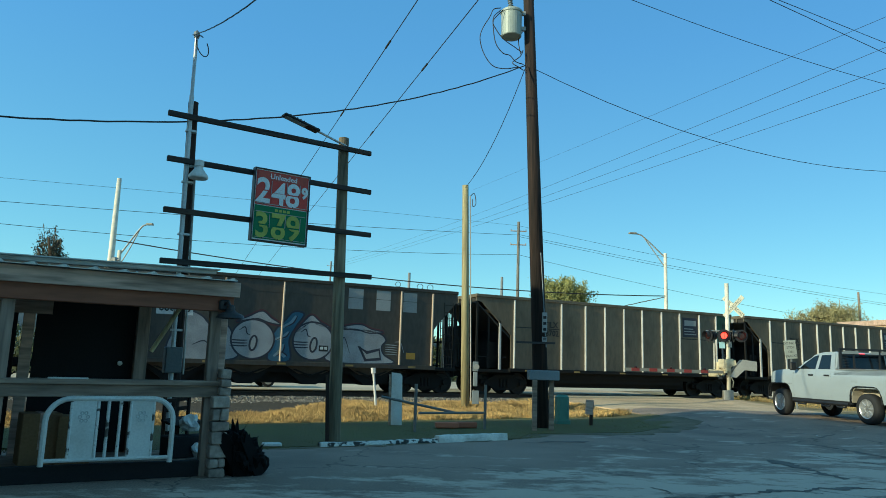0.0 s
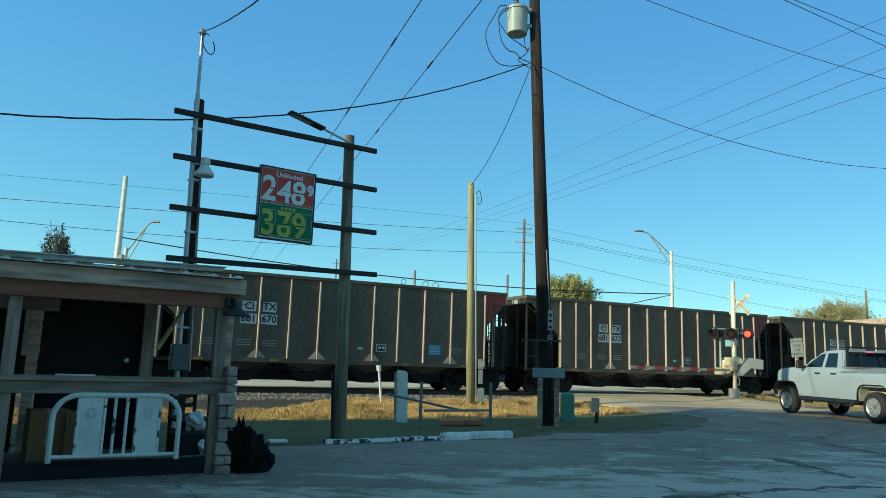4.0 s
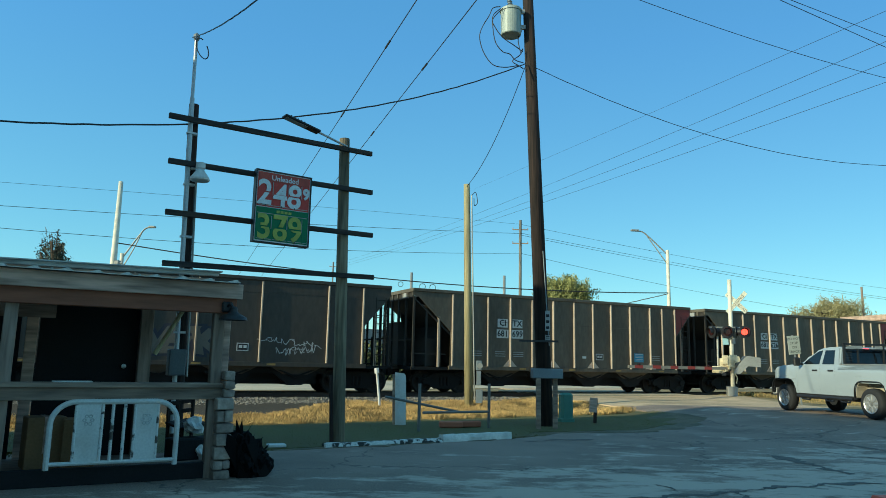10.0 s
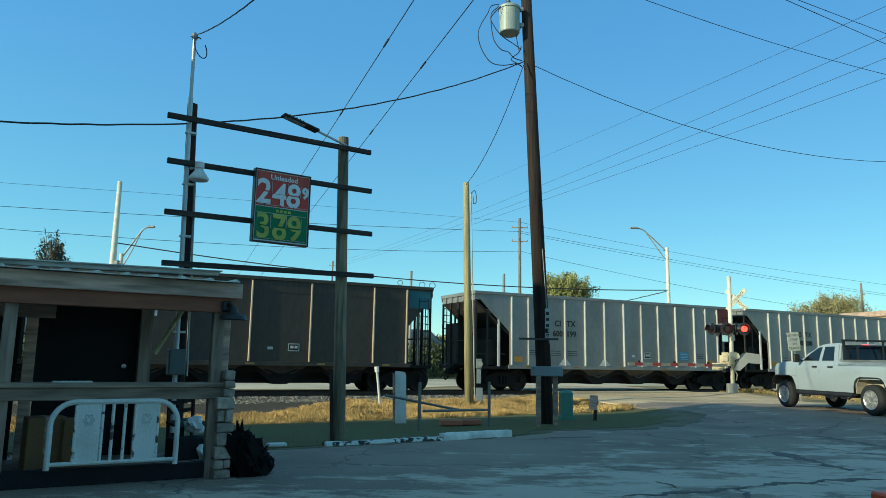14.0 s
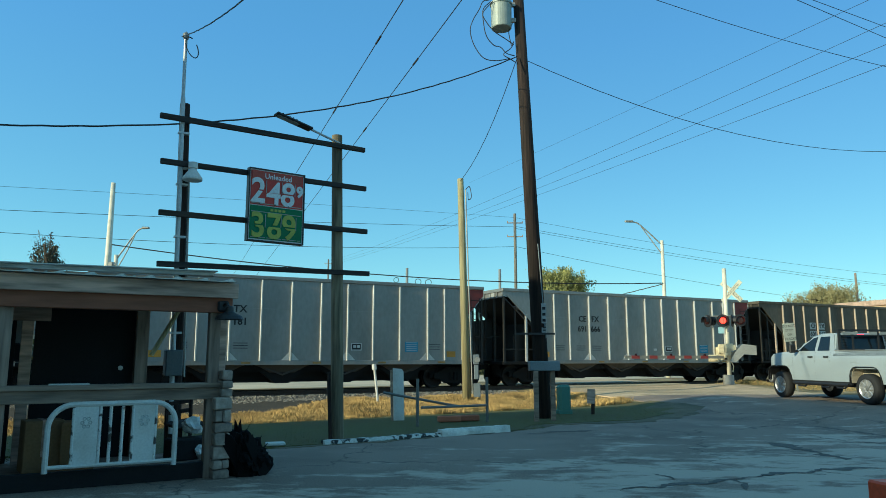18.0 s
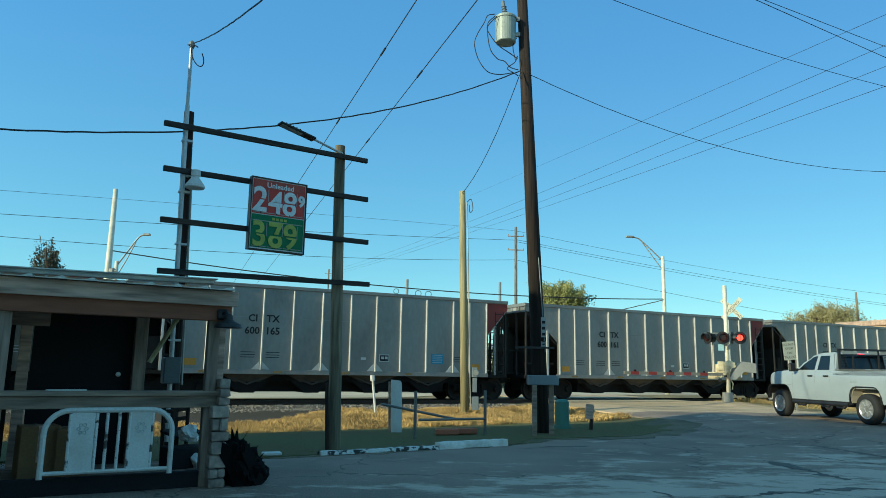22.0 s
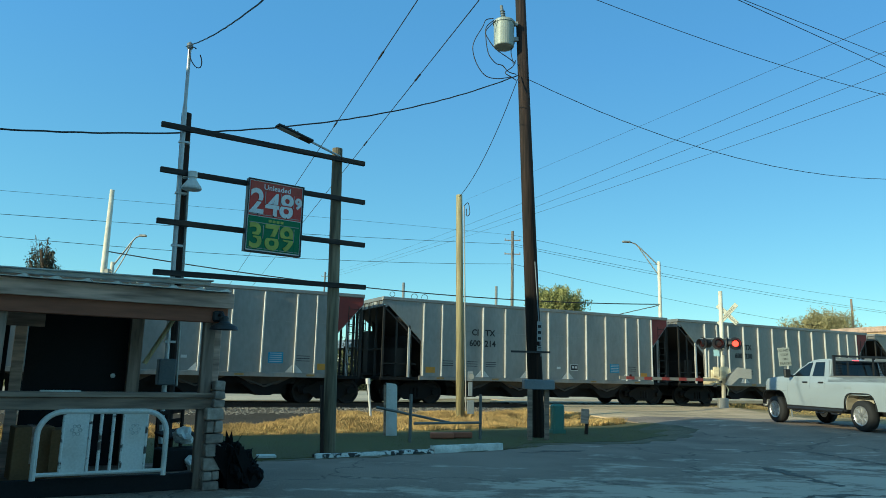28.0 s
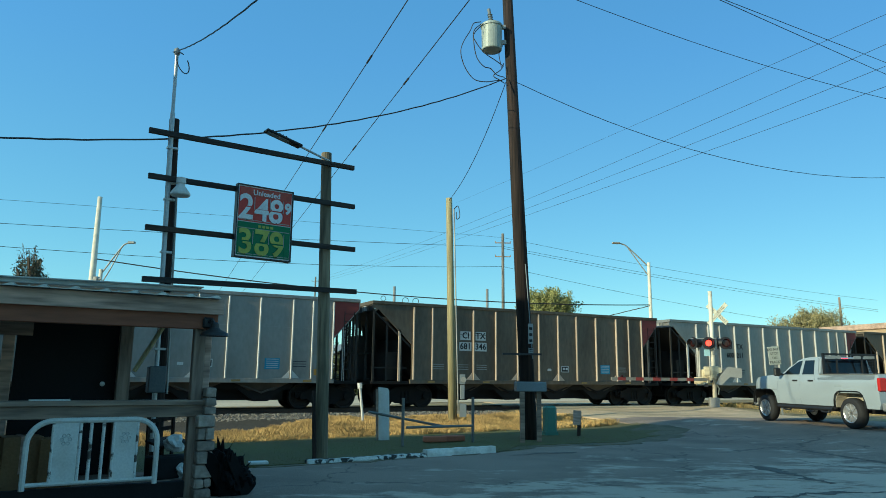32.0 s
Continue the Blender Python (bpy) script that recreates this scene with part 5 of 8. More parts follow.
def build_train():
    first = {}
    for q, kind, marks in TRAIN:
        m = track_pose(q + HALF)
        if kind not in first:
            first[kind] = build_wagon(kind)
            first[kind].matrix_basis = m
            car = first[kind]
            TYPE_DATA["clean_" + kind] = list(car.children)
        else:
            car = plain_copy(first[kind], TYPE_DATA["clean_" + kind], m)
        WAGONS.append((q, car, kind, marks))
    for q, car, kind, marks in WAGONS:
        reporting_marks(car, kind, marks)
        n = [c for _, c, _, _ in WAGONS].index(car)
        if n in (1, 12):
            for x0 in (9.6, 10.75, 11.9):
                plate(car, x0, 3.2, x0 + 0.6, 3.98, "patch_grey", "faded_patch")
            plate(car, 12.1, 1.35, 12.5, 1.6, "mark_orange", "faded_square")
        if n == 1:
            white_piece(car)
        if n == 5:
            block_piece(car)
        if n == 13:
            fat_word(car, "SOEK", 3.6, 8.0, 1.18, 2.3, "spray_tan", "spray_dark", 0.05, 0.06)
            for k in range(5):
                scribble(car, 50 + k, 9.2 + 0.42 * k, 9.75 + 0.42 * k, 1.95 - 0.04 * k, 0.22, "mark_white", 0.022)
                scribble(car, 70 + k, 9.9 + 0.3 * k, 10.4 + 0.3 * k, 1.5 + 0.03 * k, 0.30, "mark_white", 0.022)
        if n == 16:
            for pts in ([(2.75, 1.2), (2.7, 2.2), (3.6, 2.25), (3.55, 1.2)], [(4.0, 1.25), (4.05, 2.15), (4.75, 2.2), (5.4, 2.2), (5.35, 1.3)], [(5.5, 1.25), (5.7, 1.6), (5.5, 2.25), (6.05, 2.2), (6.0, 1.25)]):
                outlined(car, pts, "spray_dark", "mark_white", 0.06, 1, False)
            paint_line(car, oval(4.9, 1.9, 0.22, 0.25), 0.05, "mark_white", 4, True)
            paint_line(car, [(4.85, 1.85), (4.95, 1.8), (5.0, 1.95), (4.85, 2.0)], 0.04, "mark_white", 4)
            scribble(car, 8, 7.1, 8.0, 1.75, 0.6, "patch_grey", 0.045)
            egg(car, 10.3, 1.7, 0.55, "mark_white", 2)
            egg(car, 11.4, 1.7, 0.55, "mark_white", 2)
            plate(car, 11.1, 1.42, 11.7, 1.85, "mark_cobalt", "blue_panel", 0.02)
        if n == 17:
            blue_piece(car)
        if n == 18:
            plate(car, 13.3, 3.3, 14.25, 4.0, "corner_teal", "corner_panel")
        if n == 26:
            plate(car, 9.2, 1.3, 10.0, 2.15, "patch_grey", "faded_patch")
        if n == 31:
            fat_word(car, "BOC", 4.75, 7.9, 1.15, 2.15, "patch_grey", "spray_dark", 0.1, 0.07)
            for k in range(4):
                scribble(car, 60 + k, 3.3 + 0.6 * (k % 2), 3.85 + 0.6 * (k % 2), 2.0 - 0.5 * (k // 2), 0.35, "patch_grey")
        if n == 32:
            for x0, x1, z0 in ((2.6, 3.8, 1.6), (4.05, 4.95, 1.35), (5.2, 6.05, 1.5), (6.7, 7.7, 1.6), (7.75, 8.3, 1.6)):
                plate(car, x0, z0, x1, z0 + 0.6, "mark_white", "painted_patch")
        if kind in "SB":
            gussets(car, "rib_silver" if kind == "S" else "rib_brown")


def plain_copy(ob, kids, m):
    """A copy of a wagon without the marks that its first one carries."""
    made = new(ob.name, None)
    made.empty_display_size = 0.2
    made.matrix_basis = m
    for key in ("label", "category", "group"):
        made[key] = ob[key]
    for k in kids:
        c = new(k.name, k.data)
        c.parent, c.matrix_basis = made, k.matrix_basis.copy()
        if "label" in k:
            c["label"] = k["label"]
    return made


build_train()


# ---- the pickup on the road ----
def build_pickup():
    c = Vector((12.45, 21.55))
    rz = 98.9
    t = thing("pickup_truck", pose(c.x, c.y, float(height(c.x, c.y)), 0, 0, rz), "white double-cab pickup truck waiting with its brake lamp lit", "pickup truck")

    def shell(outline, half, tuck):
        """Side outline in x and z, full width low down and tucked in towards the top."""
        bm = bmesh.new()
        zs = [p[1] for p in outline]
        def w(z):
            return half - tuck * max(0.0, (z - 1.12)) / 0.75
        a = [bm.verts.new((x, w(z), z)) for x, z in outline]
        b = [bm.verts.new((x, -w(z), z)) for x, z in outline]
        bm.faces.new(a[::-1])
        bm.faces.new(b)
        n = len(a)
        for i in range(n):
            bm.faces.new((a[i], a[(i + 1) % n], b[(i + 1) % n], b[i]))
        bmesh.ops.recalc_face_normals(bm, faces=bm.faces)
        bmesh.ops.bevel(bm, geom=[e for e in bm.edges], offset=0.035, segments=2, affect="EDGES", clamp_overlap=True)
        return bm

    def arch(cx, grow=0.0):
        """Wheel opening: a flat top with rounded shoulders."""
        half = [(0.57, 0.56), (0.56, 0.76), (0.51, 0.90), (0.42, 0.98), (0.30, 1.01)]
        k = 1.0 + grow
        return [(cx + x * k, 0.56 + (z - 0.56) * k) for x, z in half] + [(cx - x * k, 0.56 + (z - 0.56) * k) for x, z in half[::-1]]

    front, rear = 1.86, -1.86
    low = 0.56

    def wide(x, z):
        """Half width of the body: bulging at the waist, drawn in at the sills, the rails and both ends."""
        w = 1.0 - 0.055 * max(0.0, (0.85 - z) / 0.35) - 0.07 * max(0.0, (z - 1.18) / 0.3) ** 1.3
        w -= 0.16 * max(0.0, (x - 2.05) / 0.45) ** 2 + 0.05 * max(0.0, (-2.75 - x) / 0.25) ** 2
        flare = max(math.exp(-((x - front) / 0.42) ** 2), math.exp(-((x - rear) / 0.42) ** 2))
        return w + 0.03 * flare * max(0.0, 1 - abs(z - 0.85) / 0.4)

    def loft(bm, zs, xs):
        for axis, cuts in (((0, 0, 1), zs), ((1, 0, 0), xs)):
            for k in cuts:
                bmesh.ops.bisect_plane(bm, geom=bm.verts[:] + bm.edges[:] + bm.faces[:], plane_co=Vector(axis) * k, plane_no=axis)

    outline = [(2.44, low), (2.50, 0.80), (2.47, 1.16), (2.38, 1.30), (2.20, 1.38), (1.90, 1.43), (1.16, 1.475), (0.6, 1.44), (-0.62, 1.44), (-0.64, 1.46), (-2.88, 1.46), (-2.92, 1.40), (-2.93, 0.72), (-2.86, low)]
    outline += [p for p in reversed(arch(rear))] + [p for p in reversed(arch(front))]
    body = bmesh.new()
    prism(body, outline, -1.0, 1.0)
    bmesh.ops.recalc_face_normals(body, faces=body.faces)
    for f in [f for f in body.faces if f.calc_center_median().z > 1.44 and -2.1 < f.calc_center_median().x < -1.5 and f.normal.z > 0.9]:
        bmesh.ops.inset_region(body, faces=[f], thickness=0.09)
        bmesh.ops.translate(body, vec=(0, 0, -0.5), verts=f.verts)
        break
    loft(body, (0.7, 0.85, 1.0, 1.12, 1.22, 1.32, 1.40), (2.3, 2.15, 2.0, 1.6, 1.4, 1.15, -1.35, -1.6, -2.2, -2.45, -2.8))
    for v in body.verts:
        if abs(v.co.y) > 0.95:
            v.co.y = math.copysign(wide(v.co.x, v.co.z), v.co.y)
        elif v.co.x > -1.0:
            v.co.y *= wide(v.co.x, v.co.z)
    for e in body.edges:
        e.smooth = e.calc_face_angle(3.1) < radians(34)
    part("body", body, "truck_white", t, "glossy white body", smooth=True)
    roof = bmesh.new()
    prism(roof, [(1.18, 1.43), (0.72, 1.70), (0.34, 1.90), (0.18, 1.955), (-0.1, 1.985), (-0.52, 1.99), (-0.60, 1.955), (-0.68, 1.43)], -0.93, 0.93)
    bmesh.ops.recalc_face_normals(roof, faces=roof.faces)
    loft(roof, (1.55, 1.7, 1.82, 1.9), (-0.4,))
    for v in roof.verts:
        v.co.y *= 1.0 - 0.30 * max(0.0, v.co.z - 1.43) ** 1.15
    bmesh.ops.bevel(roof, geom=[e for e in roof.edges if e.calc_face_angle(0) > radians(40) and (e.verts[0].co.z + e.verts[1].co.z) > 3.0], offset=0.045, segments=3, affect="EDGES", clamp_overlap=True)
    for e in roof.edges:
        e.smooth = e.calc_face_angle(3.1) < radians(40)
    part("cabin", roof, "truck_white", t, smooth=True)
    for pts in ([(0.93, 1.475), (0.66, 1.66), (0.30, 1.86), (0.13, 1.89), (0.19, 1.475)], [(0.06, 1.475), (0.00, 1.89), (-0.40, 1.89), (-0.45, 1.475)]):
        for sy in (1, -1):
            bm = bmesh.new()
            vs = [bm.verts.new((x, sy * (0.938 * (1.0 - 0.30 * (z - 1.43) ** 1.15)), z)) for x, z in pts]
            bm.faces.new(vs if sy < 0 else vs[::-1])
            ex = bmesh.ops.extrude_face_region(bm, geom=bm.faces[:])
            bmesh.ops.translate(bm, vec=(0, -sy * 0.03, 0), verts=[v for v in ex["geom"] if isinstance(v, bmesh.types.BMVert)])
            bmesh.ops.recalc_face_normals(bm, faces=bm.faces)
            part("side_window", bm, "car_glass", t, "tinted glass")
    bm = bmesh.new()
    prism(bm, [(-0.69, 1.47), (-0.615, 1.91), (-0.595, 1.91), (-0.67, 1.47)], -0.74, 0.74)
    bmesh.ops.recalc_face_normals(bm, faces=bm.faces)
    part("rear_window", bm, "car_glass", t, "tinted glass")
    bm = bmesh.new()
    prism(bm, [(1.15, 1.47), (0.36, 1.905), (0.34, 1.88), (1.12, 1.45)], -0.72, 0.72)
    bmesh.ops.recalc_face_normals(bm, faces=bm.faces)
    part("windscreen", bm, "car_glass", t, "tinted glass")
    # rear well and liner carry the sunlight in their colour, the front stays dark
    for x0, x1 in ((-2.45, -1.30), (1.42, 2.32)):
        bm = bmesh.new()
        box(bm, x0, -0.62, 0.60, x1, 0.62, 1.0)
        part("wheel_well", bm, ("sunlit_tan", "dark_trim")[x0 > 0], t, "wheel well, the rear one toned as if sunlit")
    for cx, mt in ((front, "dark_trim"), (rear, "sunlit_tan")):
        bm = bmesh.new()
        prism(bm, arch(cx, -0.006) + arch(cx, -0.03)[::-1], -0.955, 0.955)
        bmesh.ops.recalc_face_normals(bm, faces=bm.faces)
        part("arch_liner", bm, mt, t, "wheel-arch liner")
    bm = bmesh.new()
    box(bm, -1.28, -0.80, 1.40, -0.86, 0.80, 1.50, 0.02)
    part("tool_box", bm, "galv", t, "grey metal tool box across the bed")
    # headache rack behind the cab
    bm = bmesh.new()
    for y in (-0.86, 0.86):
        box(bm, -0.85, y - 0.03, 1.46, -0.79, y + 0.03, 2.05)
        prism(bm, [(-0.85, 1.52), (-0.85, 1.46), (-1.75, 1.46), (-1.75, 1.50)], y - 0.03, y + 0.03)
    box(bm, -0.85, -0.90, 2.03, -0.79, 0.90, 2.085)
    box(bm, -0.84, -0.86, 1.90, -0.80, 0.86, 1.93)
    for y in (-0.42, 0.42):
        box(bm, -0.84, y - 0.02, 1.46, -0.80, y + 0.02, 2.04)
    for k in range(8):
        for y in (-0.86, 0.62):
            box(bm, -0.835, y, 1.54 + k * 0.045, -0.805, y + 0.24, 1.555 + k * 0.045)
    bmesh.ops.recalc_face_normals(bm, faces=bm.faces)
    rack = part("headache_rack", bm, "dark_trim", t, "black steel rack behind the cab")
    for y0, y1 in ((0.30, 0.80), (-0.36, -0.12), (-0.82, -0.46)):
        bm = bmesh.new()
        box(bm, -0.862, y0, 1.935, -0.852, y1, 2.015)
        part("rack_plate", bm, "galv", rack, "pale plate in the top of the rack")
    bm = bmesh.new()
    box(bm, -0.66, -0.09, 1.925, -0.625, 0.09, 1.955)
    part("high_brake_lamp", bm, "brake_red", t, "lit red brake lamp")
    for y in (-0.86, 0.86):
        bm = bmesh.new()
        box(bm, -2.965, y - 0.12, 1.02, -2.87, y + 0.125, 1.38, 0.03)
        part("tail_lamp", bm, "tail_red", t, "red tail lamp")
    for sy in (1, -1):
        for x, w in ((0.0, 0.95), (-1.0, 0.0)):
            if w:
                bm = bmesh.new()
                for xs in (1.16, 0.13, -0.52):
                    for z in (0.64, 0.72, 0.80, 0.88, 0.96, 1.04, 1.12, 1.20, 1.28, 1.36):
                        yy = sy * wide(xs, z + 0.04)
                        box(bm, xs - 0.003, yy - 0.002, z, xs + 0.003, yy + 0.002, z + 0.08)
                part("door_seam", bm, "seam_grey", t)
        for x in (0.33, -0.36):
            bm = bmesh.new()
            box(bm, x - 0.10, sy * 0.99 - 0.025, 1.27, x + 0.10, sy * 0.99 + 0.025, 1.315, 0.008)
            part("door_handle", bm, "dark_trim", t, "black door handle")
        bm = bmesh.new()
        box(bm, 0.90, sy * 1.14 - 0.12, 1.42, 1.00, sy * 1.14 + 0.10, 1.68, 0.03)
        rod(bm, (0.94, sy * 0.90, 1.46), (0.96, sy * 1.08, 1.50), 0.035, n=6)
        part("wing_mirror", bm, "dark_trim", t, "black towing mirror")
        bm = bmesh.new()
        rod(bm, (-1.2, sy * 0.97, 0.50), (1.2, sy * 0.97, 0.50), 0.05, n=8)
        box(bm, -1.3, sy * 0.93 - 0.03, 0.50, 1.3, sy * 0.93 + 0.03, 0.60)
        for x in (0.75, -0.30, -0.95):
            tube(bm, [(x + 0.28, sy * 0.97, 0.50), (x + 0.2, sy * 0.99, 0.42), (x - 0.1, sy * 0.99, 0.41), (x - 0.2, sy * 0.97, 0.50)], 0.028)
        part("running_board", bm, "dark_trim", t, "black tube side step with hoops")
        for cx in (front, rear):
            bm = bmesh.new()
            inner, outer = arch(cx), arch(cx, 0.035)
            prism(bm, inner + outer[::-1], sy * 0.985 - 0.03, sy * 0.985 + 0.03)
            bmesh.ops.recalc_face_normals(bm, faces=bm.faces)
            part("arch_trim", bm, "dark_trim", t, "dark wheel-arch lip")
    for sy in (1, -1):
        bm = bmesh.new()
        box(bm, -2.86, sy * 0.935 - 0.03, 1.462, -0.70, sy * 0.935 + 0.03, 1.482, 0.006)
        part("bed_rail_cap", bm, "galv", t, "grey bed rail cap")
        bm = bmesh.new()
        box(bm, 1.22, sy * 1.005 - 0.004, 1.0, 1.42, sy * 1.005 + 0.004, 1.022)
        part("badge", bm, "seam_grey", t)
    bm = bmesh.new()
    box(bm, -2.7, -0.55, 0.42, 2.3, 0.55, 0.60)
    part("chassis", bm, "dark_trim", t)
    bm = bmesh.new()
    box(bm, 2.40, -0.93, 0.48, 2.60, 0.93, 0.76, 0.05)
    part("front_bumper", bm, "chrome", t, "bright front bumper")
    bm = bmesh.new()
    box(bm, -3.08, -0.93, 0.52, -2.92, 0.93, 0.74, 0.03)
    part("rear_bumper", bm, "chrome", t, "bright rear bumper")
    bm = bmesh.new()
    box(bm, 2.46, -0.72, 0.84, 2.525, 0.72, 1.18, 0.02)
    part("grille", bm, "dark_trim", t)
    for cx in (front, rear):
        for sy in (1, -1):
            w = bmesh.new()
            turned(w, [(0.25, -0.13), (0.36, -0.135), (0.41, -0.10), (0.42, 0.0), (0.41, 0.10), (0.36, 0.135), (0.25, 0.13)], 28, Matrix.Translation((cx, sy * 0.86, 0.42)) @ Matrix.Rotation(radians(-90 * sy), 4, "X"), closed=True)
            wheel = part("wheel", w, "tyre", t, "black tyre", smooth=True)
            r = bmesh.new()
            m = Matrix.Translation((cx, sy * 0.86, 0.42)) @ Matrix.Rotation(radians(-90 * sy), 4, "X")
            turned(r, [(0.0, 0.10), (0.05, 0.10), (0.085, 0.09), (0.09, 0.02)], 20, m)
            turned(r, [(0.235, -0.1), (0.235, 0.12), (0.26, 0.14), (0.265, 0.10)], 24, m)
            for k in range(8):
                a = 2 * math.pi * k / 8
                box(r, 0.08, -0.030, 0.07, 0.245, 0.030, 0.125, 0.008, m @ Matrix.Rotation(a, 4, "Z"))
            part("rim", r, "chrome", wheel, "bright alloy rim")
            d = bmesh.new()
            turned(d, [(0.0, 0.02), (0.236, 0.02), (0.236, -0.05)], 20, m)
            part("brake_disc", d, "dark_trim", wheel)
    return t


build_pickup()


# ---- price sign on posts ----
SX, SY = 0.823, 0.568          # way along the sign
SIGN = Vector((-1.86, 13.56, 0.0))
SIGN_TURN = math.degrees(math.atan2(SY, SX))


def build_price_sign():
    t = thing("price_sign", pose(SIGN.x, SIGN.y, 0, 0, 0, SIGN_TURN), "fuel price board on wooden posts with four dark rails", "price sign")
    # local x along the sign, y away from the camera
    bm = bmesh.new()
    rod(bm, (0.05, 0.0, -0.2), (-0.095, 0, 5.84), 0.122, 0.10, 16)
    part("post", bm, "post_wood", t, "weathered grey-green round wooden post")
    bm = bmesh.new()
    rod(bm, (-2.86, 0.1, -0.2), (-3.0, 0.1, 5.9), 0.10, 0.085, 16)
    part("post", bm, "pole_dark", t, "weathered round wooden post with conduit")
    for za, zb, x0, x1 in ((5.535, 5.595, -3.46, 0.44), (4.755, 4.81, -3.41, 0.48), (3.885, 3.955, -3.39, 0.52), (3.03, 3.13, -3.37, 0.58)):
        bm = bmesh.new()
        half = (x1 - x0) / 2
        box(bm, -half, -0.19, -0.046, half, -0.125, 0.046, 0.006, Matrix.Translation(((x0 + x1) / 2, 0, (za + zb) / 2)) @ Matrix.Rotation(-math.atan2(zb - za, x1 - x0), 4, "Y"))
        for x in (-3.0, -0.08):
            rod(bm, (x, -0.20, za + (zb - za) * (x - x0) / (x1 - x0)), (x, -0.185, za + (zb - za) * (x - x0) / (x1 - x0)), 0.018, n=6)
        part("rail", bm, "rail_timber", t, "dark weathered timber rail")
    bm = bmesh.new()
    box(bm, -0.03, -0.02, 0.0, 0.03, 0.02, 1.22, 0.004, Matrix.Translation((-0.12, -0.05, 0.02)) @ Matrix.Rotation(radians(-3), 4, "Y"))
    part("stake", bm, "pole_dark", t, "dark broken stake beside the post")
    # mast pipe and fittings
    bm = bmesh.new()
    rod(bm, (-2.99, -0.08, 0.3), (-3.085, -0.08, 5.95), 0.040, n=12)
    rod(bm, (-3.085, -0.08, 5.9), (-3.10, -0.1, 7.05), 0.030, n=12)
    for z in (1.9, 3.5, 4.4, 5.3):
        x = -2.99 - 0.095 * (z - 0.3) / 5.65
        box(bm, x - 0.055, -0.125, z, x + 0.12, -0.03, z + 0.035)
    part("mast_pipe", bm, "lit_galv", t, "galvanised service mast")
    bm = bmesh.new()
    turned(bm, [(0.04, 7.0), (0.055, 7.04), (0.055, 7.10), (0.0, 7.15)], 12, Matrix.Translation((-3.10, -0.1, 0)))
    part("weather_head", bm, "grey_box", t)
    bm = bmesh.new()
    tube(bm, [(-3.0 + 0.10 * math.cos(a) + 0.05 * math.sin(a), -0.15, 6.86 - 0.18 * math.sin(a)) for a in [-0.4 + 2 * math.pi * k / 18 for k in range(17)]], 0.010, 6)
    part("drip_loop", bm, "cable", t)
    bm = bmesh.new()
    rod(bm, (-2.80, -0.02, 1.2), (-2.90, -0.02, 4.7), 0.018, n=8)
    part("conduit", bm, "galv", t)
    bm = bmesh.new()
    box(bm, -3.16, -0.25, 1.22, -2.89, -0.08, 1.64, 0.015)
    part("meter_box", bm, "meter_grey", t, "grey electrical box")
    # floodlight over the right post
    bm = bmesh.new()
    tube(bm, [(-0.08, -0.1, 5.66), (-0.36, -0.13, 5.72), (-0.74, -0.16, 5.81)], 0.022)
    arm = part("lamp_arm", bm, "lit_galv", t)
    bm = bmesh.new()
    tilt = Matrix.Translation((-1.08, -0.16, 5.89)) @ Matrix.Rotation(radians(13.5), 4, "Y")
    box(bm, -0.37, -0.10, -0.024, 0.37, 0.10, 0.024, 0.015, tilt)
    for k in range(5):
        box(bm, -0.26 + k * 0.07, -0.06, 0.024, -0.24 + k * 0.07, 0.06, 0.05, 0, tilt)
    head = part("lamp_head", bm, "dark_trim", t, "slim dark street lamp head")
    bm = bmesh.new()
    box(bm, -0.33, -0.075, -0.030, 0.10, 0.075, -0.0245, 0, tilt)
    part("lamp_lens", bm, "patch_grey", head, "pale unlit lamp lens")
    # bell lamp on the other post
    bm = bmesh.new()
    m = Matrix.Translation((-2.90, -0.25, 4.47)) @ Matrix.Scale(0.80, 4)
    turned(bm, [(0.06, 0.40), (0.095, 0.39), (0.10, 0.27), (0.075, 0.25), (0.085, 0.22), (0.20, 0.06), (0.205, 0.02), (0.19, 0.0), (0.05, 0.02)], 18, m)
    rod(bm, (-2.98, 0.0, 4.72), (-2.89, -0.22, 4.74), 0.026, n=6)
    part("bell_lamp", bm, "white_paint", t, "pale bell-shaped yard lamp")
    # board
    x0, x1, z0, z1 = -1.945, -0.885, 3.535, 4.85
    bm = bmesh.new()
    for a, b, c, d in ((x0, z0, x1, z0 + 0.02), (x0, z1 - 0.02, x1, z1), (x0, z0 + 0.02, x0 + 0.02, z1 - 0.02), (x1 - 0.02, z0 + 0.02, x1, z1 - 0.02)):
        box(bm, a, -0.325, b, c, -0.20, d)
    part("board_frame", bm, "dark_trim", t, "black board frame")
    bm = bmesh.new()
    box(bm, x0 + 0.02, -0.30, z0 + 0.02, x1 - 0.02, -0.21, z1 - 0.02)
    part("board_backing", bm, "white_digit", t)
    mid = 4.175
    for name, a, b, c, d, mt in (("red_panel", x0 + 0.04, mid + 0.015, x1 - 0.035, 4.81, "red_panel"), ("green_panel", x0 + 0.04, z0 + 0.045, x1 - 0.035, mid, "green_panel")):
        bm = bmesh.new()
        box(bm, a, -0.308, b, c, -0.302, d)
        part(name, bm, mt, t)
    for z in (4.21, 3.60, 4.655, 4.06):
        bm = bmesh.new()
        box(bm, x0 + 0.06, -0.312, z, x1 - 0.06, -0.309, z + 0.012)
        part("digit_rail", bm, "galv", t)
    letters("Unleaded", 0.135, "white_digit", t, pose(-1.40, -0.315, 4.72, 90, 0, 0), fat=0.002)
    bm = bmesh.new()
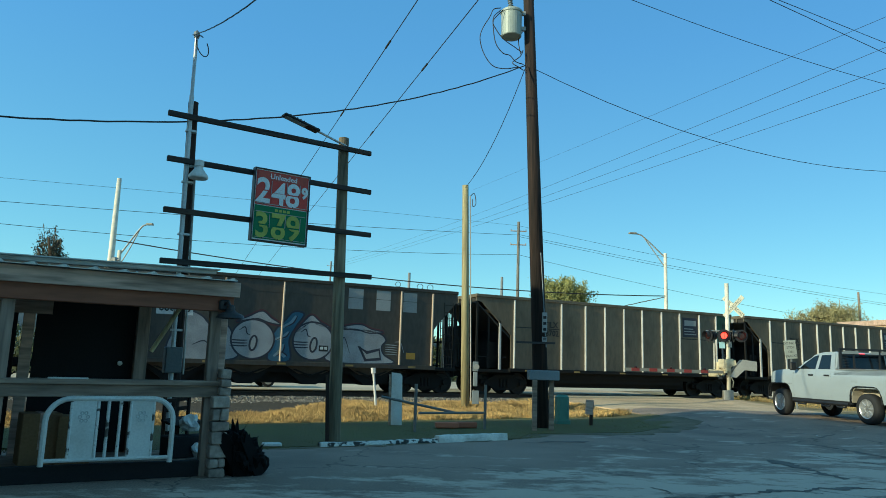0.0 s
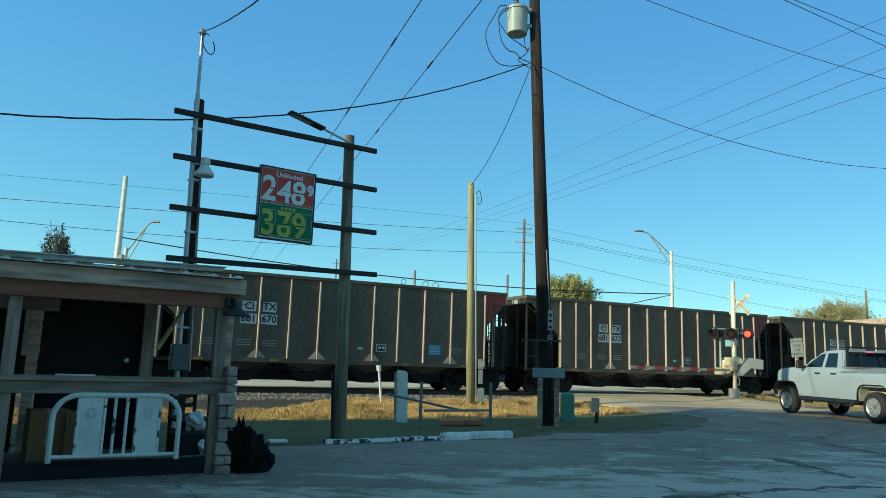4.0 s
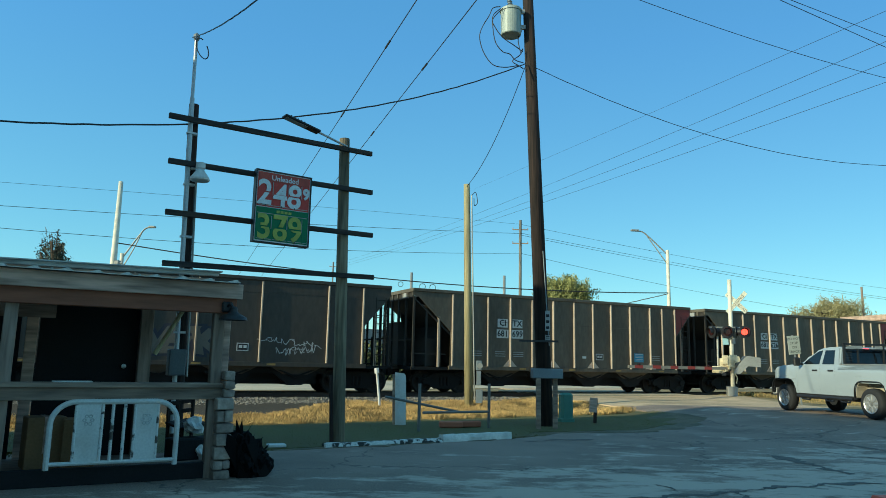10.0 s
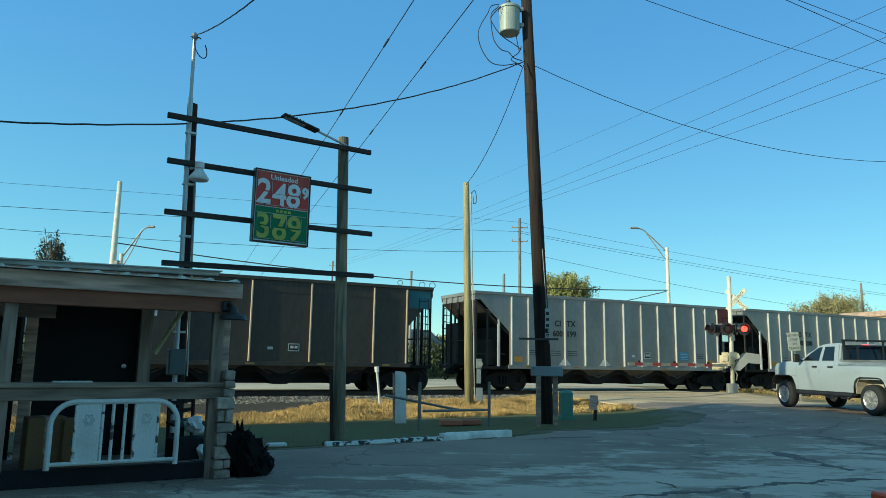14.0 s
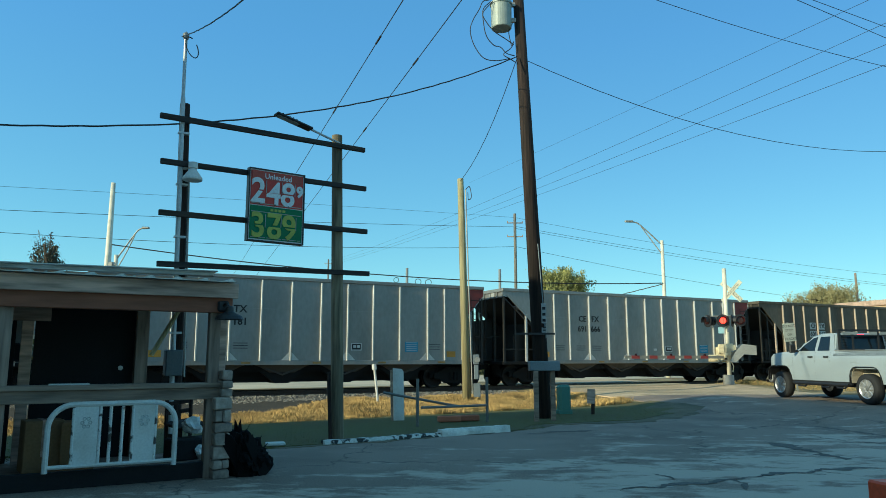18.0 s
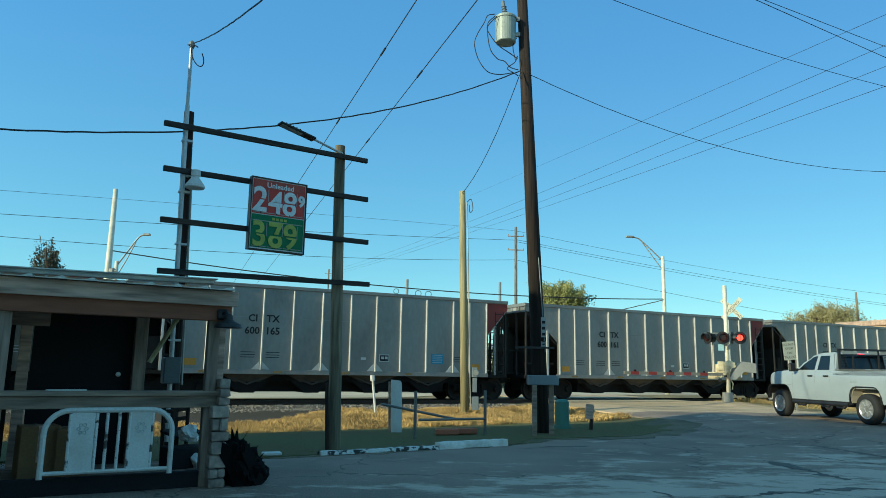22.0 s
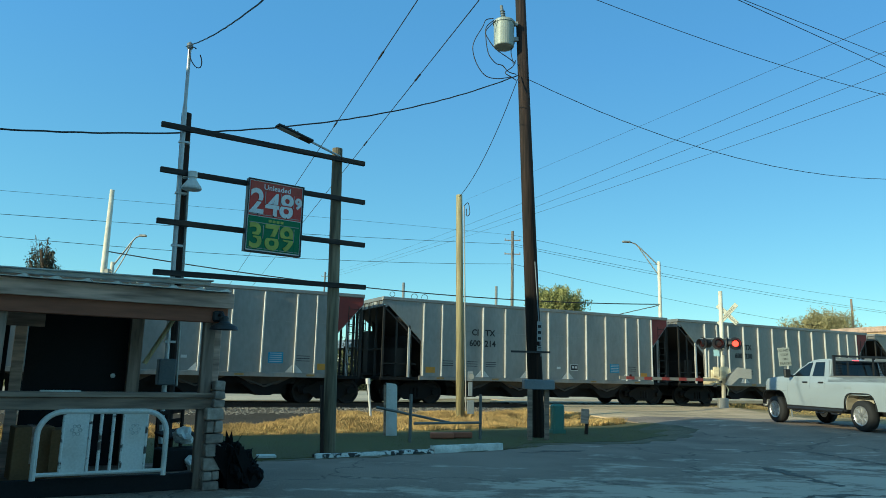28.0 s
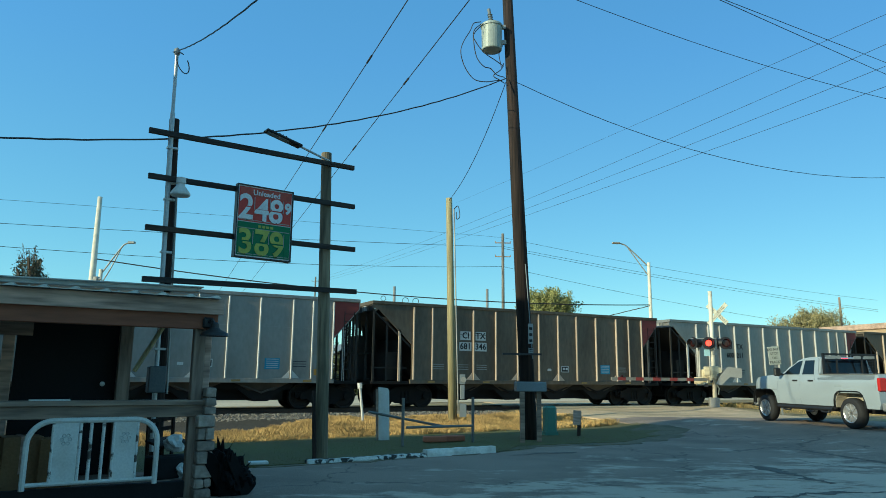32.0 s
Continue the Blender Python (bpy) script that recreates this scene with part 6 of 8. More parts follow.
    box(bm, x0 + 0.06, -0.3135, 4.655, x1 - 0.06, -0.3095, 4.795)
    part("name_strip", bm, "clay_strip", t, "dull red strip behind the grade name")
    for k in range(4):
        bm = bmesh.new()
        box(bm, -1.53 + 0.075 * k, -0.314, 4.095, -1.475 + 0.075 * k, -0.310, 4.14)
        part("text_bar", bm, "dull_digit", t)

    def card(ch, x, z, size, mt, upper=None):
        """One digit, or its upper or lower half where a card has slipped over another."""
        ob = letters(ch, size, mt, t, pose(x, -0.318, z, 90, 0, 0) @ Matrix.Diagonal((0.92, 1, 1, 1)), "digit", 0.004, fat=0.013, fine=5)
        if upper is not None:
            bm = bmesh.new()
            bm.from_mesh(ob.data)
            ys = [v.co.y for v in bm.verts]
            mid = (min(ys) + max(ys)) / 2
            bmesh.ops.bisect_plane(bm, geom=bm.verts[:] + bm.edges[:] + bm.faces[:], plane_co=(0, mid + (0.004 if upper else -0.004), 0), plane_no=(0, 1, 0), clear_inner=upper, clear_outer=not upper)
            bm.to_mesh(ob.data)
            bm.free()

    card("2", -1.765, 4.435, 0.60, "white_digit", True)
    card("2", -1.775, 4.42, 0.60, "white_digit", False)
    card("4", -1.465, 4.40, 0.57, "white_digit", True)
    card("4", -1.48, 4.40, 0.57, "white_digit", False)
    card("8", -1.205, 4.415, 0.58, "white_digit", True)
    card("8", -1.215, 4.40, 0.59, "white_digit", False)
    card("9", -0.985, 4.50, 0.27, "white_digit")
    card("3", -1.765, 3.815, 0.60, "dull_digit", True)
    card("3", -1.75, 3.80, 0.60, "dull_digit", False)
    card("7", -1.46, 3.82, 0.60, "dull_digit", True)
    card("8", -1.45, 3.79, 0.60, "dull_digit", False)
    card("9", -1.175, 3.815, 0.60, "dull_digit", True)
    card("9", -1.155, 3.795, 0.60, "dull_digit", False)
    # the cards' edges, their middle slits and the clips that hold them
    for z, xs in ((4.43, (-1.60, -1.305, -1.055)), (3.81, (-1.60, -1.305, -1.02))):
        mt = "red_panel" if z > 4 else "green_panel"
        for k, x in enumerate(xs):
            bm = bmesh.new()
            box(bm, x - 0.010, -0.313, z - 0.21, x + 0.010, -0.309, z + 0.21)
            part("card_edge", bm, mt, t)
            bm = bmesh.new()
            box(bm, x - 0.028, -0.324, z + (0.0 if k % 2 else -0.02), x - 0.016, -0.319, z + 0.215)
            part("card_lip", bm, "patch_grey", t, "pale curled card edge")
            bm = bmesh.new()
            box(bm, x - 0.155, -0.328, z - 0.232, x - 0.140, -0.316, z - 0.205)
            part("card_clip", bm, "dark_trim", t, "black card clip")


build_price_sign()


# ---- poles ----
def build_poles():
    t = thing("utility_pole", pose(2.70, 18.1, 0), "dark creosoted wooden utility pole with a transformer", "utility pole")
    bm = bmesh.new()
    rod(bm, (0.03, 0, -0.2), (-0.52, 0, 13.2), 0.20, 0.135, 16)
    part("pole", bm, "pole_dark", t, "dark creosoted wood", smooth=True)
    bm = bmesh.new()
    m = Matrix.Translation((-0.92, -0.12, 10.28))
    turned(bm, [(0.0, 0.0), (0.26, 0.0), (0.275, 0.02), (0.28, 0.66), (0.305, 0.67), (0.305, 0.72), (0.27, 0.76), (0.10, 0.80), (0.0, 0.81)], 28, m)
    tr = part("transformer", bm, "green_grey", t, "pale grey-green transformer can", smooth=False)
    bm = bmesh.new()
    rod(bm, (-0.92, -0.12, 11.0), (-1.0, -0.12, 11.5), 0.045, n=10)
    for k in range(4):
        turned(bm, [(0.045, 0), (0.075, 0.02), (0.045, 0.04)], 12, Matrix.Translation((-0.935 - 0.011 * k, -0.12, 11.1 + k * 0.07)), closed=True)
    part("bushing", bm, "grey_box", tr)
    for z in (10.5, 10.95):
        bm = bmesh.new()
        box(bm, -0.75, -0.10, z, -0.4, -0.02, z + 0.11)
        part("bracket", bm, "galv", tr)
    for p in ([(-1.22, -0.25, 11.05), (-1.42, -0.25, 11.0), (-1.52, -0.25, 10.78), (-1.70, -0.25, 10.45), (-1.77, -0.25, 10.15), (-1.66, -0.22, 9.75), (-1.42, -0.2, 9.42), (-1.1, -0.2, 9.34), (-0.72, -0.15, 9.42)],
              [(-1.22, -0.3, 10.97), (-1.42, -0.3, 10.75), (-1.42, -0.3, 10.4), (-1.34, -0.28, 10.0), (-1.15, -0.25, 9.76), (-0.96, -0.22, 9.71), (-0.8, -0.2, 9.55), (-0.58, -0.15, 9.5)],
              [(-1.17, -0.35, 10.95), (-1.43, -0.35, 10.62), (-1.34, -0.33, 10.37), (-1.13, -0.3, 10.12), (-0.83, -0.22, 9.95), (-0.6, -0.15, 9.82)],
              [(-0.6, -0.15, 9.9), (-0.68, -0.2, 9.7), (-0.88, -0.2, 9.52), (-0.72, -0.2, 9.40), (-0.58, -0.15, 9.33)],
              [(-0.62, -0.1, 10.45), (-0.72, -0.1, 10.2), (-0.66, -0.12, 9.8)]):
        bm = bmesh.new()
        tube(bm, curve(p, 10), 0.0125)
        part("drop_lead", bm, "cable", t)
    bm = bmesh.new()
    rod(bm, (-0.07, -0.17, 4.4), (0.08, -0.20, 2.0), 0.013, n=8)
    part("ground_conduit", bm, "grey_box", t)
    for z, w, h in ((2.62, 0.16, 0.50), (2.20, 0.14, 0.13)):
        bm = bmesh.new()
        box(bm, -0.02, -0.21, z - h / 2, 0.10, -0.185, z + h / 2)
        ob = part("paper_notice", bm, "patch_grey", t, "faded paper notice")
        for k in range(3):
            b2 = bmesh.new()
            box(b2, 0.0, -0.216, z - h / 2 + 0.04 + k * h * 0.3, 0.08, -0.212, z - h / 2 + 0.04 + k * h * 0.3 + h * 0.14)
            part("text_bar", b2, "mark_black", ob)
    bm = bmesh.new()
    box(bm, -0.68, -0.26, 2.08, 0.30, -0.22, 2.13)
    part("step_bar", bm, "black_paint", t, "black cross bar")
    # platform on two posts beside the pole
    p = thing("meter_pedestal", pose(2.62, 17.3, 0), "grey steel trough on two posts beside the pole", "pedestal")
    bm = bmesh.new()
    box(bm, -0.36, -0.22, 1.20, 0.36, 0.22, 1.43, 0.015)
    part("trough", bm, "grey_box", p, "grey steel trough")
    for x, y in ((-0.22, -0.15), (0.22, 0.1)):
        bm = bmesh.new()
        box(bm, x - 0.055, y - 0.055, -0.15, x + 0.055, y + 0.055, 1.20, 0.008)
        part("leg", bm, "old_wood", p, "square weathered timber leg")
    # pale pole
    t = thing("service_pole", pose(1.05, 23.7, 0), "pale yellowish wooden service pole in the sun", "utility pole")
    bm = bmesh.new()
    rod(bm, (0, 0, -0.2), (-0.19, 0, 7.59), 0.145, 0.105, 16)
    part("pole", bm, "pole_pale", t, "pale yellowish wood", smooth=True)
    bm = bmesh.new()
    rod(bm, (0.17, -0.05, 0.35), (-0.02, -0.05, 7.2), 0.022, n=8)
    part("conduit", bm, "galv", t)
    bm = bmesh.new()
    tube(bm, curve([(-0.02, -0.05, 7.2), (0.12, -0.05, 7.3), (0.18, -0.05, 6.95), (0.08, -0.05, 6.85), (0.06, -0.05, 7.1)], 10), 0.014)
    part("drop_loop", bm, "cable", t)
    for x, z0, z1, w in ((0.30, 1.30, 1.62, 0.09), (0.30, 0.82, 1.28, 0.07), (0.32, 0.25, 0.68, 0.11)):
        bm = bmesh.new()
        box(bm, x - w, -0.14, z0, x + w, 0.06, z1, 0.01)
        part("meter_box", bm, "grey_box", t, "small grey meter box")
    bm = bmesh.new()
    rod(bm, (0.33, -0.16, 1.45), (0.33, -0.22, 1.45), 0.09, n=14)
    part("meter_dial", bm, "galv", t)


def curve(pts, n=8):
    """A smooth line through the points."""
    p = [Vector(q) for q in pts]
    p = [p[0] * 2 - p[1]] + p + [p[-1] * 2 - p[-2]]
    out = []
    for i in range(1, len(p) - 2):
        for k in range(n):
            t = k / n
            a, b, c, d = p[i - 1:i + 3]
            out.append(0.5 * ((2 * b) + (c - a) * t + (2 * a - 5 * b + 4 * c - d) * t * t + (3 * b - a - 3 * c + d) * t ** 3))
    out.append(p[-2])
    return out


M["green_grey"] = mat("transformer_grey", (0.36, 0.40, 0.36), 0.45, stain=0.3, stain_size=3, bump=0.03)
build_poles()


# ---- overhead wires ----
def wire(a, b, sag, r, name="overhead_wire", label="black overhead wire", n=28, extra=None):
    a, b = Vector(a), Vector(b)
    kinks = 0.3 * r if label.endswith("service cable") and (b - a).length < 20 else 0.0
    n = 90 if kinks else n
    pts = [a.lerp(b, k / n) - Vector((0, 0, 4 * sag * (k / n) * (1 - k / n) + kinks * math.sin(k * 1.1 + 2 * math.sin(k * 0.31)) * min(1, k, n - k))) for k in range(n + 1)]
    bm = bmesh.new()
    tube(bm, pts, r, 5)
    ob = single(name, bm, "cable", label, "cable", "overhead wires")
    if extra:
        for f in extra:
            p = a.lerp(b, f) - Vector((0, 0, 4 * sag * f * (1 - f)))
            d = (b - a).normalized() * 0.22
            bm = bmesh.new()
            rod(bm, p - d, p + d, r * 2.3, n=6)
            part("splice", bm, "cable", ob)
    return ob


def build_wires():
    top = (2.18, 17.92, 9.47)
    right_top = (2.34, 17.95, 9.42)
    twisted, plain = "black twisted service cable", "thin dark overhead power wire"
    for a, b, sag, r, label in (
            (top, (-6.61, 9.70, 4.78), 0.625, 0.015, twisted), (right_top, (15.77, 23.0, 8.40), 0.73, 0.0095, twisted),
            ((2.16, 17.98, 9.38), (0.86, 23.6, 7.5), 0.36, 0.010, twisted), ((-4.42, 11.7, 7.05), (-0.2, 3.56, 4.3), 0.2, 0.009, twisted),
            ((20.0, 26.1, 16.86), (7.09, 150.0, 39.07), 0.05, 0.011, plain), ((20.0, 26.1, 15.6), (-22.8, 150.0, 21.9), 0.9, 0.011, plain),
            ((20.0, 26.1, 14.65), (-22.8, 150.0, 21.4), 0.84, 0.011, plain), ((20.0, 26.1, 13.75), (-22.8, 150.0, 20.9), 0.57, 0.011, plain),
            ((2.2, 18.1, 12.7), (20.2, 26.3, 12.3), 0.38, 0.010, plain), ((4.55, 16.0, 12.07), (20.37, 28.0, 14.2), 0.0, 0.012, plain),
            ((6.4, 18.5, 13.12), (20.47, 29.0, 15.53), 0.0, 0.012, plain),
            ((-29.73, 45.0, 12.60), (8.0, 70.0, 15.5), -0.1, 0.011, plain), ((-29.52, 45.0, 11.03), (8.0, 70.0, 14.55), 0.18, 0.018, plain),
            ((-29.33, 45.0, 9.58), (8.0, 70.0, 12.55), 0.51, 0.018, plain), ((-18.38, 40.0, 7.90), (15.5, 47.9, 6.55), 0.72, 0.034, twisted),
            ((8.0, 70.0, 15.5), (62.3, 95.0, 12.56), 0.53, 0.015, plain), ((8.0, 70.0, 14.6), (62.2, 95.0, 11.26), 0.34, 0.017, plain),
            ((8.0, 70.0, 14.4), (62.2, 95.0, 11.03), 0.41, 0.017, plain), ((8.0, 70.0, 12.55), (62.0, 95.0, 8.07), 0.69, 0.017, plain),
            ((8.52, 55.0, 4.91), (15.45, 48.0, 6.47), 0.0, 0.03, twisted)):
        ob = wire(a, b, sag, r, label=label)
        if a[0] == -18.38:
            # slack loops on the far cable
            for x, y, z, q in ((-2.35, 42.5, 6.16, 0.15), (-1.04, 43.0, 6.10, 0.18), (-0.42, 43.2, 6.09, 0.18)):
                bm = bmesh.new()
                tube(bm, [(x + q * math.cos(c), y, z + q * math.sin(c)) for c in [2 * math.pi * k / 14 for k in range(15)]], 0.018, 5)
                part("cable_loop", bm, "cable", ob)
    wire((3.93, 2.0, 9.66), (-24.2, 80.0, 8.5), 0.0, 0.012, label=plain, extra=(0.191, 0.255))
    wire((5.06, 2.0, 9.69), (-21.8, 80.0, 8.58), 0.0, 0.012, label=plain, extra=(0.2085, 0.28))


build_wires()


# ---- crossing signal with its gate ----
def build_signal():
    gx, gy = 12.68, 31.0
    gz = float(height(gx, gy)) - 0.03
    t = thing("crossing_signal", pose(gx, gy, gz, 0, 0, -12), "railway crossing signal mast with lamps, crossbuck and lowered gate", "crossing signal")
    bm = bmesh.new()
    rod(bm, (0.04, 0, 0), (0.08, 0, 5.05), 0.088, n=14)
    part("mast", bm, "mast_paint", t, "cream painted steel mast", smooth=True)
    bm = bmesh.new()
    box(bm, -0.2, -0.2, 0, 0.2, 0.2, 0.42, 0.02)
    part("mast_base", bm, "galv", t)
    for k, rot in enumerate((45, -45)):
        face = Matrix.Translation((0.31, -0.13 - 0.03 * k, 4.02)) @ Matrix.Rotation(radians(-34), 4, "Z")
        bm = bmesh.new()
        box(bm, -0.60, -0.01, -0.10, 0.60, 0.01, 0.10, 0, face @ Matrix.Rotation(radians(rot), 4, "Y"))
        blade = part("crossbuck_blade", bm, "sign_face", t, "white crossbuck blade")
        for word, at in ((("RAIL", -0.34), ("ROAD", 0.34)), (("CROSSING", 0.0),))[k]:
            letters(word, 0.185, "mark_faded", blade, face @ Matrix.Rotation(radians(rot), 4, "Y") @ Matrix.Translation((at, -0.013, 0)) @ pose(0, 0, 0, 90))
    bm = bmesh.new()
    rod(bm, (-0.85, -0.05, 2.95), (0.72, -0.05, 2.95), 0.03, n=8)
    rod(bm, (-0.52, 0.02, 1.3), (-0.50, 0.02, 2.75), 0.045, n=8)
    part("lamp_bar", bm, "galv", t)
    for x, y, face in ((-0.13, -0.22, 0), (0.57, -0.22, 0), (-0.74, -0.05, -62), (0.28, -0.1, 70)):
        lampm = Matrix.Translation((x, y, 2.75)) @ Matrix.Rotation(radians(face), 4, "Z")
        bm = bmesh.new()
        turned(bm, [(0.0, -0.02), (0.27, -0.02), (0.27, 0.01), (0.0, 0.01)], 24, lampm @ Matrix.Rotation(radians(90), 4, "X"))
        back = part("lamp_disc", bm, "black_paint", t, "black round lamp background")
        bm = bmesh.new()
        turned(bm, [(0.10, 0.02), (0.19, 0.02), (0.19, -0.16), (0.10, -0.20)], 18, lampm @ Matrix.Translation((0, 0.16, 0)) @ Matrix.Rotation(radians(90), 4, "X"))
        part("lamp_housing", bm, "black_paint", back)
        bm = bmesh.new()
        n = 14
        pts = [(math.cos(a) * 0.185, math.sin(a) * 0.185) for a in [radians(-20) + radians(220) * k / n for k in range(n + 1)]]
        ra = [bm.verts.new((a, -0.02, b)) for a, b in pts]
        rb = [bm.verts.new((a, -0.20, b * 1.02)) for a, b in pts]
        for k in range(n):
            bm.faces.new((ra[k], ra[k + 1], rb[k + 1], rb[k]))
        bmesh.ops.transform(bm, matrix=lampm, verts=bm.verts)
        part("lamp_hood", bm, "black_paint", back)
        if face == 0:
            bm = bmesh.new()
            turned(bm, [(0.0, 0.045), (0.07, 0.04), (0.125, 0.02), (0.132, 0.0)], 20, lampm @ Matrix.Translation((0, -0.02, 0)) @ Matrix.Rotation(radians(90), 4, "X"))
            part("lens", bm, "lamp_red", back, "lit red lens")
            # added disc that covers the glow and stands for the unlit lens
            bm = bmesh.new()
            turned(bm, [(0.0, 0.012), (0.12, 0.010), (0.172, 0.0)], 20, Matrix.Rotation(radians(90), 4, "X"))
            s = part("shutter", bm, "red_lens", t, "dark red disc added to stand for the unlit lens")
            s.matrix_basis = pose(x, y - 0.078, 2.75)
            LENS_COVERS.append((s, x, y))
        else:
            bm = bmesh.new()
            turned(bm, [(0.0, 0.045), (0.08, 0.04), (0.15, 0.02), (0.155, 0.0)], 20, lampm @ Matrix.Translation((0, -0.02, 0)) @ Matrix.Rotation(radians(90), 4, "X"))
            part("lens", bm, "red_lens", back)
    bm = bmesh.new()
    box(bm, -0.32, -0.12, 2.2, -0.08, -0.09, 2.48)
    part("mast_plate", bm, "mark_blue_pale", t, "small pale blue plate")
    bm = bmesh.new()
    rod(bm, (0.12, -0.08, 2.25), (0.12, -0.08, 2.5), 0.09, n=12)
    part("bell", bm, "galv", t, "grey crossing bell")
    # gate mechanism, arm and counterweight
    bm = bmesh.new()
    box(bm, -0.46, -0.22, 1.06, -0.02, 0.24, 1.62, 0.03)
    box(bm, -0.40, -0.30, 1.34, -0.14, -0.22, 1.74, 0.02)
    box(bm, -0.10, -0.26, 1.52, 0.22, -0.20, 1.76, 0.02)
    tube(bm, [(0.1, -0.2, 1.0), (0.2, -0.22, 0.8), (0.16, -0.2, 0.55)], 0.025)
    box(bm, -0.80, -0.26, 0.98, -0.42, -0.10, 1.28, 0.02)
    prism(bm, [(-0.30, 1.30), (-0.12, 1.72), (0.30, 1.70), (0.34, 1.50), (0.12, 1.42), (0.10, 1.22)], -0.27, -0.23)
    for x, z in ((-0.12, 1.2), (0.02, 1.4), (-0.44, 1.02), (-0.3, 1.1)):
        rod(bm, (x, -0.30, z), (x, -0.22, z), 0.055, n=10)
    bmesh.ops.recalc_face_normals(bm, faces=bm.faces)
    part("gate_motor", bm, "cream_paint", t, "cream gate mechanism")
    for x0, y0, z0, x1, y1, z1 in ((-0.42, -0.28, 0.88, -0.26, -0.255, 1.0), (-0.16, -0.235, 1.06, -0.04, -0.22, 1.16)):
        bm = bmesh.new()
        box(bm, x0, y0, z0, x1, y1, z1)
        part("gear_opening", bm, "dark_trim", t)
    for y0, y1 in ((-0.36, -0.32), (0.28, 0.32)):
        bm = bmesh.new()
        prism(bm, [(0.02, 0.98), (0.28, 1.40), (0.58, 1.74), (1.14, 1.66), (1.13, 1.26), (0.64, 1.30), (0.30, 0.97)], y0, y1)
        bmesh.ops.recalc_face_normals(bm, faces=bm.faces)
        part("counterweight_arm", bm, "galv", t, "grey counterweight arm")
    bm = bmesh.new()
    box(bm, 0.66, -0.28, 1.36, 1.08, 0.26, 1.62, 0.02)
    part("counterweight", bm, "galv", t, "grey counterweight")
    ax, az = -0.35, 1.18
    m = Matrix.Translation((ax, -0.32, az)) @ Matrix.Rotation(radians(34.5), 4, "Z")
    bm = bmesh.new()
    box(bm, -5.0, -0.02, -0.062, 0.3, 0.02, 0.062, 0, m)
    arm = part("gate_arm", bm, "arm_white", t, "white gate arm with red stripes")
    for k in range(5):
        bm = bmesh.new()
        x = -4.68 + k * 0.90
        box(bm, x, -0.026, -0.064, x + 0.40, 0.026, 0.064, 0, m)
        part("red_stripe", bm, "red_sheet", arm)
    for k in range(3):
        bm = bmesh.new()
        x = -4.45 + k * 1.8
        turned(bm, [(0.05, 0.06), (0.055, 0.10), (0.035, 0.14), (0.0, 0.145)], 12, m @ Matrix.Translation((x, 0, 0)))
        part("arm_lamp", bm, "red_lens", arm, "dark red arm lamp")
    # stop sign plate on its own post
    gx, gy = 13.62, 26.95
    p = thing("track_notice", pose(gx, gy, float(height(gx, gy)) - 0.02, 0, 0, 8), "faded white no-stopping notice on a thin post", "road sign")
    bm = bmesh.new()
    box(bm, -0.03, 0.0, 0, 0.03, 0.03, 2.62, 0, Matrix.Rotation(radians(-5), 4, "Y"))
    part("post", bm, "galv", p)
    bm = bmesh.new()
    box(bm, -0.25, -0.02, 1.90, 0.25, -0.002, 2.59, 0.006, Matrix.Rotation(radians(-5), 4, "Y"))
    plate_ = part("sign_panel", bm, "sign_face", p)
    for k, s in enumerate(("DO NOT", "STOP", "ON", "TRACKS")):
        letters(s, 0.135, "mark_faded", plate_, Matrix.Rotation(radians(-5), 4, "Y") @ pose(0, -0.024, 2.48 - k * 0.16, 90))


LENS_COVERS = []
M["mark_blue_pale"] = mat("pale_blue_plate", (0.35, 0.55, 0.60), 0.5, stain=0.1, bump=0)
build_signal()


# ---- the roofed stand beside the forecourt ----
STAND = Vector((-2.72, 9.47, 0.0))
STAND_TURN = 29.6


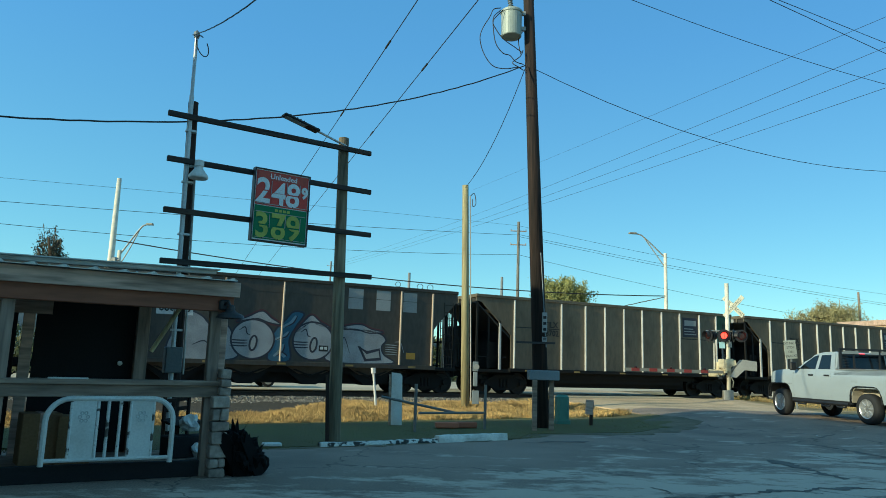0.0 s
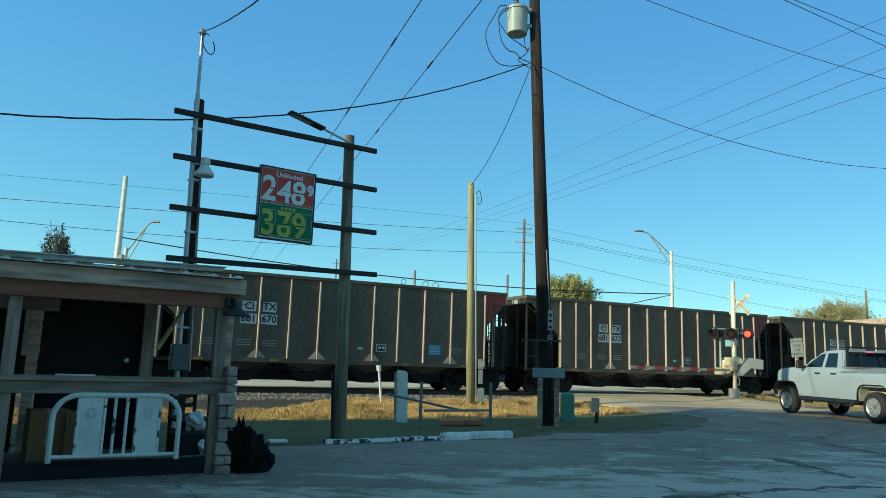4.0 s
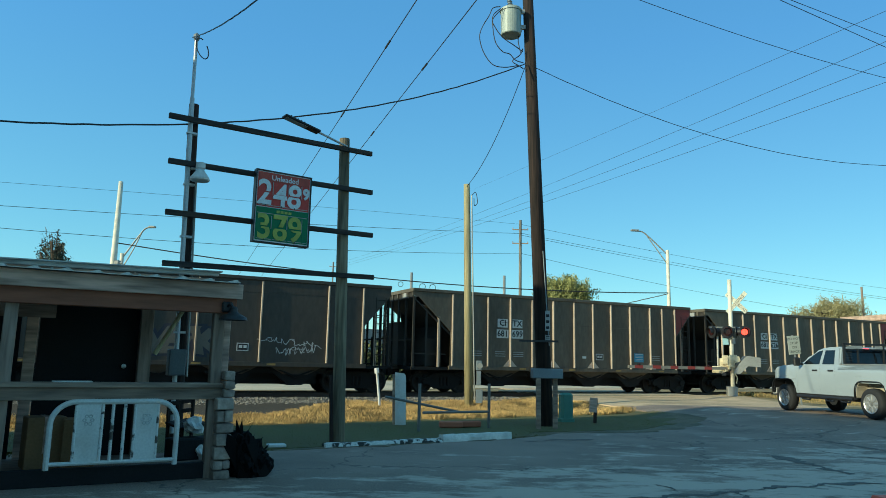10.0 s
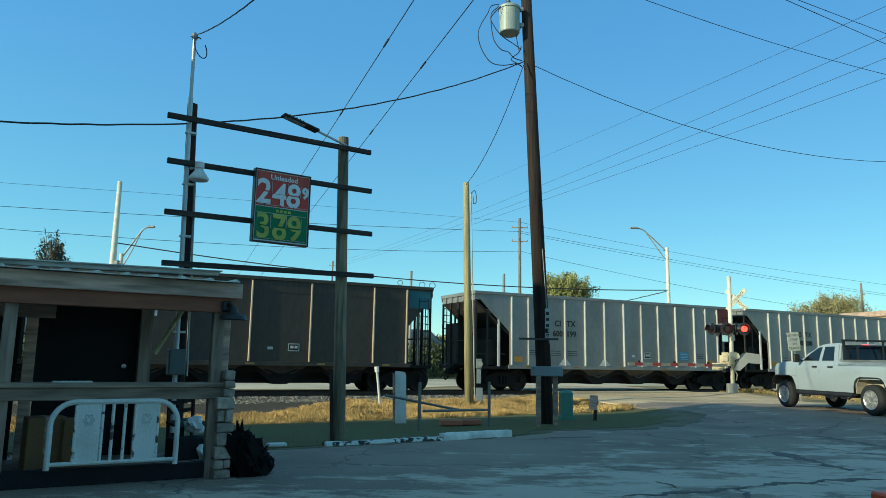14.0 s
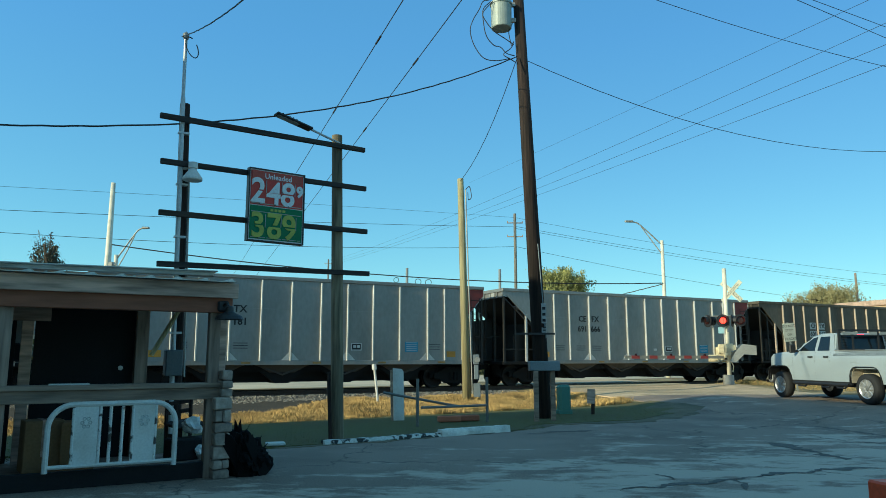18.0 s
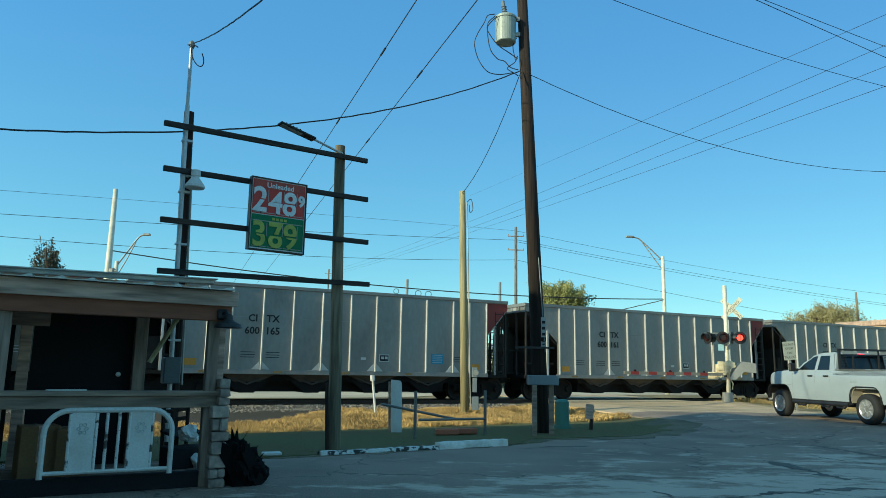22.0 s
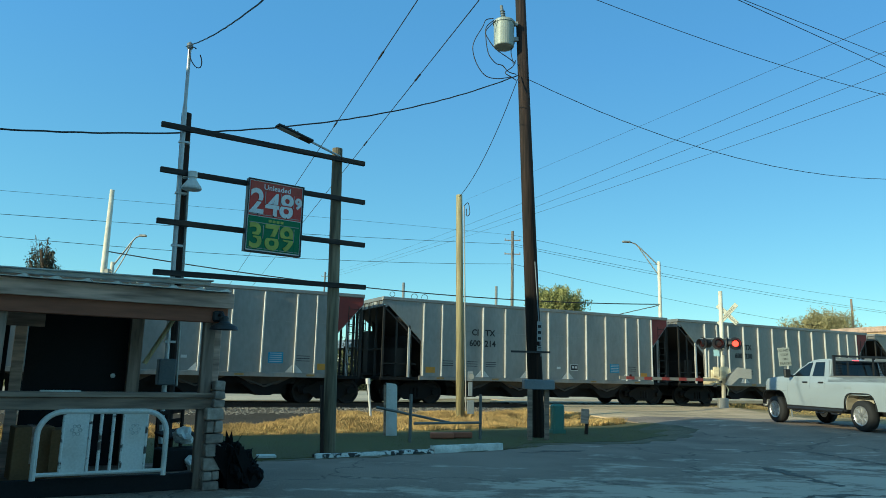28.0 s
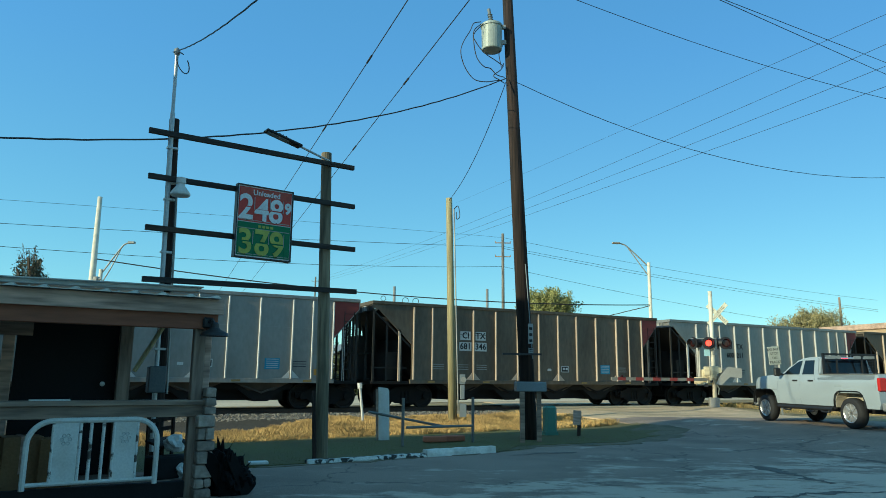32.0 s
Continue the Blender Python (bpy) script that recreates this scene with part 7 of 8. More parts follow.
def build_stand():
    t = thing("roadside_stand", pose(STAND.x, STAND.y, 0, 0, 0, STAND_TURN), "open wooden stand with a corrugated metal roof and stone footings", "shed")
    x0, depth = -5.2, 2.3
    # local x along the front (0 at the free corner), y away from the camera
    for x, y, w, mt, z0, z1 in ((-0.19, 0.06, 0.07, "stud_wood", 0.0, 2.2), (-0.07, 0.09, 0.045, "board_wood", 0.0, 2.2), (-2.54, 0.06, 0.07, "stud_wood", 0.0, 2.2), (-0.79, depth - 0.1, 0.09, "stud_wood", 0, 2.35), (-2.31, depth - 0.1, 0.075, "board_wood", 0, 2.1), (-5.0, 0.06, 0.09, "stud_wood", 0, 2.2)):
        bm = bmesh.new()
        box(bm, x - w, y - w, z0, x + w, y + w, z1, 0.008)
        part("post", bm, mt, t, "square weathered post")
    bm = bmesh.new()
    box(bm, x0, -0.10, 2.09, 0.0, 0.03, 2.31, 0.006)
    part("header_beam", bm, "red_wood", t, "reddish stained header beam")
    bm = bmesh.new()
    box(bm, x0, -0.165, 2.28, 0.055, -0.12, 2.475, 0.005)
    part("fascia", bm, "board_wood", t, "pale weathered fascia board")
    bm = bmesh.new()
    box(bm, 0.01, -0.12, 2.30, 0.05, depth + 0.2, 2.46, 0.005)
    part("gable_board", bm, "board_wood", t)
    bm = bmesh.new()
    for k in range(5):
        y = 0.3 + k * 0.5
        box(bm, x0, y - 0.03, 2.34, 0.11, y + 0.03, 2.46)
    part("purlins", bm, "old_wood", t)
    # ribbed roof sheets
    prof, x = [], x0
    pitch = 0.325
    while x < -0.05:
        prof += [(x, 0.0), (x + 0.16, 0.0), (x + 0.24, 0.030), (x + 0.27, 0.030), (x + 0.31, 0.0)]
        x += pitch
    bm = bmesh.new()
    rows = [[bm.verts.new((a, y, 2.485 + b + (y + 0.28) * 0.035)) for a, b in prof] for y in (-0.28, depth + 0.30)]
    lows = [[bm.verts.new((a, y, 2.478 + b + (y + 0.28) * 0.035)) for a, b in prof] for y in (-0.28, depth + 0.30)]
    for i in range(len(prof) - 1):
        bm.faces.new((rows[0][i], rows[0][i + 1], rows[1][i + 1], rows[1][i]))
        bm.faces.new((lows[0][i + 1], lows[0][i], lows[1][i], lows[1][i + 1]))
        bm.faces.new((lows[0][i], lows[0][i + 1], rows[0][i + 1], rows[0][i]))
    part("roof_sheet", bm, "roof_metal", t, "ribbed galvanised roof sheet")
    # closures under the ribs
    x = x0
    while x < -0.05:
        bm = bmesh.new()
        prism(bm, [(x + 0.165, 2.478), (x + 0.24, 2.508), (x + 0.265, 2.508), (x + 0.300, 2.478)], -0.283, -0.272)
        bmesh.ops.recalc_face_normals(bm, faces=bm.faces)
        part("rib_end", bm, "house_white", t, "pale end of a roof rib")
        x += pitch
    # higher back eave with its weathered board and short struts
    bm = bmesh.new()
    fall = Matrix.Translation((0.345, 0, 2.975)) @ Matrix.Rotation(radians(-0.9), 4, "Y") @ Matrix.Translation((-0.345, 0, -2.975))
    box(bm, x0, depth + 0.38, 2.88, 0.345, depth + 0.46, 2.955, 0.01, fall)
    box(bm, x0, depth + 0.30, 2.945, 0.39, depth + 0.60, 2.965, 0.004, fall)
    part("eave_cap", bm, "grey_weathered", t, "weathered grey eave board at the back")
    bm = bmesh.new()
    box(bm, x0, depth + 0.47, 2.40, 0.30, depth + 0.50, 2.84)
    part("eave_board", bm, "board_wood", t, "weathered boards under the back eave")
    for k in range(9):
        bm = bmesh.new()
        x = -0.28 - 0.62 * k
        box(bm, x - 0.018, depth + 0.36, 2.42, x + 0.018, depth + 0.40, 2.82)
        part("strut", bm, "pale_enamel", t, "short pale strut")
    # counter rail
    bm = bmesh.new()
    box(bm, x0, -0.06, 0.985, -0.085, 0.0, 1.13, 0.006)
    part("counter_rail", bm, "old_wood", t, "weathered plank rail")
    bm = bmesh.new()
    box(bm, x0, -0.10, 1.132, -0.09, 0.22, 1.19, 0.006)
    part("counter_top", bm, "old_wood", t, "dark weathered counter plank")
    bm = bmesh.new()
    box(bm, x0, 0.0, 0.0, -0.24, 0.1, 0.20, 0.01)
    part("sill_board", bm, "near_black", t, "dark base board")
    bm = bmesh.new()
    box(bm, -2.05, 0.02, 1.178, -1.62, 0.16, 1.205, 0.004)
    part("loose_board", bm, "house_white", t, "pale board end lying on the counter")
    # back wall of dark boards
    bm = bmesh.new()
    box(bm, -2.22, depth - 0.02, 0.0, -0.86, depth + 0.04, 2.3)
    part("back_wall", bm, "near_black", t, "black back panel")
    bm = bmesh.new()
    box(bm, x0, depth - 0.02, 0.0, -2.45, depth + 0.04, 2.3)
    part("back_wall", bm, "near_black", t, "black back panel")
    bm = bmesh.new()
    turned(bm, [(0.0, -0.05), (0.035, -0.045), (0.035, -0.02), (0.02, 0.0)], 12, Matrix.Translation((-1.06, depth - 0.03, 1.36)) @ Matrix.Rotation(radians(90), 4, "X") @ Matrix.Rotation(radians(180), 4, "X"))
    part("door_knob", bm, "chrome", t, "bright round knob")
    bm = bmesh.new()
    box(bm, -2.80, depth - 0.24, 2.03, -2.03, depth - 0.20, 2.24)
    part("header_board", bm, "board_wood", t)
    bm = bmesh.new()
    box(bm, x0, 0.1, 0.0, -0.2, depth, 0.06)
    part("floor_deck", bm, "old_wood", t)
    # barn lamp at the corner
    bm = bmesh.new()
    box(bm, -0.20, -0.17, 2.10, -0.06, -0.10, 2.24, 0.02)
    tube(bm, curve([(-0.13, -0.16, 2.18), (-0.11, -0.24, 2.20), (-0.08, -0.28, 2.13)], 6), 0.02)
    turned(bm, [(0.03, 0.15), (0.05, 0.13), (0.055, 0.08), (0.075, 0.06), (0.16, 0.02), (0.18, -0.025), (0.165, -0.025), (0.05, 0.05)], 22, Matrix.Translation((-0.08, -0.28, 2.02)))
    part("barn_lamp", bm, "black_paint", t, "black barn lamp")
    # stone footings, stone by stone
    rng = random.Random(7)
    for cx, top in ((-0.055, 1.33), (-2.73, 1.33)):
        z = 0.0
        k = 0
        while z < top:
            h = rng.uniform(0.09, 0.17)
            h = min(h, top - z + 0.02)
            split = rng.uniform(-0.06, 0.02) if k % 2 else None
            wide = -0.125 if z < 0.93 else -0.045
            ranges = [(wide, 0.085)] if split is None or z > 0.9 else [(wide, split), (split + 0.008, 0.085)]
            for a, b in ranges:
                j = rng.uniform(-0.018, 0.018)
                bm = bmesh.new()
                box(bm, cx + a + rng.uniform(-0.015, 0.01), -0.19 + j, z + 0.005, cx + b + rng.uniform(-0.01, 0.015), 0.14 + j, z + h - 0.005, 0.014)
                for v in bm.verts:
                    v.co += Vector((rng.uniform(-0.006, 0.006), rng.uniform(-0.008, 0.008), rng.uniform(-0.004, 0.004)))
                part("stone", bm, "stone", t)
            z += h
            k += 1
    # rail of another bed, a diagonal brace
    bm = bmesh.new()
    rod(bm, (-0.62, depth + 0.05, 1.55), (-0.25, depth + 0.05, 2.25), 0.035, n=8)
    part("brace", bm, "pole_pale", t)
    return t


build_stand()


def build_headboard():
    t = thing("bed_headboard", pose(STAND.x, STAND.y, 0, 0, 0, STAND_TURN), "old white metal bed headboard leaning on the stand", "headboard")
    xa, xb, zb, zt = -2.03, -0.64, 0.24, 0.97
    y = -0.12
    r = 0.032
    bm = bmesh.new()
    rad = 0.26
    pts = [(xa, y, zb - 0.03)] + [(xa, y, zt - rad)] + [(xa + rad - rad * math.cos(a), y, zt - rad + rad * math.sin(a)) for a in [math.pi / 2 * k / 8 for k in range(1, 9)]]
    pts += [(xb - rad + rad * math.sin(a), y, zt - rad + rad * math.cos(a)) for a in [math.pi / 2 * k / 8 for k in range(0, 9)]] + [(xb, y, zb - 0.03)]
    tube(bm, pts, r, 8)
    part("frame_tube", bm, "white_paint", t, "white enamel tube frame")
    bm = bmesh.new()
    tube(bm, [(xa, y, zb + 0.03), (xb, y, zb + 0.03)], 0.024, 8)
    part("bottom_rail", bm, "white_paint", t)
    for a, b in ((-1.76, -1.51), (-1.12, -0.885)):
        bm = bmesh.new()
        box(bm, a, y - 0.012, zb + 0.03, b, y + 0.012, zt - 0.02, 0.004)
        panel = part("panel", bm, "white_paint", t, "white sheet panel with a rosette")
        bm = bmesh.new()
        for q in range(6):
            u, v = 0.042 * math.cos(math.pi * q / 3), 0.050 * math.sin(math.pi * q / 3)
            turned(bm, [(0.010, -0.004), (0.022, -0.007), (0.024, 0.0), (0.010, 0.0)], 8, Matrix.Translation(((a + b) / 2 + u, y - 0.012, 0.76 + v)) @ Matrix.Rotation(radians(-90), 4, "X"), closed=True)
        part("rosette", bm, "pale_enamel", panel, "embossed rosette")
    for x in (-1.77, -1.49, -1.378, -1.246, -1.13, -0.873):
        bm = bmesh.new()
        rod(bm, (x, y, zb + 0.03), (x, y, zt - 0.03), 0.019, n=8)
        part("bar", bm, "chipped_enamel", t, "white bar with flaking enamel")


build_headboard()


def build_clutter():
    loc = Matrix.Translation(STAND) @ Matrix.Rotation(radians(STAND_TURN), 4, "Z")
    for x, y, w, d, h, rz in ((-2.05, 1.3, 0.45, 0.4, 0.65, 8), (-1.62, 1.2, 0.4, 0.4, 0.62, -6)):
        bm = bmesh.new()
        box(bm, -w / 2, -d / 2, 0, w / 2, d / 2, h, 0.008)
        b = single("cardboard_box", bm, "cardboard", "brown cardboard box inside the stand", "box", m=loc @ pose(x, y, 0.06, 0, 0, rz))
        bm = bmesh.new()
        box(bm, -0.03, -d / 2 - 0.002, h * 0.3, 0.03, d / 2 + 0.002, h + 0.003)
        part("tape", bm, "board_wood", b)
    # black rubbish bags by the stone footing
    rng = random.Random(5)
    for k, (x, y, r, h) in enumerate(((0.30, -0.04, 0.20, 0.44), (0.42, 0.04, 0.17, 0.32), (0.24, 0.24, 0.20, 0.56), (0.40, 0.26, 0.17, 0.42))):
        bm = bmesh.new()
        bmesh.ops.create_icosphere(bm, subdivisions=4, radius=1)
        for v in bm.verts:
            n = noise.noise(v.co * 1.8 + Vector((k * 7, 0, 0))) * 0.45 - abs(noise.noise(v.co * 5 + Vector((0, k * 5, 0)))) * 0.45 + noise.noise(v.co * 11) * 0.12
            v.co = v.co * (1.12 + n)
            v.co.x, v.co.y, v.co.z = v.co.x * r, v.co.y * r, max(0.0, (v.co.z + 0.8) * h / 1.8)
        bag = single("rubbish_bag", bm, "bag_film", "crumpled black plastic rubbish bag heaped by the footing", "rubbish bag", "bags by the stand", m=loc @ pose(x, y, 0.0))
        for j in range(7):
            a = rng.random() * 6
            l = rng.uniform(0.7, 1.25)
            p0 = Vector((0.05 * math.cos(a), 0.05 * math.sin(a), h * 0.8))
            p1 = Vector((0.16 * math.cos(a), 0.16 * math.sin(a), h * l))
            sd = Vector((-math.sin(a), math.cos(a), 0.1)) * 0.05
            up = Vector((0, 0, 0.012))
            bm = bmesh.new()
            lo = [bm.verts.new(q) for q in (p0 - sd, p0 + sd, p1)]
            hi = [bm.verts.new(q + up) for q in (p0 - sd, p0 + sd, p1)]
            bm.faces.new(lo[::-1])
            bm.faces.new(hi)
            for q in range(3):
                bm.faces.new((lo[q], lo[(q + 1) % 3], hi[(q + 1) % 3], hi[q]))
            part("bag_flap", bm, "bag_film", bag)
    for k in range(11):
        bm = bmesh.new()
        h, w = rng.uniform(0.42, 0.70), rng.uniform(0.05, 0.09)
        prism(bm, [(-w, 0.0), (w, 0.0), (w * 0.8, h * 0.9), (w * 0.2, h), (-w * 0.5, h * 0.86), (-w, h * 0.93)], -0.014, 0.014)
        bmesh.ops.recalc_face_normals(bm, faces=bm.faces)
        single("charred_board", bm, "bag_film", "charred black board end sticking out of the heap", "board", "charred boards by the stand", m=loc @ pose(0.13 + 0.036 * k, -0.05 + rng.uniform(-0.14, 0.2), 0.0, rng.uniform(-14, 10), rng.uniform(-32, -8), rng.uniform(-40, 40)))
    for x, y, r, s in ((-0.10, 1.5, 0.13, 0.9), (0.0, 1.35, 0.11, 0.4)):
        bm = bmesh.new()
        bmesh.ops.create_icosphere(bm, subdivisions=3, radius=r)
        for v in bm.verts:
            v.co *= 1 + 0.55 * noise.noise(v.co * 11) + 0.25 * noise.noise(v.co * 25)
            v.co.z = max(-r * 0.8, v.co.z) + r * 0.8
        single("white_sack", bm, "white_paint", "crumpled white plastic sack in the stand", "sack", m=loc @ pose(x, y, 0.06 + (0.36 if s > 0.5 else 0)))
    bm = bmesh.new()
    box(bm, -0.3, -0.2, 0, 0.3, 0.2, 0.30, 0.02)
    single("dark_crate", bm, "near_black", "dark plastic crate on the deck of the stand", "crate", m=loc @ pose(-0.15, 1.5, 0.06, 0, 0, 12))
    # an upturned dark chair behind the crate
    chair = thing("chair", loc @ pose(-0.12, 1.95, 0.06, 8, -6, 20), "dark wooden chair standing among the sacks", "chair")
    for x, y in ((-0.2, -0.2), (0.2, -0.2), (-0.2, 0.2), (0.2, 0.2)):
        bm = bmesh.new()
        box(bm, x - 0.022, y - 0.022, 0.0, x + 0.022, y + 0.022, 0.95 if y > 0 else 0.45, 0.004)
        part("leg", bm, "pole_dark", chair)
    bm = bmesh.new()
    box(bm, -0.23, -0.23, 0.45, 0.23, 0.23, 0.49, 0.008)
    part("seat", bm, "pole_dark", chair)
    for z in (0.62, 0.76, 0.90):
        bm = bmesh.new()
        box(bm, -0.2, 0.19, z - 0.03, 0.2, 0.21, z + 0.03, 0.004)
        part("back_slat", bm, "pole_dark", chair)


M["bag_film"] = mat("black_film", (0.003, 0.003, 0.0035), 0.8, stain=0.2, bump=0.2, spec=0.2)
build_clutter()


# ---- small things on the grass ----
def build_island_things():
    # painted wheel stops: one sunk and chipped, one standing proud
    for (x0, y0), (x1, y1), low, high, mt in (((-1.97, 12.83), (0.08, 14.14), 0.045, 0.095, "kerb_paint"), ((0.09, 14.13), (1.50, 15.06), 0.10, 0.155, "kerb_white")):
        rng = random.Random(int(x0 * 10))
        bm = bmesh.new()
        ln = math.hypot(x1 - x0, y1 - y0)
        n = 26
        rings = []
        for k in range(n + 1):
            w = 0.5 + 0.5 * noise.noise(Vector((k * 0.35, x0, 0)))
            j = lambda q: rng.uniform(-q, q)
            h = high - 0.02 * w
            rings.append([bm.verts.new((ln * k / n, y, z)) for y, z in ((-0.10 + j(0.006), 0.0), (-0.098 + j(0.01), low * (0.6 + 0.5 * w)), (-0.075 + j(0.008), h + j(0.005)), (0.07, h + j(0.004)), (0.10, 0.0))])
        for a, b in zip(rings, rings[1:]):
            for k in range(5):
                bm.faces.new((a[k], b[k], b[(k + 1) % 5], a[(k + 1) % 5]))
        bm.faces.new(rings[0])
        bm.faces.new(rings[-1])
        bmesh.ops.recalc_face_normals(bm, faces=bm.faces)
        single("wheel_stop", bm, mt, ("low white painted wheel stop, badly chipped and black along its foot", "taller white painted wheel stop standing on the asphalt")[mt == "kerb_white"], "wheel stop", "wheel stops along the grass", m=pose(x0, y0, -0.01, 0, 0, math.degrees(math.atan2(y1 - y0, x1 - x0))))
    # white leaning board
    bm = bmesh.new()
    prism(bm, [(-0.13, 0.0), (0.13, 0.0), (0.13, 1.16), (0.09, 1.22), (-0.13, 1.25)], -0.012, 0.012)
    bmesh.ops.recalc_face_normals(bm, faces=bm.faces)
    w = thing("white_post", pose(-0.87, 17.5, 0.02, 0, -1.5, 10), "upright white board on a post in the grass", "marker post")
    part("panel", bm, "white_paint", w)
    bm = bmesh.new()
    box(bm, -0.19, 0.0, -0.05, -0.135, 0.05, 1.2, 0.004)
    part("stake", bm, "old_wood", w)
    # low rail fence
    t = thing("low_fence", pose(0.42, 16.55, 0, 0, 0, 36), "broken low metal rail fence in the grass", "fence")
    for x in (-1.0, 1.0):
        bm = bmesh.new()
        rod(bm, (x, 0, -0.1), (x, 0, 1.05), 0.035, n=8)
        part("post", bm, "galv_dull", t)
    for a, b in (((-1.7, 0.3, 0.76), (0.2, 0.05, 0.40)), ((-0.9, 0.0, 0.42), (1.0, 0.0, 0.40))):
        bm = bmesh.new()
        rod(bm, a, b, 0.028, n=8)
        part("rail", bm, "galv_dull", t)
    # pipe with cap
    t = thing("vent_pipe", pose(-1.85, 23.6, 0.0, 0, -3, 0), "pale bent vent pipe with a cap", "pipe")
    bm = bmesh.new()
    rod(bm, (0, 0, -0.1), (-0.08, 0, 1.2), 0.04, n=8)
    part("tube", bm, "white_paint", t)
    bm = bmesh.new()
    rod(bm, (-0.08, 0, 1.14), (-0.09, 0, 1.32), 0.075, n=8)
    part("cap", bm, "white_paint", t)
    # green telecom pedestal
    t = thing("telecom_pedestal", pose(3.47, 19.5, 0.03, 0, 0, 12), "rounded green telecom pedestal on the grass", "pedestal")
    bm = bmesh.new()
    box(bm, -0.17, -0.14, 0.0, 0.17, 0.14, 0.76, 0.06)
    part("cover", bm, "green_box", t)
    bm = bmesh.new()
    box(bm, -0.185, -0.155, -0.06, 0.185, 0.155, 0.09, 0.01)
    part("base_collar", bm, "green_box", t)
    # stub post
    t = thing("stub_post", pose(4.2, 19.3, 0.02, 0, 4, 15), "short broken stake with a small board", "stake")
    bm = bmesh.new()
    box(bm, -0.04, -0.03, -0.1, 0.04, 0.03, 0.62)
    part("stake", bm, "pole_dark", t)
    bm = bmesh.new()
    box(bm, -0.2, -0.05, 0.28, 0.02, -0.03, 0.66)
    part("board", bm, "board_wood", t)
    # clay blocks
    for x, y, rz in ((0.33, 17.0, 14), (0.78, 17.25, 20)):
        bm = bmesh.new()
        box(bm, -0.27, -0.09, 0, 0.27, 0.09, 0.13, 0.02)
        single("clay_block", bm, "clay", "reddish clay block lying on the grass", "block", "clay blocks in the grass", m=pose(x, y, 0.035, 0, 0, rz))
    bm = bmesh.new()
    box(bm, -0.16, -0.1, 0, 0.16, 0.1, 0.05, 0.01)
    single("white_scrap", bm, "white_paint", "white scrap lying by the rubbish bags", "scrap", m=pose(-2.74, 12.55, 0.03, 0, 0, 20))
    # red bollard close by
    t = thing("bollard", pose(2.48, 4.0, 0.0, 0, 0, 12), "red-orange square guard post on the forecourt", "bollard")
    bm = bmesh.new()
    box(bm, -0.075, -0.075, -0.02, 0.075, 0.075, 0.835, 0.012)
    part("post", bm, "orange", t)
    bm = bmesh.new()
    box(bm, -0.02, -0.082, 0.1, 0.015, -0.077, 0.8)
    part("reflector", bm, "clay", t)


M["kerb_paint"] = mat("chipped_white_paint", (0.66, 0.65, 0.61), 0.7, grain=0.15, stain=1.0, stain_size=7, stain_rgb=(0.03, 0.028, 0.025), bump=0.5)
M["kerb_white"] = mat("white_road_paint", (0.80, 0.78, 0.72), 0.7, grain=0.1, stain=0.5, stain_size=4, stain_rgb=(0.3, 0.28, 0.24), bump=0.3)
M["galv_dull"] = mat("dull_pipe", (0.20, 0.20, 0.19), 0.6, 0.3, stain=0.4, bump=0.05)
for name, lo, hi in (("kerb_paint", 0.47, 0.53), ("chipped_enamel", 0.56, 0.62)):
    for node in M[name].node_tree.nodes:
        if node.type == "VALTORGB":
            node.color_ramp.elements[0].position, node.color_ramp.elements[1].position = lo, hi
build_island_things()


# ---- what shades the forecourt: an unseen block added beside the camera ----
def build_shade_block():
    bm = bmesh.new()
    c, s = math.cos(radians(30)), math.sin(radians(30))
    a = Vector((-11.2, 12.1))
    e, f = Vector((c, s)), Vector((s, -c))
    pts = [a, a - e * 20, a - e * 20 + f * 26, a + f * 26]
    lo = [bm.verts.new((p.x, p.y, -0.1)) for p in pts]
    hi = [bm.verts.new((p.x, p.y, 8.6)) for p in pts]
    bm.faces.new(hi)
    for i in range(4):
        k = (i + 1) % 4
        bm.faces.new((lo[i], lo[k], hi[k], hi[i]))
    bmesh.ops.recalc_face_normals(bm, faces=bm.faces)
    single("shop_wall", bm, "shop_wall", "plain unseen block added to shade the forecourt", "building", kind="structure")


build_shade_block()


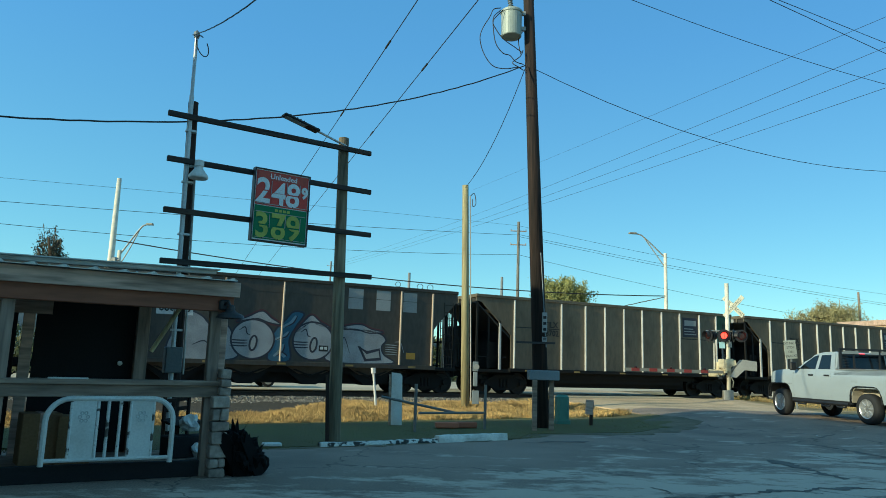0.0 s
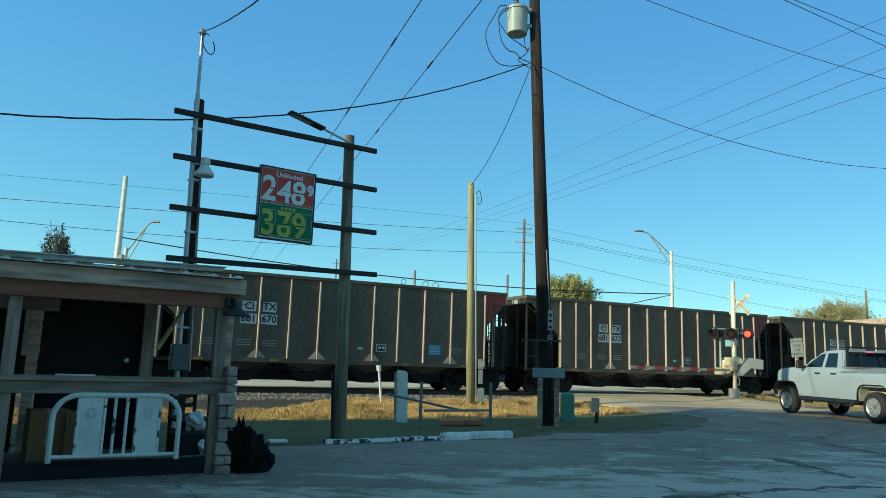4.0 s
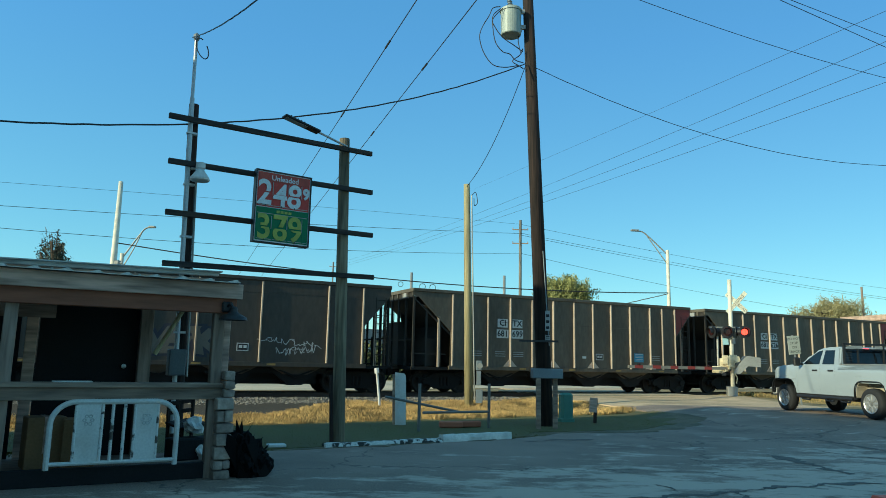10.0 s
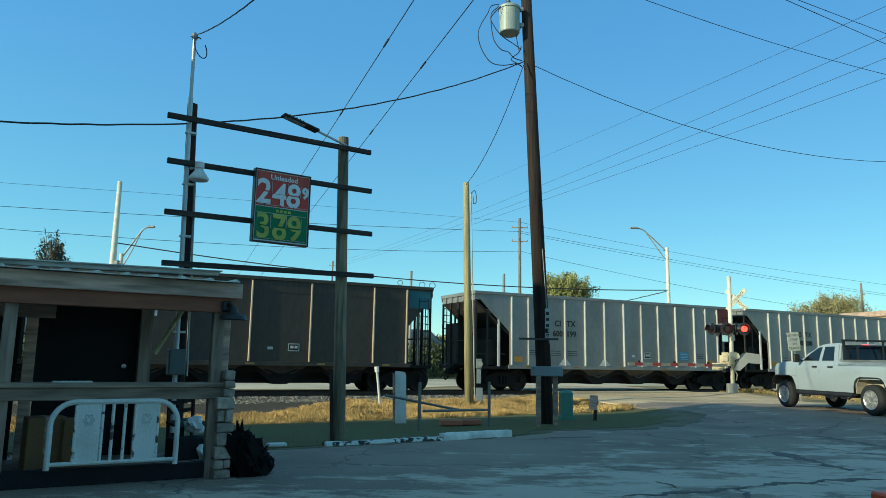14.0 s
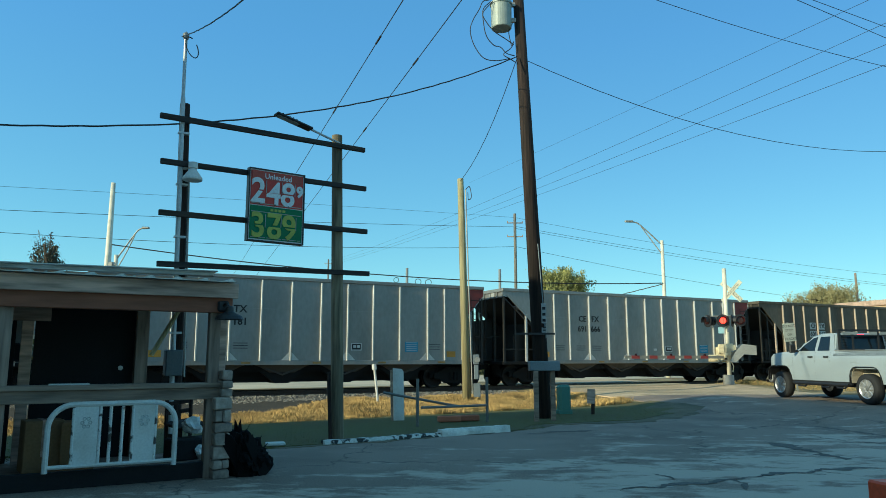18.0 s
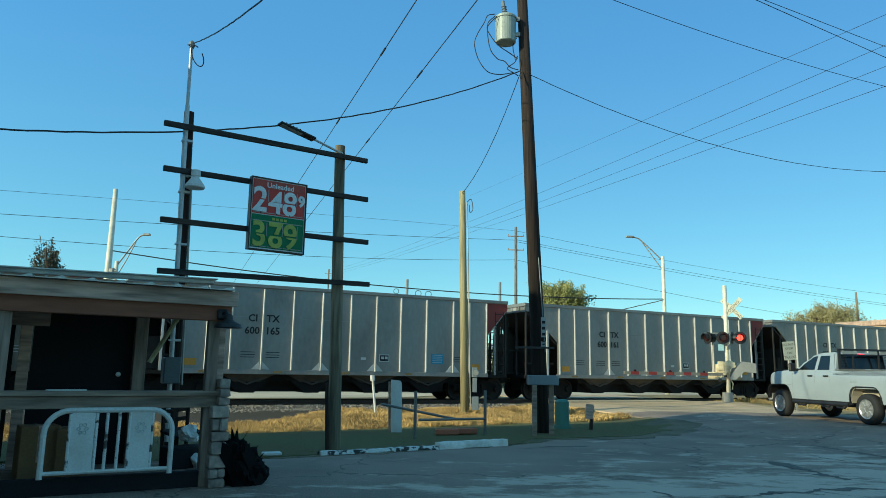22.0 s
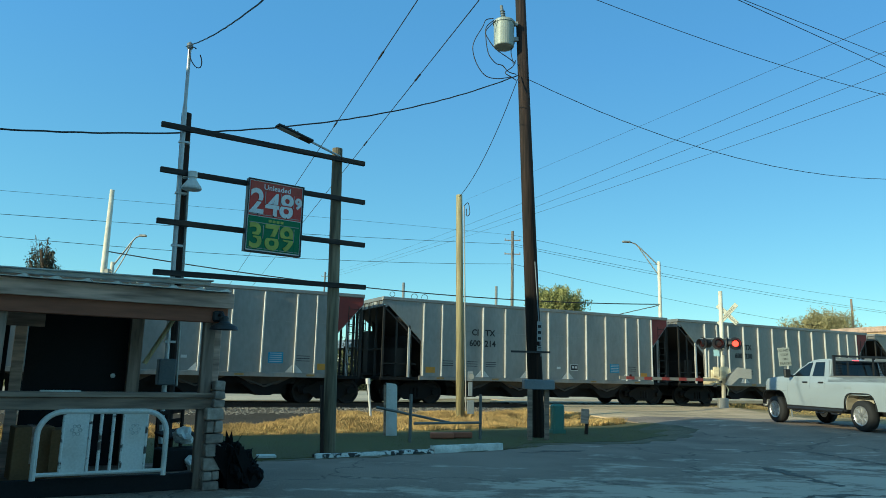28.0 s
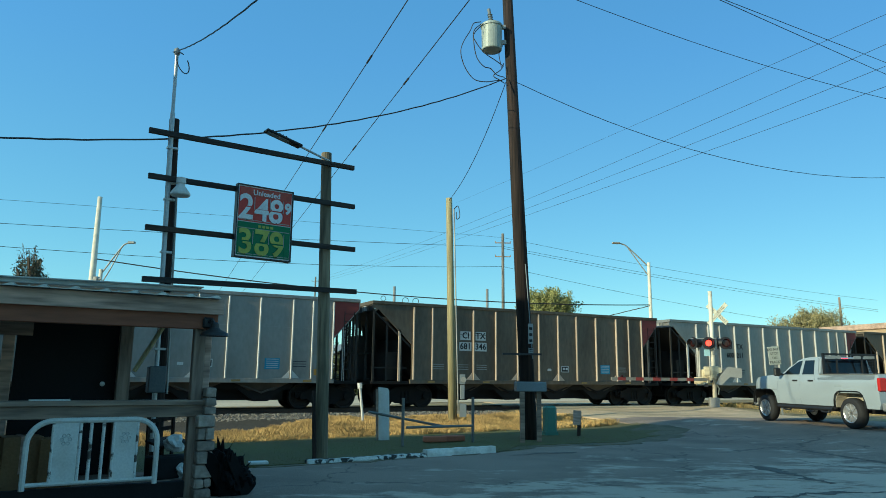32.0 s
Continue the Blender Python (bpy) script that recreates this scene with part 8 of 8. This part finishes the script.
# ---- beyond the track ----
def build_far_poles():
    # steel street lamps
    for x, y, h, arm in ((15.6, 48.0, 9.5, (-2.5, 0, 1.3)), (-19.0, 42.0, 7.6, (1.85, 0.0, 1.6))):
        t = thing("street_lamp", pose(x, y, 0), "galvanised street lamp with a curved arm", "street lamp", "street lamps")
        bm = bmesh.new()
        rod(bm, (0, 0, -0.2), (0, 0, h), 0.15, 0.11, 12)
        part("pole", bm, "mast_paint", t, smooth=True)
        bm = bmesh.new()
        ax, ay, az = arm
        tube(bm, curve([(0, 0, h - 0.3), (ax * 0.55, ay * 0.55, h + az * 0.78), (ax * 0.72, ay * 0.72, h + az * 0.98), (ax * 0.88, ay * 0.88, h + az)], 6), 0.045)
        if az < 2:
            tube(bm, curve([(0, 0, h - 1.0), (ax * 0.3, ay * 0.3, h + az * 0.05), (ax * 0.56, ay * 0.56, h + az * 0.76)], 6), 0.035)
        part("arm", bm, "galv", t)
        bm = bmesh.new()
        box(bm, min(ax, ax * 0.78), -0.12 + ay, h + az - 0.02, max(ax, ax * 0.78), 0.12 + ay, h + az + 0.10, 0.03)
        part("lamp_head", bm, "galv", t)
    for x, y, h, r, mt, name in ((-18.55, 40.0, 11.5, 0.25, "mast_paint", "tall pale round pole"), (8.0, 70.0, 15.9, 0.17, "pole_dark", "wooden power pole with a crossarm"), (-2.4, 60.0, 9.1, 0.14, "galv", "steel post"), (5.5, 60.0, 9.0, 0.14, "galv", "steel post"), (54.0, 90.0, 12.3, 0.16, "old_wood", "distant wooden pole"), (-22.8, 150.2, 22.4, 0.2, "pole_dark", "wooden power pole far down the street"), (20.15, 26.25, 17.3, 0.17, "pole_dark", "tall wooden power pole at the roadside")):
        t = thing("power_pole", pose(x, y, 0), name + " beyond the track", "pole", "poles beyond the track")
        bm = bmesh.new()
        rod(bm, (0, 0, -0.2), (0, 0, h), r, r * (0.5 if mt == "mast_paint" else 0.8), 14)
        part("pole", bm, "far_wood" if mt == "pole_dark" else mt, t, smooth=True)
        if mt == "pole_dark" and x not in (54.0,):
            bm = bmesh.new()
            for z in (h - 1.0, h - 2.4):
                box(bm, -0.8, -0.05, z, 0.8, 0.05, z + 0.09)
                for k in (-0.75, 0.75):
                    rod(bm, (k, 0, z + 0.08), (k, 0, z + 0.24), 0.04, n=6)
            part("crossarm", bm, "old_wood", t)
        if x < -18 and x > -20:
            bm = bmesh.new()
            box(bm, 0.12, -0.2, 6.3, 0.38, 0.2, 6.9, 0.05)
            rod(bm, (0.1, -0.1, 6.7), (0.55, -0.1, 6.75), 0.05, n=8)
            part("junction_box", bm, "galv", t)


build_far_poles()


def tree(name, x, y, z_crown, rx, rz, mt, label, seed, leaves=2600, leaf=0.32, twigs=60):
    rng = random.Random(seed)
    t = thing(name, pose(x, y, 0), label, "tree", "trees beyond the track")
    bm = bmesh.new()
    rod(bm, (0, 0, -0.3), (0.2, 0, z_crown), 0.035 * z_crown, 0.015 * z_crown, 8)
    limbs = []
    for k in range(11):
        a, up = rng.random() * 6.28, rng.uniform(-0.4, 0.8)
        base = Vector((0.1, 0, z_crown * rng.uniform(0.6, 1.0)))
        tip = Vector((rx * 0.5 * math.cos(a), rx * 0.5 * math.sin(a), z_crown + rz * up * 0.7))
        mid = base.lerp(tip, 0.5) + Vector((0, 0, 0.25))
        tube(bm, [base, mid, tip], 0.05 + 0.006 * z_crown, 5)
        limbs.append((mid, tip))
    verts, faces = [], []
    core = Vector((0.15, 0, z_crown - rz * 0.7))
    for k in range(twigs):
        mid, tip = limbs[k % len(limbs)]
        a, b = rng.random() * 6.28, rng.uniform(-0.55, 1.0)
        w = math.sqrt(max(0.04, 1 - b * b)) * rng.uniform(0.55, 1.0)
        reach = rng.uniform(0.72, 1.08) * (0.86 + 0.3 * noise.noise(Vector((math.cos(a) * 1.7, math.sin(a) * 1.7, b * 1.7 + seed))))
        end = Vector((rx * w * math.cos(a) * reach, rx * w * math.sin(a) * reach, z_crown + rz * b * reach))
        root = core.lerp(end, rng.uniform(0.25, 0.5))
        if k < 70:
            tube(bm, [root, root.lerp(end, 0.5) + Vector((0, 0, 0.1)), end], 0.018, 3)
        loose = rng.uniform(0.14, 0.28) * rx ** 0.5
        for j in range(leaves // twigs):
            g = rng.random() ** 0.6
            p = root.lerp(end, g) + Vector((rng.gauss(0, loose), rng.gauss(0, loose), rng.gauss(0, loose * 0.8))) * (1.25 - 0.75 * g)
            q = Euler((rng.random() * 6, rng.random() * 6, rng.random() * 6)).to_matrix()
            s = leaf * rng.uniform(0.5, 1.3)
            i = len(verts)
            for v in ((-s, 0, 0), (0, -s * 0.4, 0.05 * s), (s, 0, 0), (0, s * 0.4, 0.05 * s)):
                verts.append(tuple(p + q @ Vector(v)))
            faces.append((i, i + 1, i + 2, i + 3))
    part("trunk", bm, "bark", t)
    me = bpy.data.meshes.new("crown")
    me.from_pydata(verts, [], faces)
    me.materials.append(M[mt])
    crown = new("crown", me)
    crown.parent = t


def build_trees():
    tree("pine_tree", 15.7, 90.0, 10.3, 6.2, 3.0, "leaf_dark", "rounded sunlit pine tree beyond the track", 11, 26000, 0.155, 130)
    tree("oak_tree", 51.2, 92.0, 8.4, 6.6, 2.9, "leaf_olive", "wide olive-brown tree beyond the track", 12, 24000, 0.13, 190)
    tree("young_tree", -33.1, 60.0, 9.9, 1.8, 2.6, "leaf_fir", "thin dark young tree beyond the track", 13, 1700, 0.13, 60)
    tree("small_tree", 32.0, 110.0, 8.6, 3.0, 1.8, "leaf_dark", "small tree far beyond the track", 14, 3000, 0.2, 70)
    tree("small_tree", 24.5, 118.0, 9.3, 2.0, 1.6, "leaf_dark", "small tree far beyond the track", 15, 2200, 0.2, 60)
    tree("small_tree", -13.0, 66.0, 3.2, 3.2, 1.9, "leaf_dark", "bushy tree beyond the street", 16, 2600, 0.3)
    tree("small_tree", 2.0, 72.0, 3.0, 3.4, 1.9, "leaf_olive", "bushy tree beyond the street", 17, 2600, 0.3)
    tree("small_tree", -26.0, 58.0, 3.4, 3.6, 2.0, "leaf_olive", "bushy tree beyond the street", 18, 2600, 0.3)
    tree("small_tree", 20.0, 84.0, 2.6, 3.2, 1.6, "leaf_dark", "bushy tree beyond the street", 19, 2600, 0.3)


build_trees()


def build_far_houses():
    for x, y, w, d, h, rz, wall, label in ((-5.5, 70.0, 9.0, 7.0, 3.0, 26, "house_white", "low white sided house beyond the street"), (11.0, 84.0, 11.0, 8.0, 3.2, 26, "house_white", "low white sided house beyond the street"), (-31.0, 58.0, 12.0, 8.0, 3.2, 26, "house_white", "low white building beyond the street"), (46.0, 65.0, 12.0, 10.0, 6.1, 18, "stucco", "low tan stucco shop with a flat roof")):
        t = thing("house", pose(x, y, 0.08, 0, 0, rz), label, "house", "buildings beyond the track")
        bm = bmesh.new()
        box(bm, -w / 2, -d / 2, -0.2, w / 2, d / 2, h)
        part("wall", bm, wall, t)
        bm = bmesh.new()
        if wall == "stucco":
            box(bm, -w / 2 - 0.2, -d / 2 - 0.2, h, w / 2 + 0.2, d / 2 + 0.2, h + 0.5, 0.05)
            part("parapet", bm, "board_wood", t)
            bm = bmesh.new()
            box(bm, -w / 2 - 0.6, -d / 2 - 1.6, h - 1.3, w / 2, -d / 2, h - 1.0)
            part("awning", bm, "clay", t)
        else:
            prism(bm, [(-w / 2 - 0.4, h), (w / 2 + 0.4, h), (w / 2 - 1.2, h + 1.4), (-w / 2 + 1.2, h + 1.4)], -d / 2 - 0.4, d / 2 + 0.4)
            bmesh.ops.recalc_face_normals(bm, faces=bm.faces)
            part("roof", bm, "grey_box", t)
        for k in range(3):
            wx = -w / 2 + w * (k + 0.5) / 3
            bm = bmesh.new()
            box(bm, wx - 0.55, -d / 2 - 0.04, 1.0, wx + 0.55, -d / 2 - 0.005, 2.2)
            win = part("window", bm, "white_paint", t)
            bm = bmesh.new()
            box(bm, wx - 0.47, -d / 2 - 0.06, 1.08, wx + 0.47, -d / 2 - 0.042, 2.12)
            part("pane", bm, "car_glass", win)


build_far_houses()


def build_far_cabinet():
    t = thing("utility_cabinet", pose(-8.3, 50.0, 0.12, 0, 0, 20), "cream utility cabinet standing in the sun beyond the street", "cabinet")
    bm = bmesh.new()
    box(bm, -0.30, -0.25, 0.0, 0.30, 0.25, 0.62, 0.02)
    part("body", bm, "house_white", t)
    bm = bmesh.new()
    box(bm, -0.34, -0.29, 0.62, 0.34, 0.29, 0.68, 0.02)
    part("lid", bm, "house_white", t)
    bm = bmesh.new()
    box(bm, -0.26, -0.265, 0.06, 0.26, -0.252, 0.58)
    door = part("door", bm, "cream_paint", t, "cream cabinet door")
    bm = bmesh.new()
    box(bm, 0.16, -0.29, 0.28, 0.20, -0.267, 0.38, 0.004)
    part("handle", bm, "dark_trim", door)


build_far_cabinet()


# ---- cars on the street beyond the track ----
PASSING = []


def build_far_car(paint, label):
    t = thing("car", Matrix(), label, "car", "cars on the far street")
    bm = bmesh.new()
    prism(bm, [(-2.2, 0.32), (2.2, 0.32), (2.25, 0.62), (2.1, 0.80), (1.1, 0.90), (-1.5, 0.94), (-2.15, 0.90), (-2.25, 0.6)], -0.88, 0.88)
    bmesh.ops.recalc_face_normals(bm, faces=bm.faces)
    bmesh.ops.bevel(bm, geom=bm.edges[:], offset=0.05, segments=2, affect="EDGES", clamp_overlap=True)
    part("body", bm, paint, t)
    bm = bmesh.new()
    prism(bm, [(1.0, 0.88), (0.3, 1.36), (-0.9, 1.40), (-1.75, 0.92)], -0.74, 0.74)
    bmesh.ops.recalc_face_normals(bm, faces=bm.faces)
    bmesh.ops.bevel(bm, geom=bm.edges[:], offset=0.05, segments=2, affect="EDGES", clamp_overlap=True)
    part("cabin", bm, "car_glass", t, "dark glazed cabin")
    for x in (-1.35, 1.35):
        for y in (-0.80, 0.80):
            bm = bmesh.new()
            turned(bm, [(0.0, -0.1), (0.2, -0.1), (0.31, -0.09), (0.32, 0.0), (0.31, 0.09), (0.2, 0.1), (0.0, 0.1)], 18, Matrix.Translation((x, y, 0.32)) @ Matrix.Rotation(radians(90), 4, "X"))
            w = part("wheel", bm, "tyre", t, "black tyre")
            bm = bmesh.new()
            turned(bm, [(0.0, 0.115), (0.17, 0.112), (0.19, 0.102)], 14, Matrix.Translation((x, y, 0.32)) @ Matrix.Rotation(radians(90 if y < 0 else -90), 4, "X"))
            part("hub_cap", bm, "chrome", w)
    return t


def build_far_cars():
    PASSING.append((build_far_car("paint_blue", "dark blue car driving along the street beyond the track"), -6.3, 0.0, 3.75))
    PASSING.append((build_far_car("paint_silver", "silver car driving along the street beyond the track"), -5.5, 23.0, 5.5))


M["paint_blue"] = mat("dark_blue_paint", (0.015, 0.03, 0.08), 0.25, 0.2, stain=0.1, bump=0)
M["paint_silver"] = mat("silver_paint", (0.40, 0.41, 0.42), 0.3, 0.5, stain=0.1, bump=0)
build_far_cars()


# ---- grass ----
def ramp01(a, b, x):
    t = min(1.0, max(0.0, (x - a) / (b - a)))
    return t * t * (3 - 2 * t)


def blades(name, mt, label, count, seed, spot, tall, wide):
    rng = random.Random(seed)
    spots = []
    while len(spots) < count:
        p = spot(rng)
        if p is not None:
            spots.append(p)
    xyf = np.array(spots)
    rnd = np.random.default_rng(seed)
    x, y, f = xyf[:, 0], xyf[:, 1], xyf[:, 2]
    z = height(x, y) - 0.02
    h, w, a = tall * rnd.uniform(0.4, 1.2, count) * f, wide * rnd.uniform(0.6, 1.4, count), rnd.random(count) * 6.28
    lx, ly = rnd.normal(0, 0.34, count) * h, rnd.normal(0, 0.34, count) * h
    c, s = np.cos(a) * w, np.sin(a) * w
    rows = [(x - c, y - s, z), (x + c, y + s, z), (x + lx * 0.4 + c * 0.6, y + ly * 0.4 + s * 0.6, z + h * 0.6), (x + lx, y + ly, z + h)]
    verts = np.stack([np.stack(r, 1) for r in rows], 1).reshape(-1, 3)
    k = np.arange(count)[:, None] * 4
    faces = np.concatenate([k + np.array([[0, 1, 2]]), k + np.array([[0, 2, 3]])])
    me = bpy.data.meshes.new(name)
    me.from_pydata(verts.tolist(), [], faces.tolist())
    me.materials.append(M[mt])
    tagged(new(name, me), label, "grass", kind="stuff")


def verge(rng):
    s, d = rng.uniform(-26, 4.6), rng.uniform(3.6, 12.5)
    x, y, _ = on_track(s, -d)
    edge = 5.0 - 0.36 * (y - 30)
    if x > 4.8 - 0.30 * (y - 29) or (y < 22.5 and x > 4.6) or y < 19.3 + 0.653 * x:
        return None
    n = noise.noise(Vector((x * 0.5, y * 0.5, 0)))
    m = noise.noise(Vector((x * 1.7, y * 1.7, 4)))
    bare = 3.5 + 4.9 * ramp01(-5.0, -9.5, s) + 0.9 * n + 0.4 * m
    if d < bare or (n + 0.6 * m < -0.2 and rng.random() < 0.75):
        return None
    w = noise.noise(Vector((x * 0.9, y * 0.9, 8)))
    return x, y, max(0.25, 0.75 + 0.7 * n + 0.5 * m + 0.4 * w) * (0.5 + 0.5 * ramp01(11.8, 9.5, d))


def right_verge(rng):
    x, y = rng.uniform(11.6, 30), rng.uniform(27.5, 42)
    s = (x - TRACK.x) * ux + (y - TRACK.y) * uy
    d = (x - TRACK.x) * uy - (y - TRACK.y) * ux
    if d < 2.7 or x < 13.6 - 0.13 * (y - 27) or s < 12.5:
        return None
    near = math.exp(-((x - 13.2) ** 2 + (y - 31.2) ** 2) / 2.0)
    return x, y, 0.6 + 0.7 * noise.noise(Vector((x * 0.6, y * 0.6, 3))) + near


def island(rng):
    x, y = rng.uniform(-9, 7.2), rng.uniform(10.8, 23.2)
    front = 12.82 + 0.657 * (x + 1.9) if x < 2.4 else 16.4 + 0.60 * (x - 2.4)
    if x > 5:
        front = 17.9 + 1.3 * (x - 5)
    if y < front - 0.02 - 0.10 * noise.noise(Vector((x * 1.3, y * 1.3, 7))) or y > 19.6 + 0.653 * x + 0.4 * noise.noise(Vector((x, y, 0))):
        return None
    return x, y, 1.0


def build_brush():
    """Scrub along the far side of the street, in loose leafy clumps."""
    rng = random.Random(41)
    verts, faces = [], []
    for c in range(420):
        s, away = rng.uniform(-80, 110), rng.uniform(25, 35)
        cx, cy, _ = on_track(s, away)
        w, h = rng.uniform(0.9, 2.1), rng.uniform(2.2, 4.9)
        if noise.noise(Vector((s * 0.11, 2.0, 0))) < -0.22:
            h *= 0.35
        for k in range(int(36 * w * h)):
            a, r = rng.random() * 6.28, w * rng.random() ** 0.5
            z = h * rng.random() * (1 - 0.35 * r / w)
            p = Vector((cx + r * math.cos(a), cy + r * math.sin(a), 0.1 + z))
            q = Euler((rng.random() * 6, rng.random() * 6, rng.random() * 6)).to_matrix()
            l = rng.uniform(0.12, 0.3)
            i = len(verts)
            for v in ((-l, 0, 0), (0, -l * 0.4, 0), (l, 0, 0), (0, l * 0.4, 0)):
                verts.append(tuple(p + q @ Vector(v)))
            faces.append((i, i + 1, i + 2, i + 3))
    me = bpy.data.meshes.new("roadside_scrub")
    me.from_pydata(verts, [], faces)
    me.materials.append(M["leaf_scrub"])
    tagged(new("roadside_scrub", me), "tangled olive and tan scrub beyond the street", "scrub", kind="stuff")


build_brush()


def build_grass():
    blades("dry_grass", "straw", "dry straw-coloured grass along the track", 210000, 21, verge, 0.19, 0.0019)
    blades("dry_grass", "straw_dull", "browned and greenish grass among the straw", 120000, 25, verge, 0.15, 0.0022)
    blades("dry_grass", "straw_dull", "dry grass tufts round the crossing signal", 60000, 22, right_verge, 0.11, 0.0026)
    blades("dry_grass", "straw", "pale dry grass tufts round the crossing signal", 26000, 26, right_verge, 0.13, 0.0022)
    blades("mown_grass", "blade", "short green grass on the forecourt strip", 80000, 23, island, 0.055, 0.007)


build_grass()


# ---- what moves ----
LAMP_FIRST = []


def motions():
    for car, s0, t0, speed in PASSING:
        rows = []
        for t in (0.0, 8.0, 16.0, 24.0, 32.0):
            x, y, _ = on_track(s0 + speed * (t - t0), 9.2)
            rows.append((t, pose(x, y, 0.10, 0, 0, TURN)))
        walk(car, rows)
    for q, car, kind, marks in WAGONS:
        walk(car, [(t, track_pose(q + HALF - SPEED * t)) for t in (0.0, 8.0, 16.0, 24.0, 32.0)])
    # the two lamps take turns, 0.6 s each: an added dark disc hides the glow of the one that rests
    for which, (ob, x, y) in enumerate(LENS_COVERS):
        rows, k, state = [], -1, None
        edges = []
        while 0.75 + 1.2 * k < 33:
            late = 0.06 if k in (1, 11) else 0.0
            edges += [(0.75 + 1.2 * k + (0.25 if late else 0.0), 0), (1.35 + 1.2 * k, 1)]
            k += 1
        shut = None
        last = [s for t, s in edges if t <= 0.0][-1]
        turn = [0.0, 84.0]
        rows.append((0.0, pose(x, y - 0.078, 2.75, 0, 0, turn[int(last == which)])))
        for t, s in edges:
            if 0.0 < t < 31.97:
                rows.append((t - 0.034, pose(x, y - 0.078, 2.75, 0, 0, turn[int(last == which)])))
                rows.append((t, pose(x, y - 0.078, 2.75, 0, 0, turn[int(s == which)])))
                last = s
        rows.append((32.0, pose(x, y - 0.078, 2.75, 0, 0, turn[int(last == which)])))
        walk(ob, rows)
    turn_rows = [k / FPS for k in range(0, 32 * FPS + 1)]
    action = {}
    for q, car, kind, marks in WAGONS:
        for ob in car.children:
            if not ob.name.startswith("wheelset"):
                continue
            x = round(ob.matrix_basis.translation.x, 3)
            if x not in action:
                walk(ob, [(t, pose(x, 0, 0.46) @ Matrix.Rotation(-SPEED * t / 0.46, 4, "Y")) for t in turn_rows])
                action[x] = ob.animation_data
            else:
                ob.rotation_mode = "QUATERNION"
                a = ob.animation_data_create()
                a.action = action[x].action
                a.action_slot = action[x].action_slot


motions()
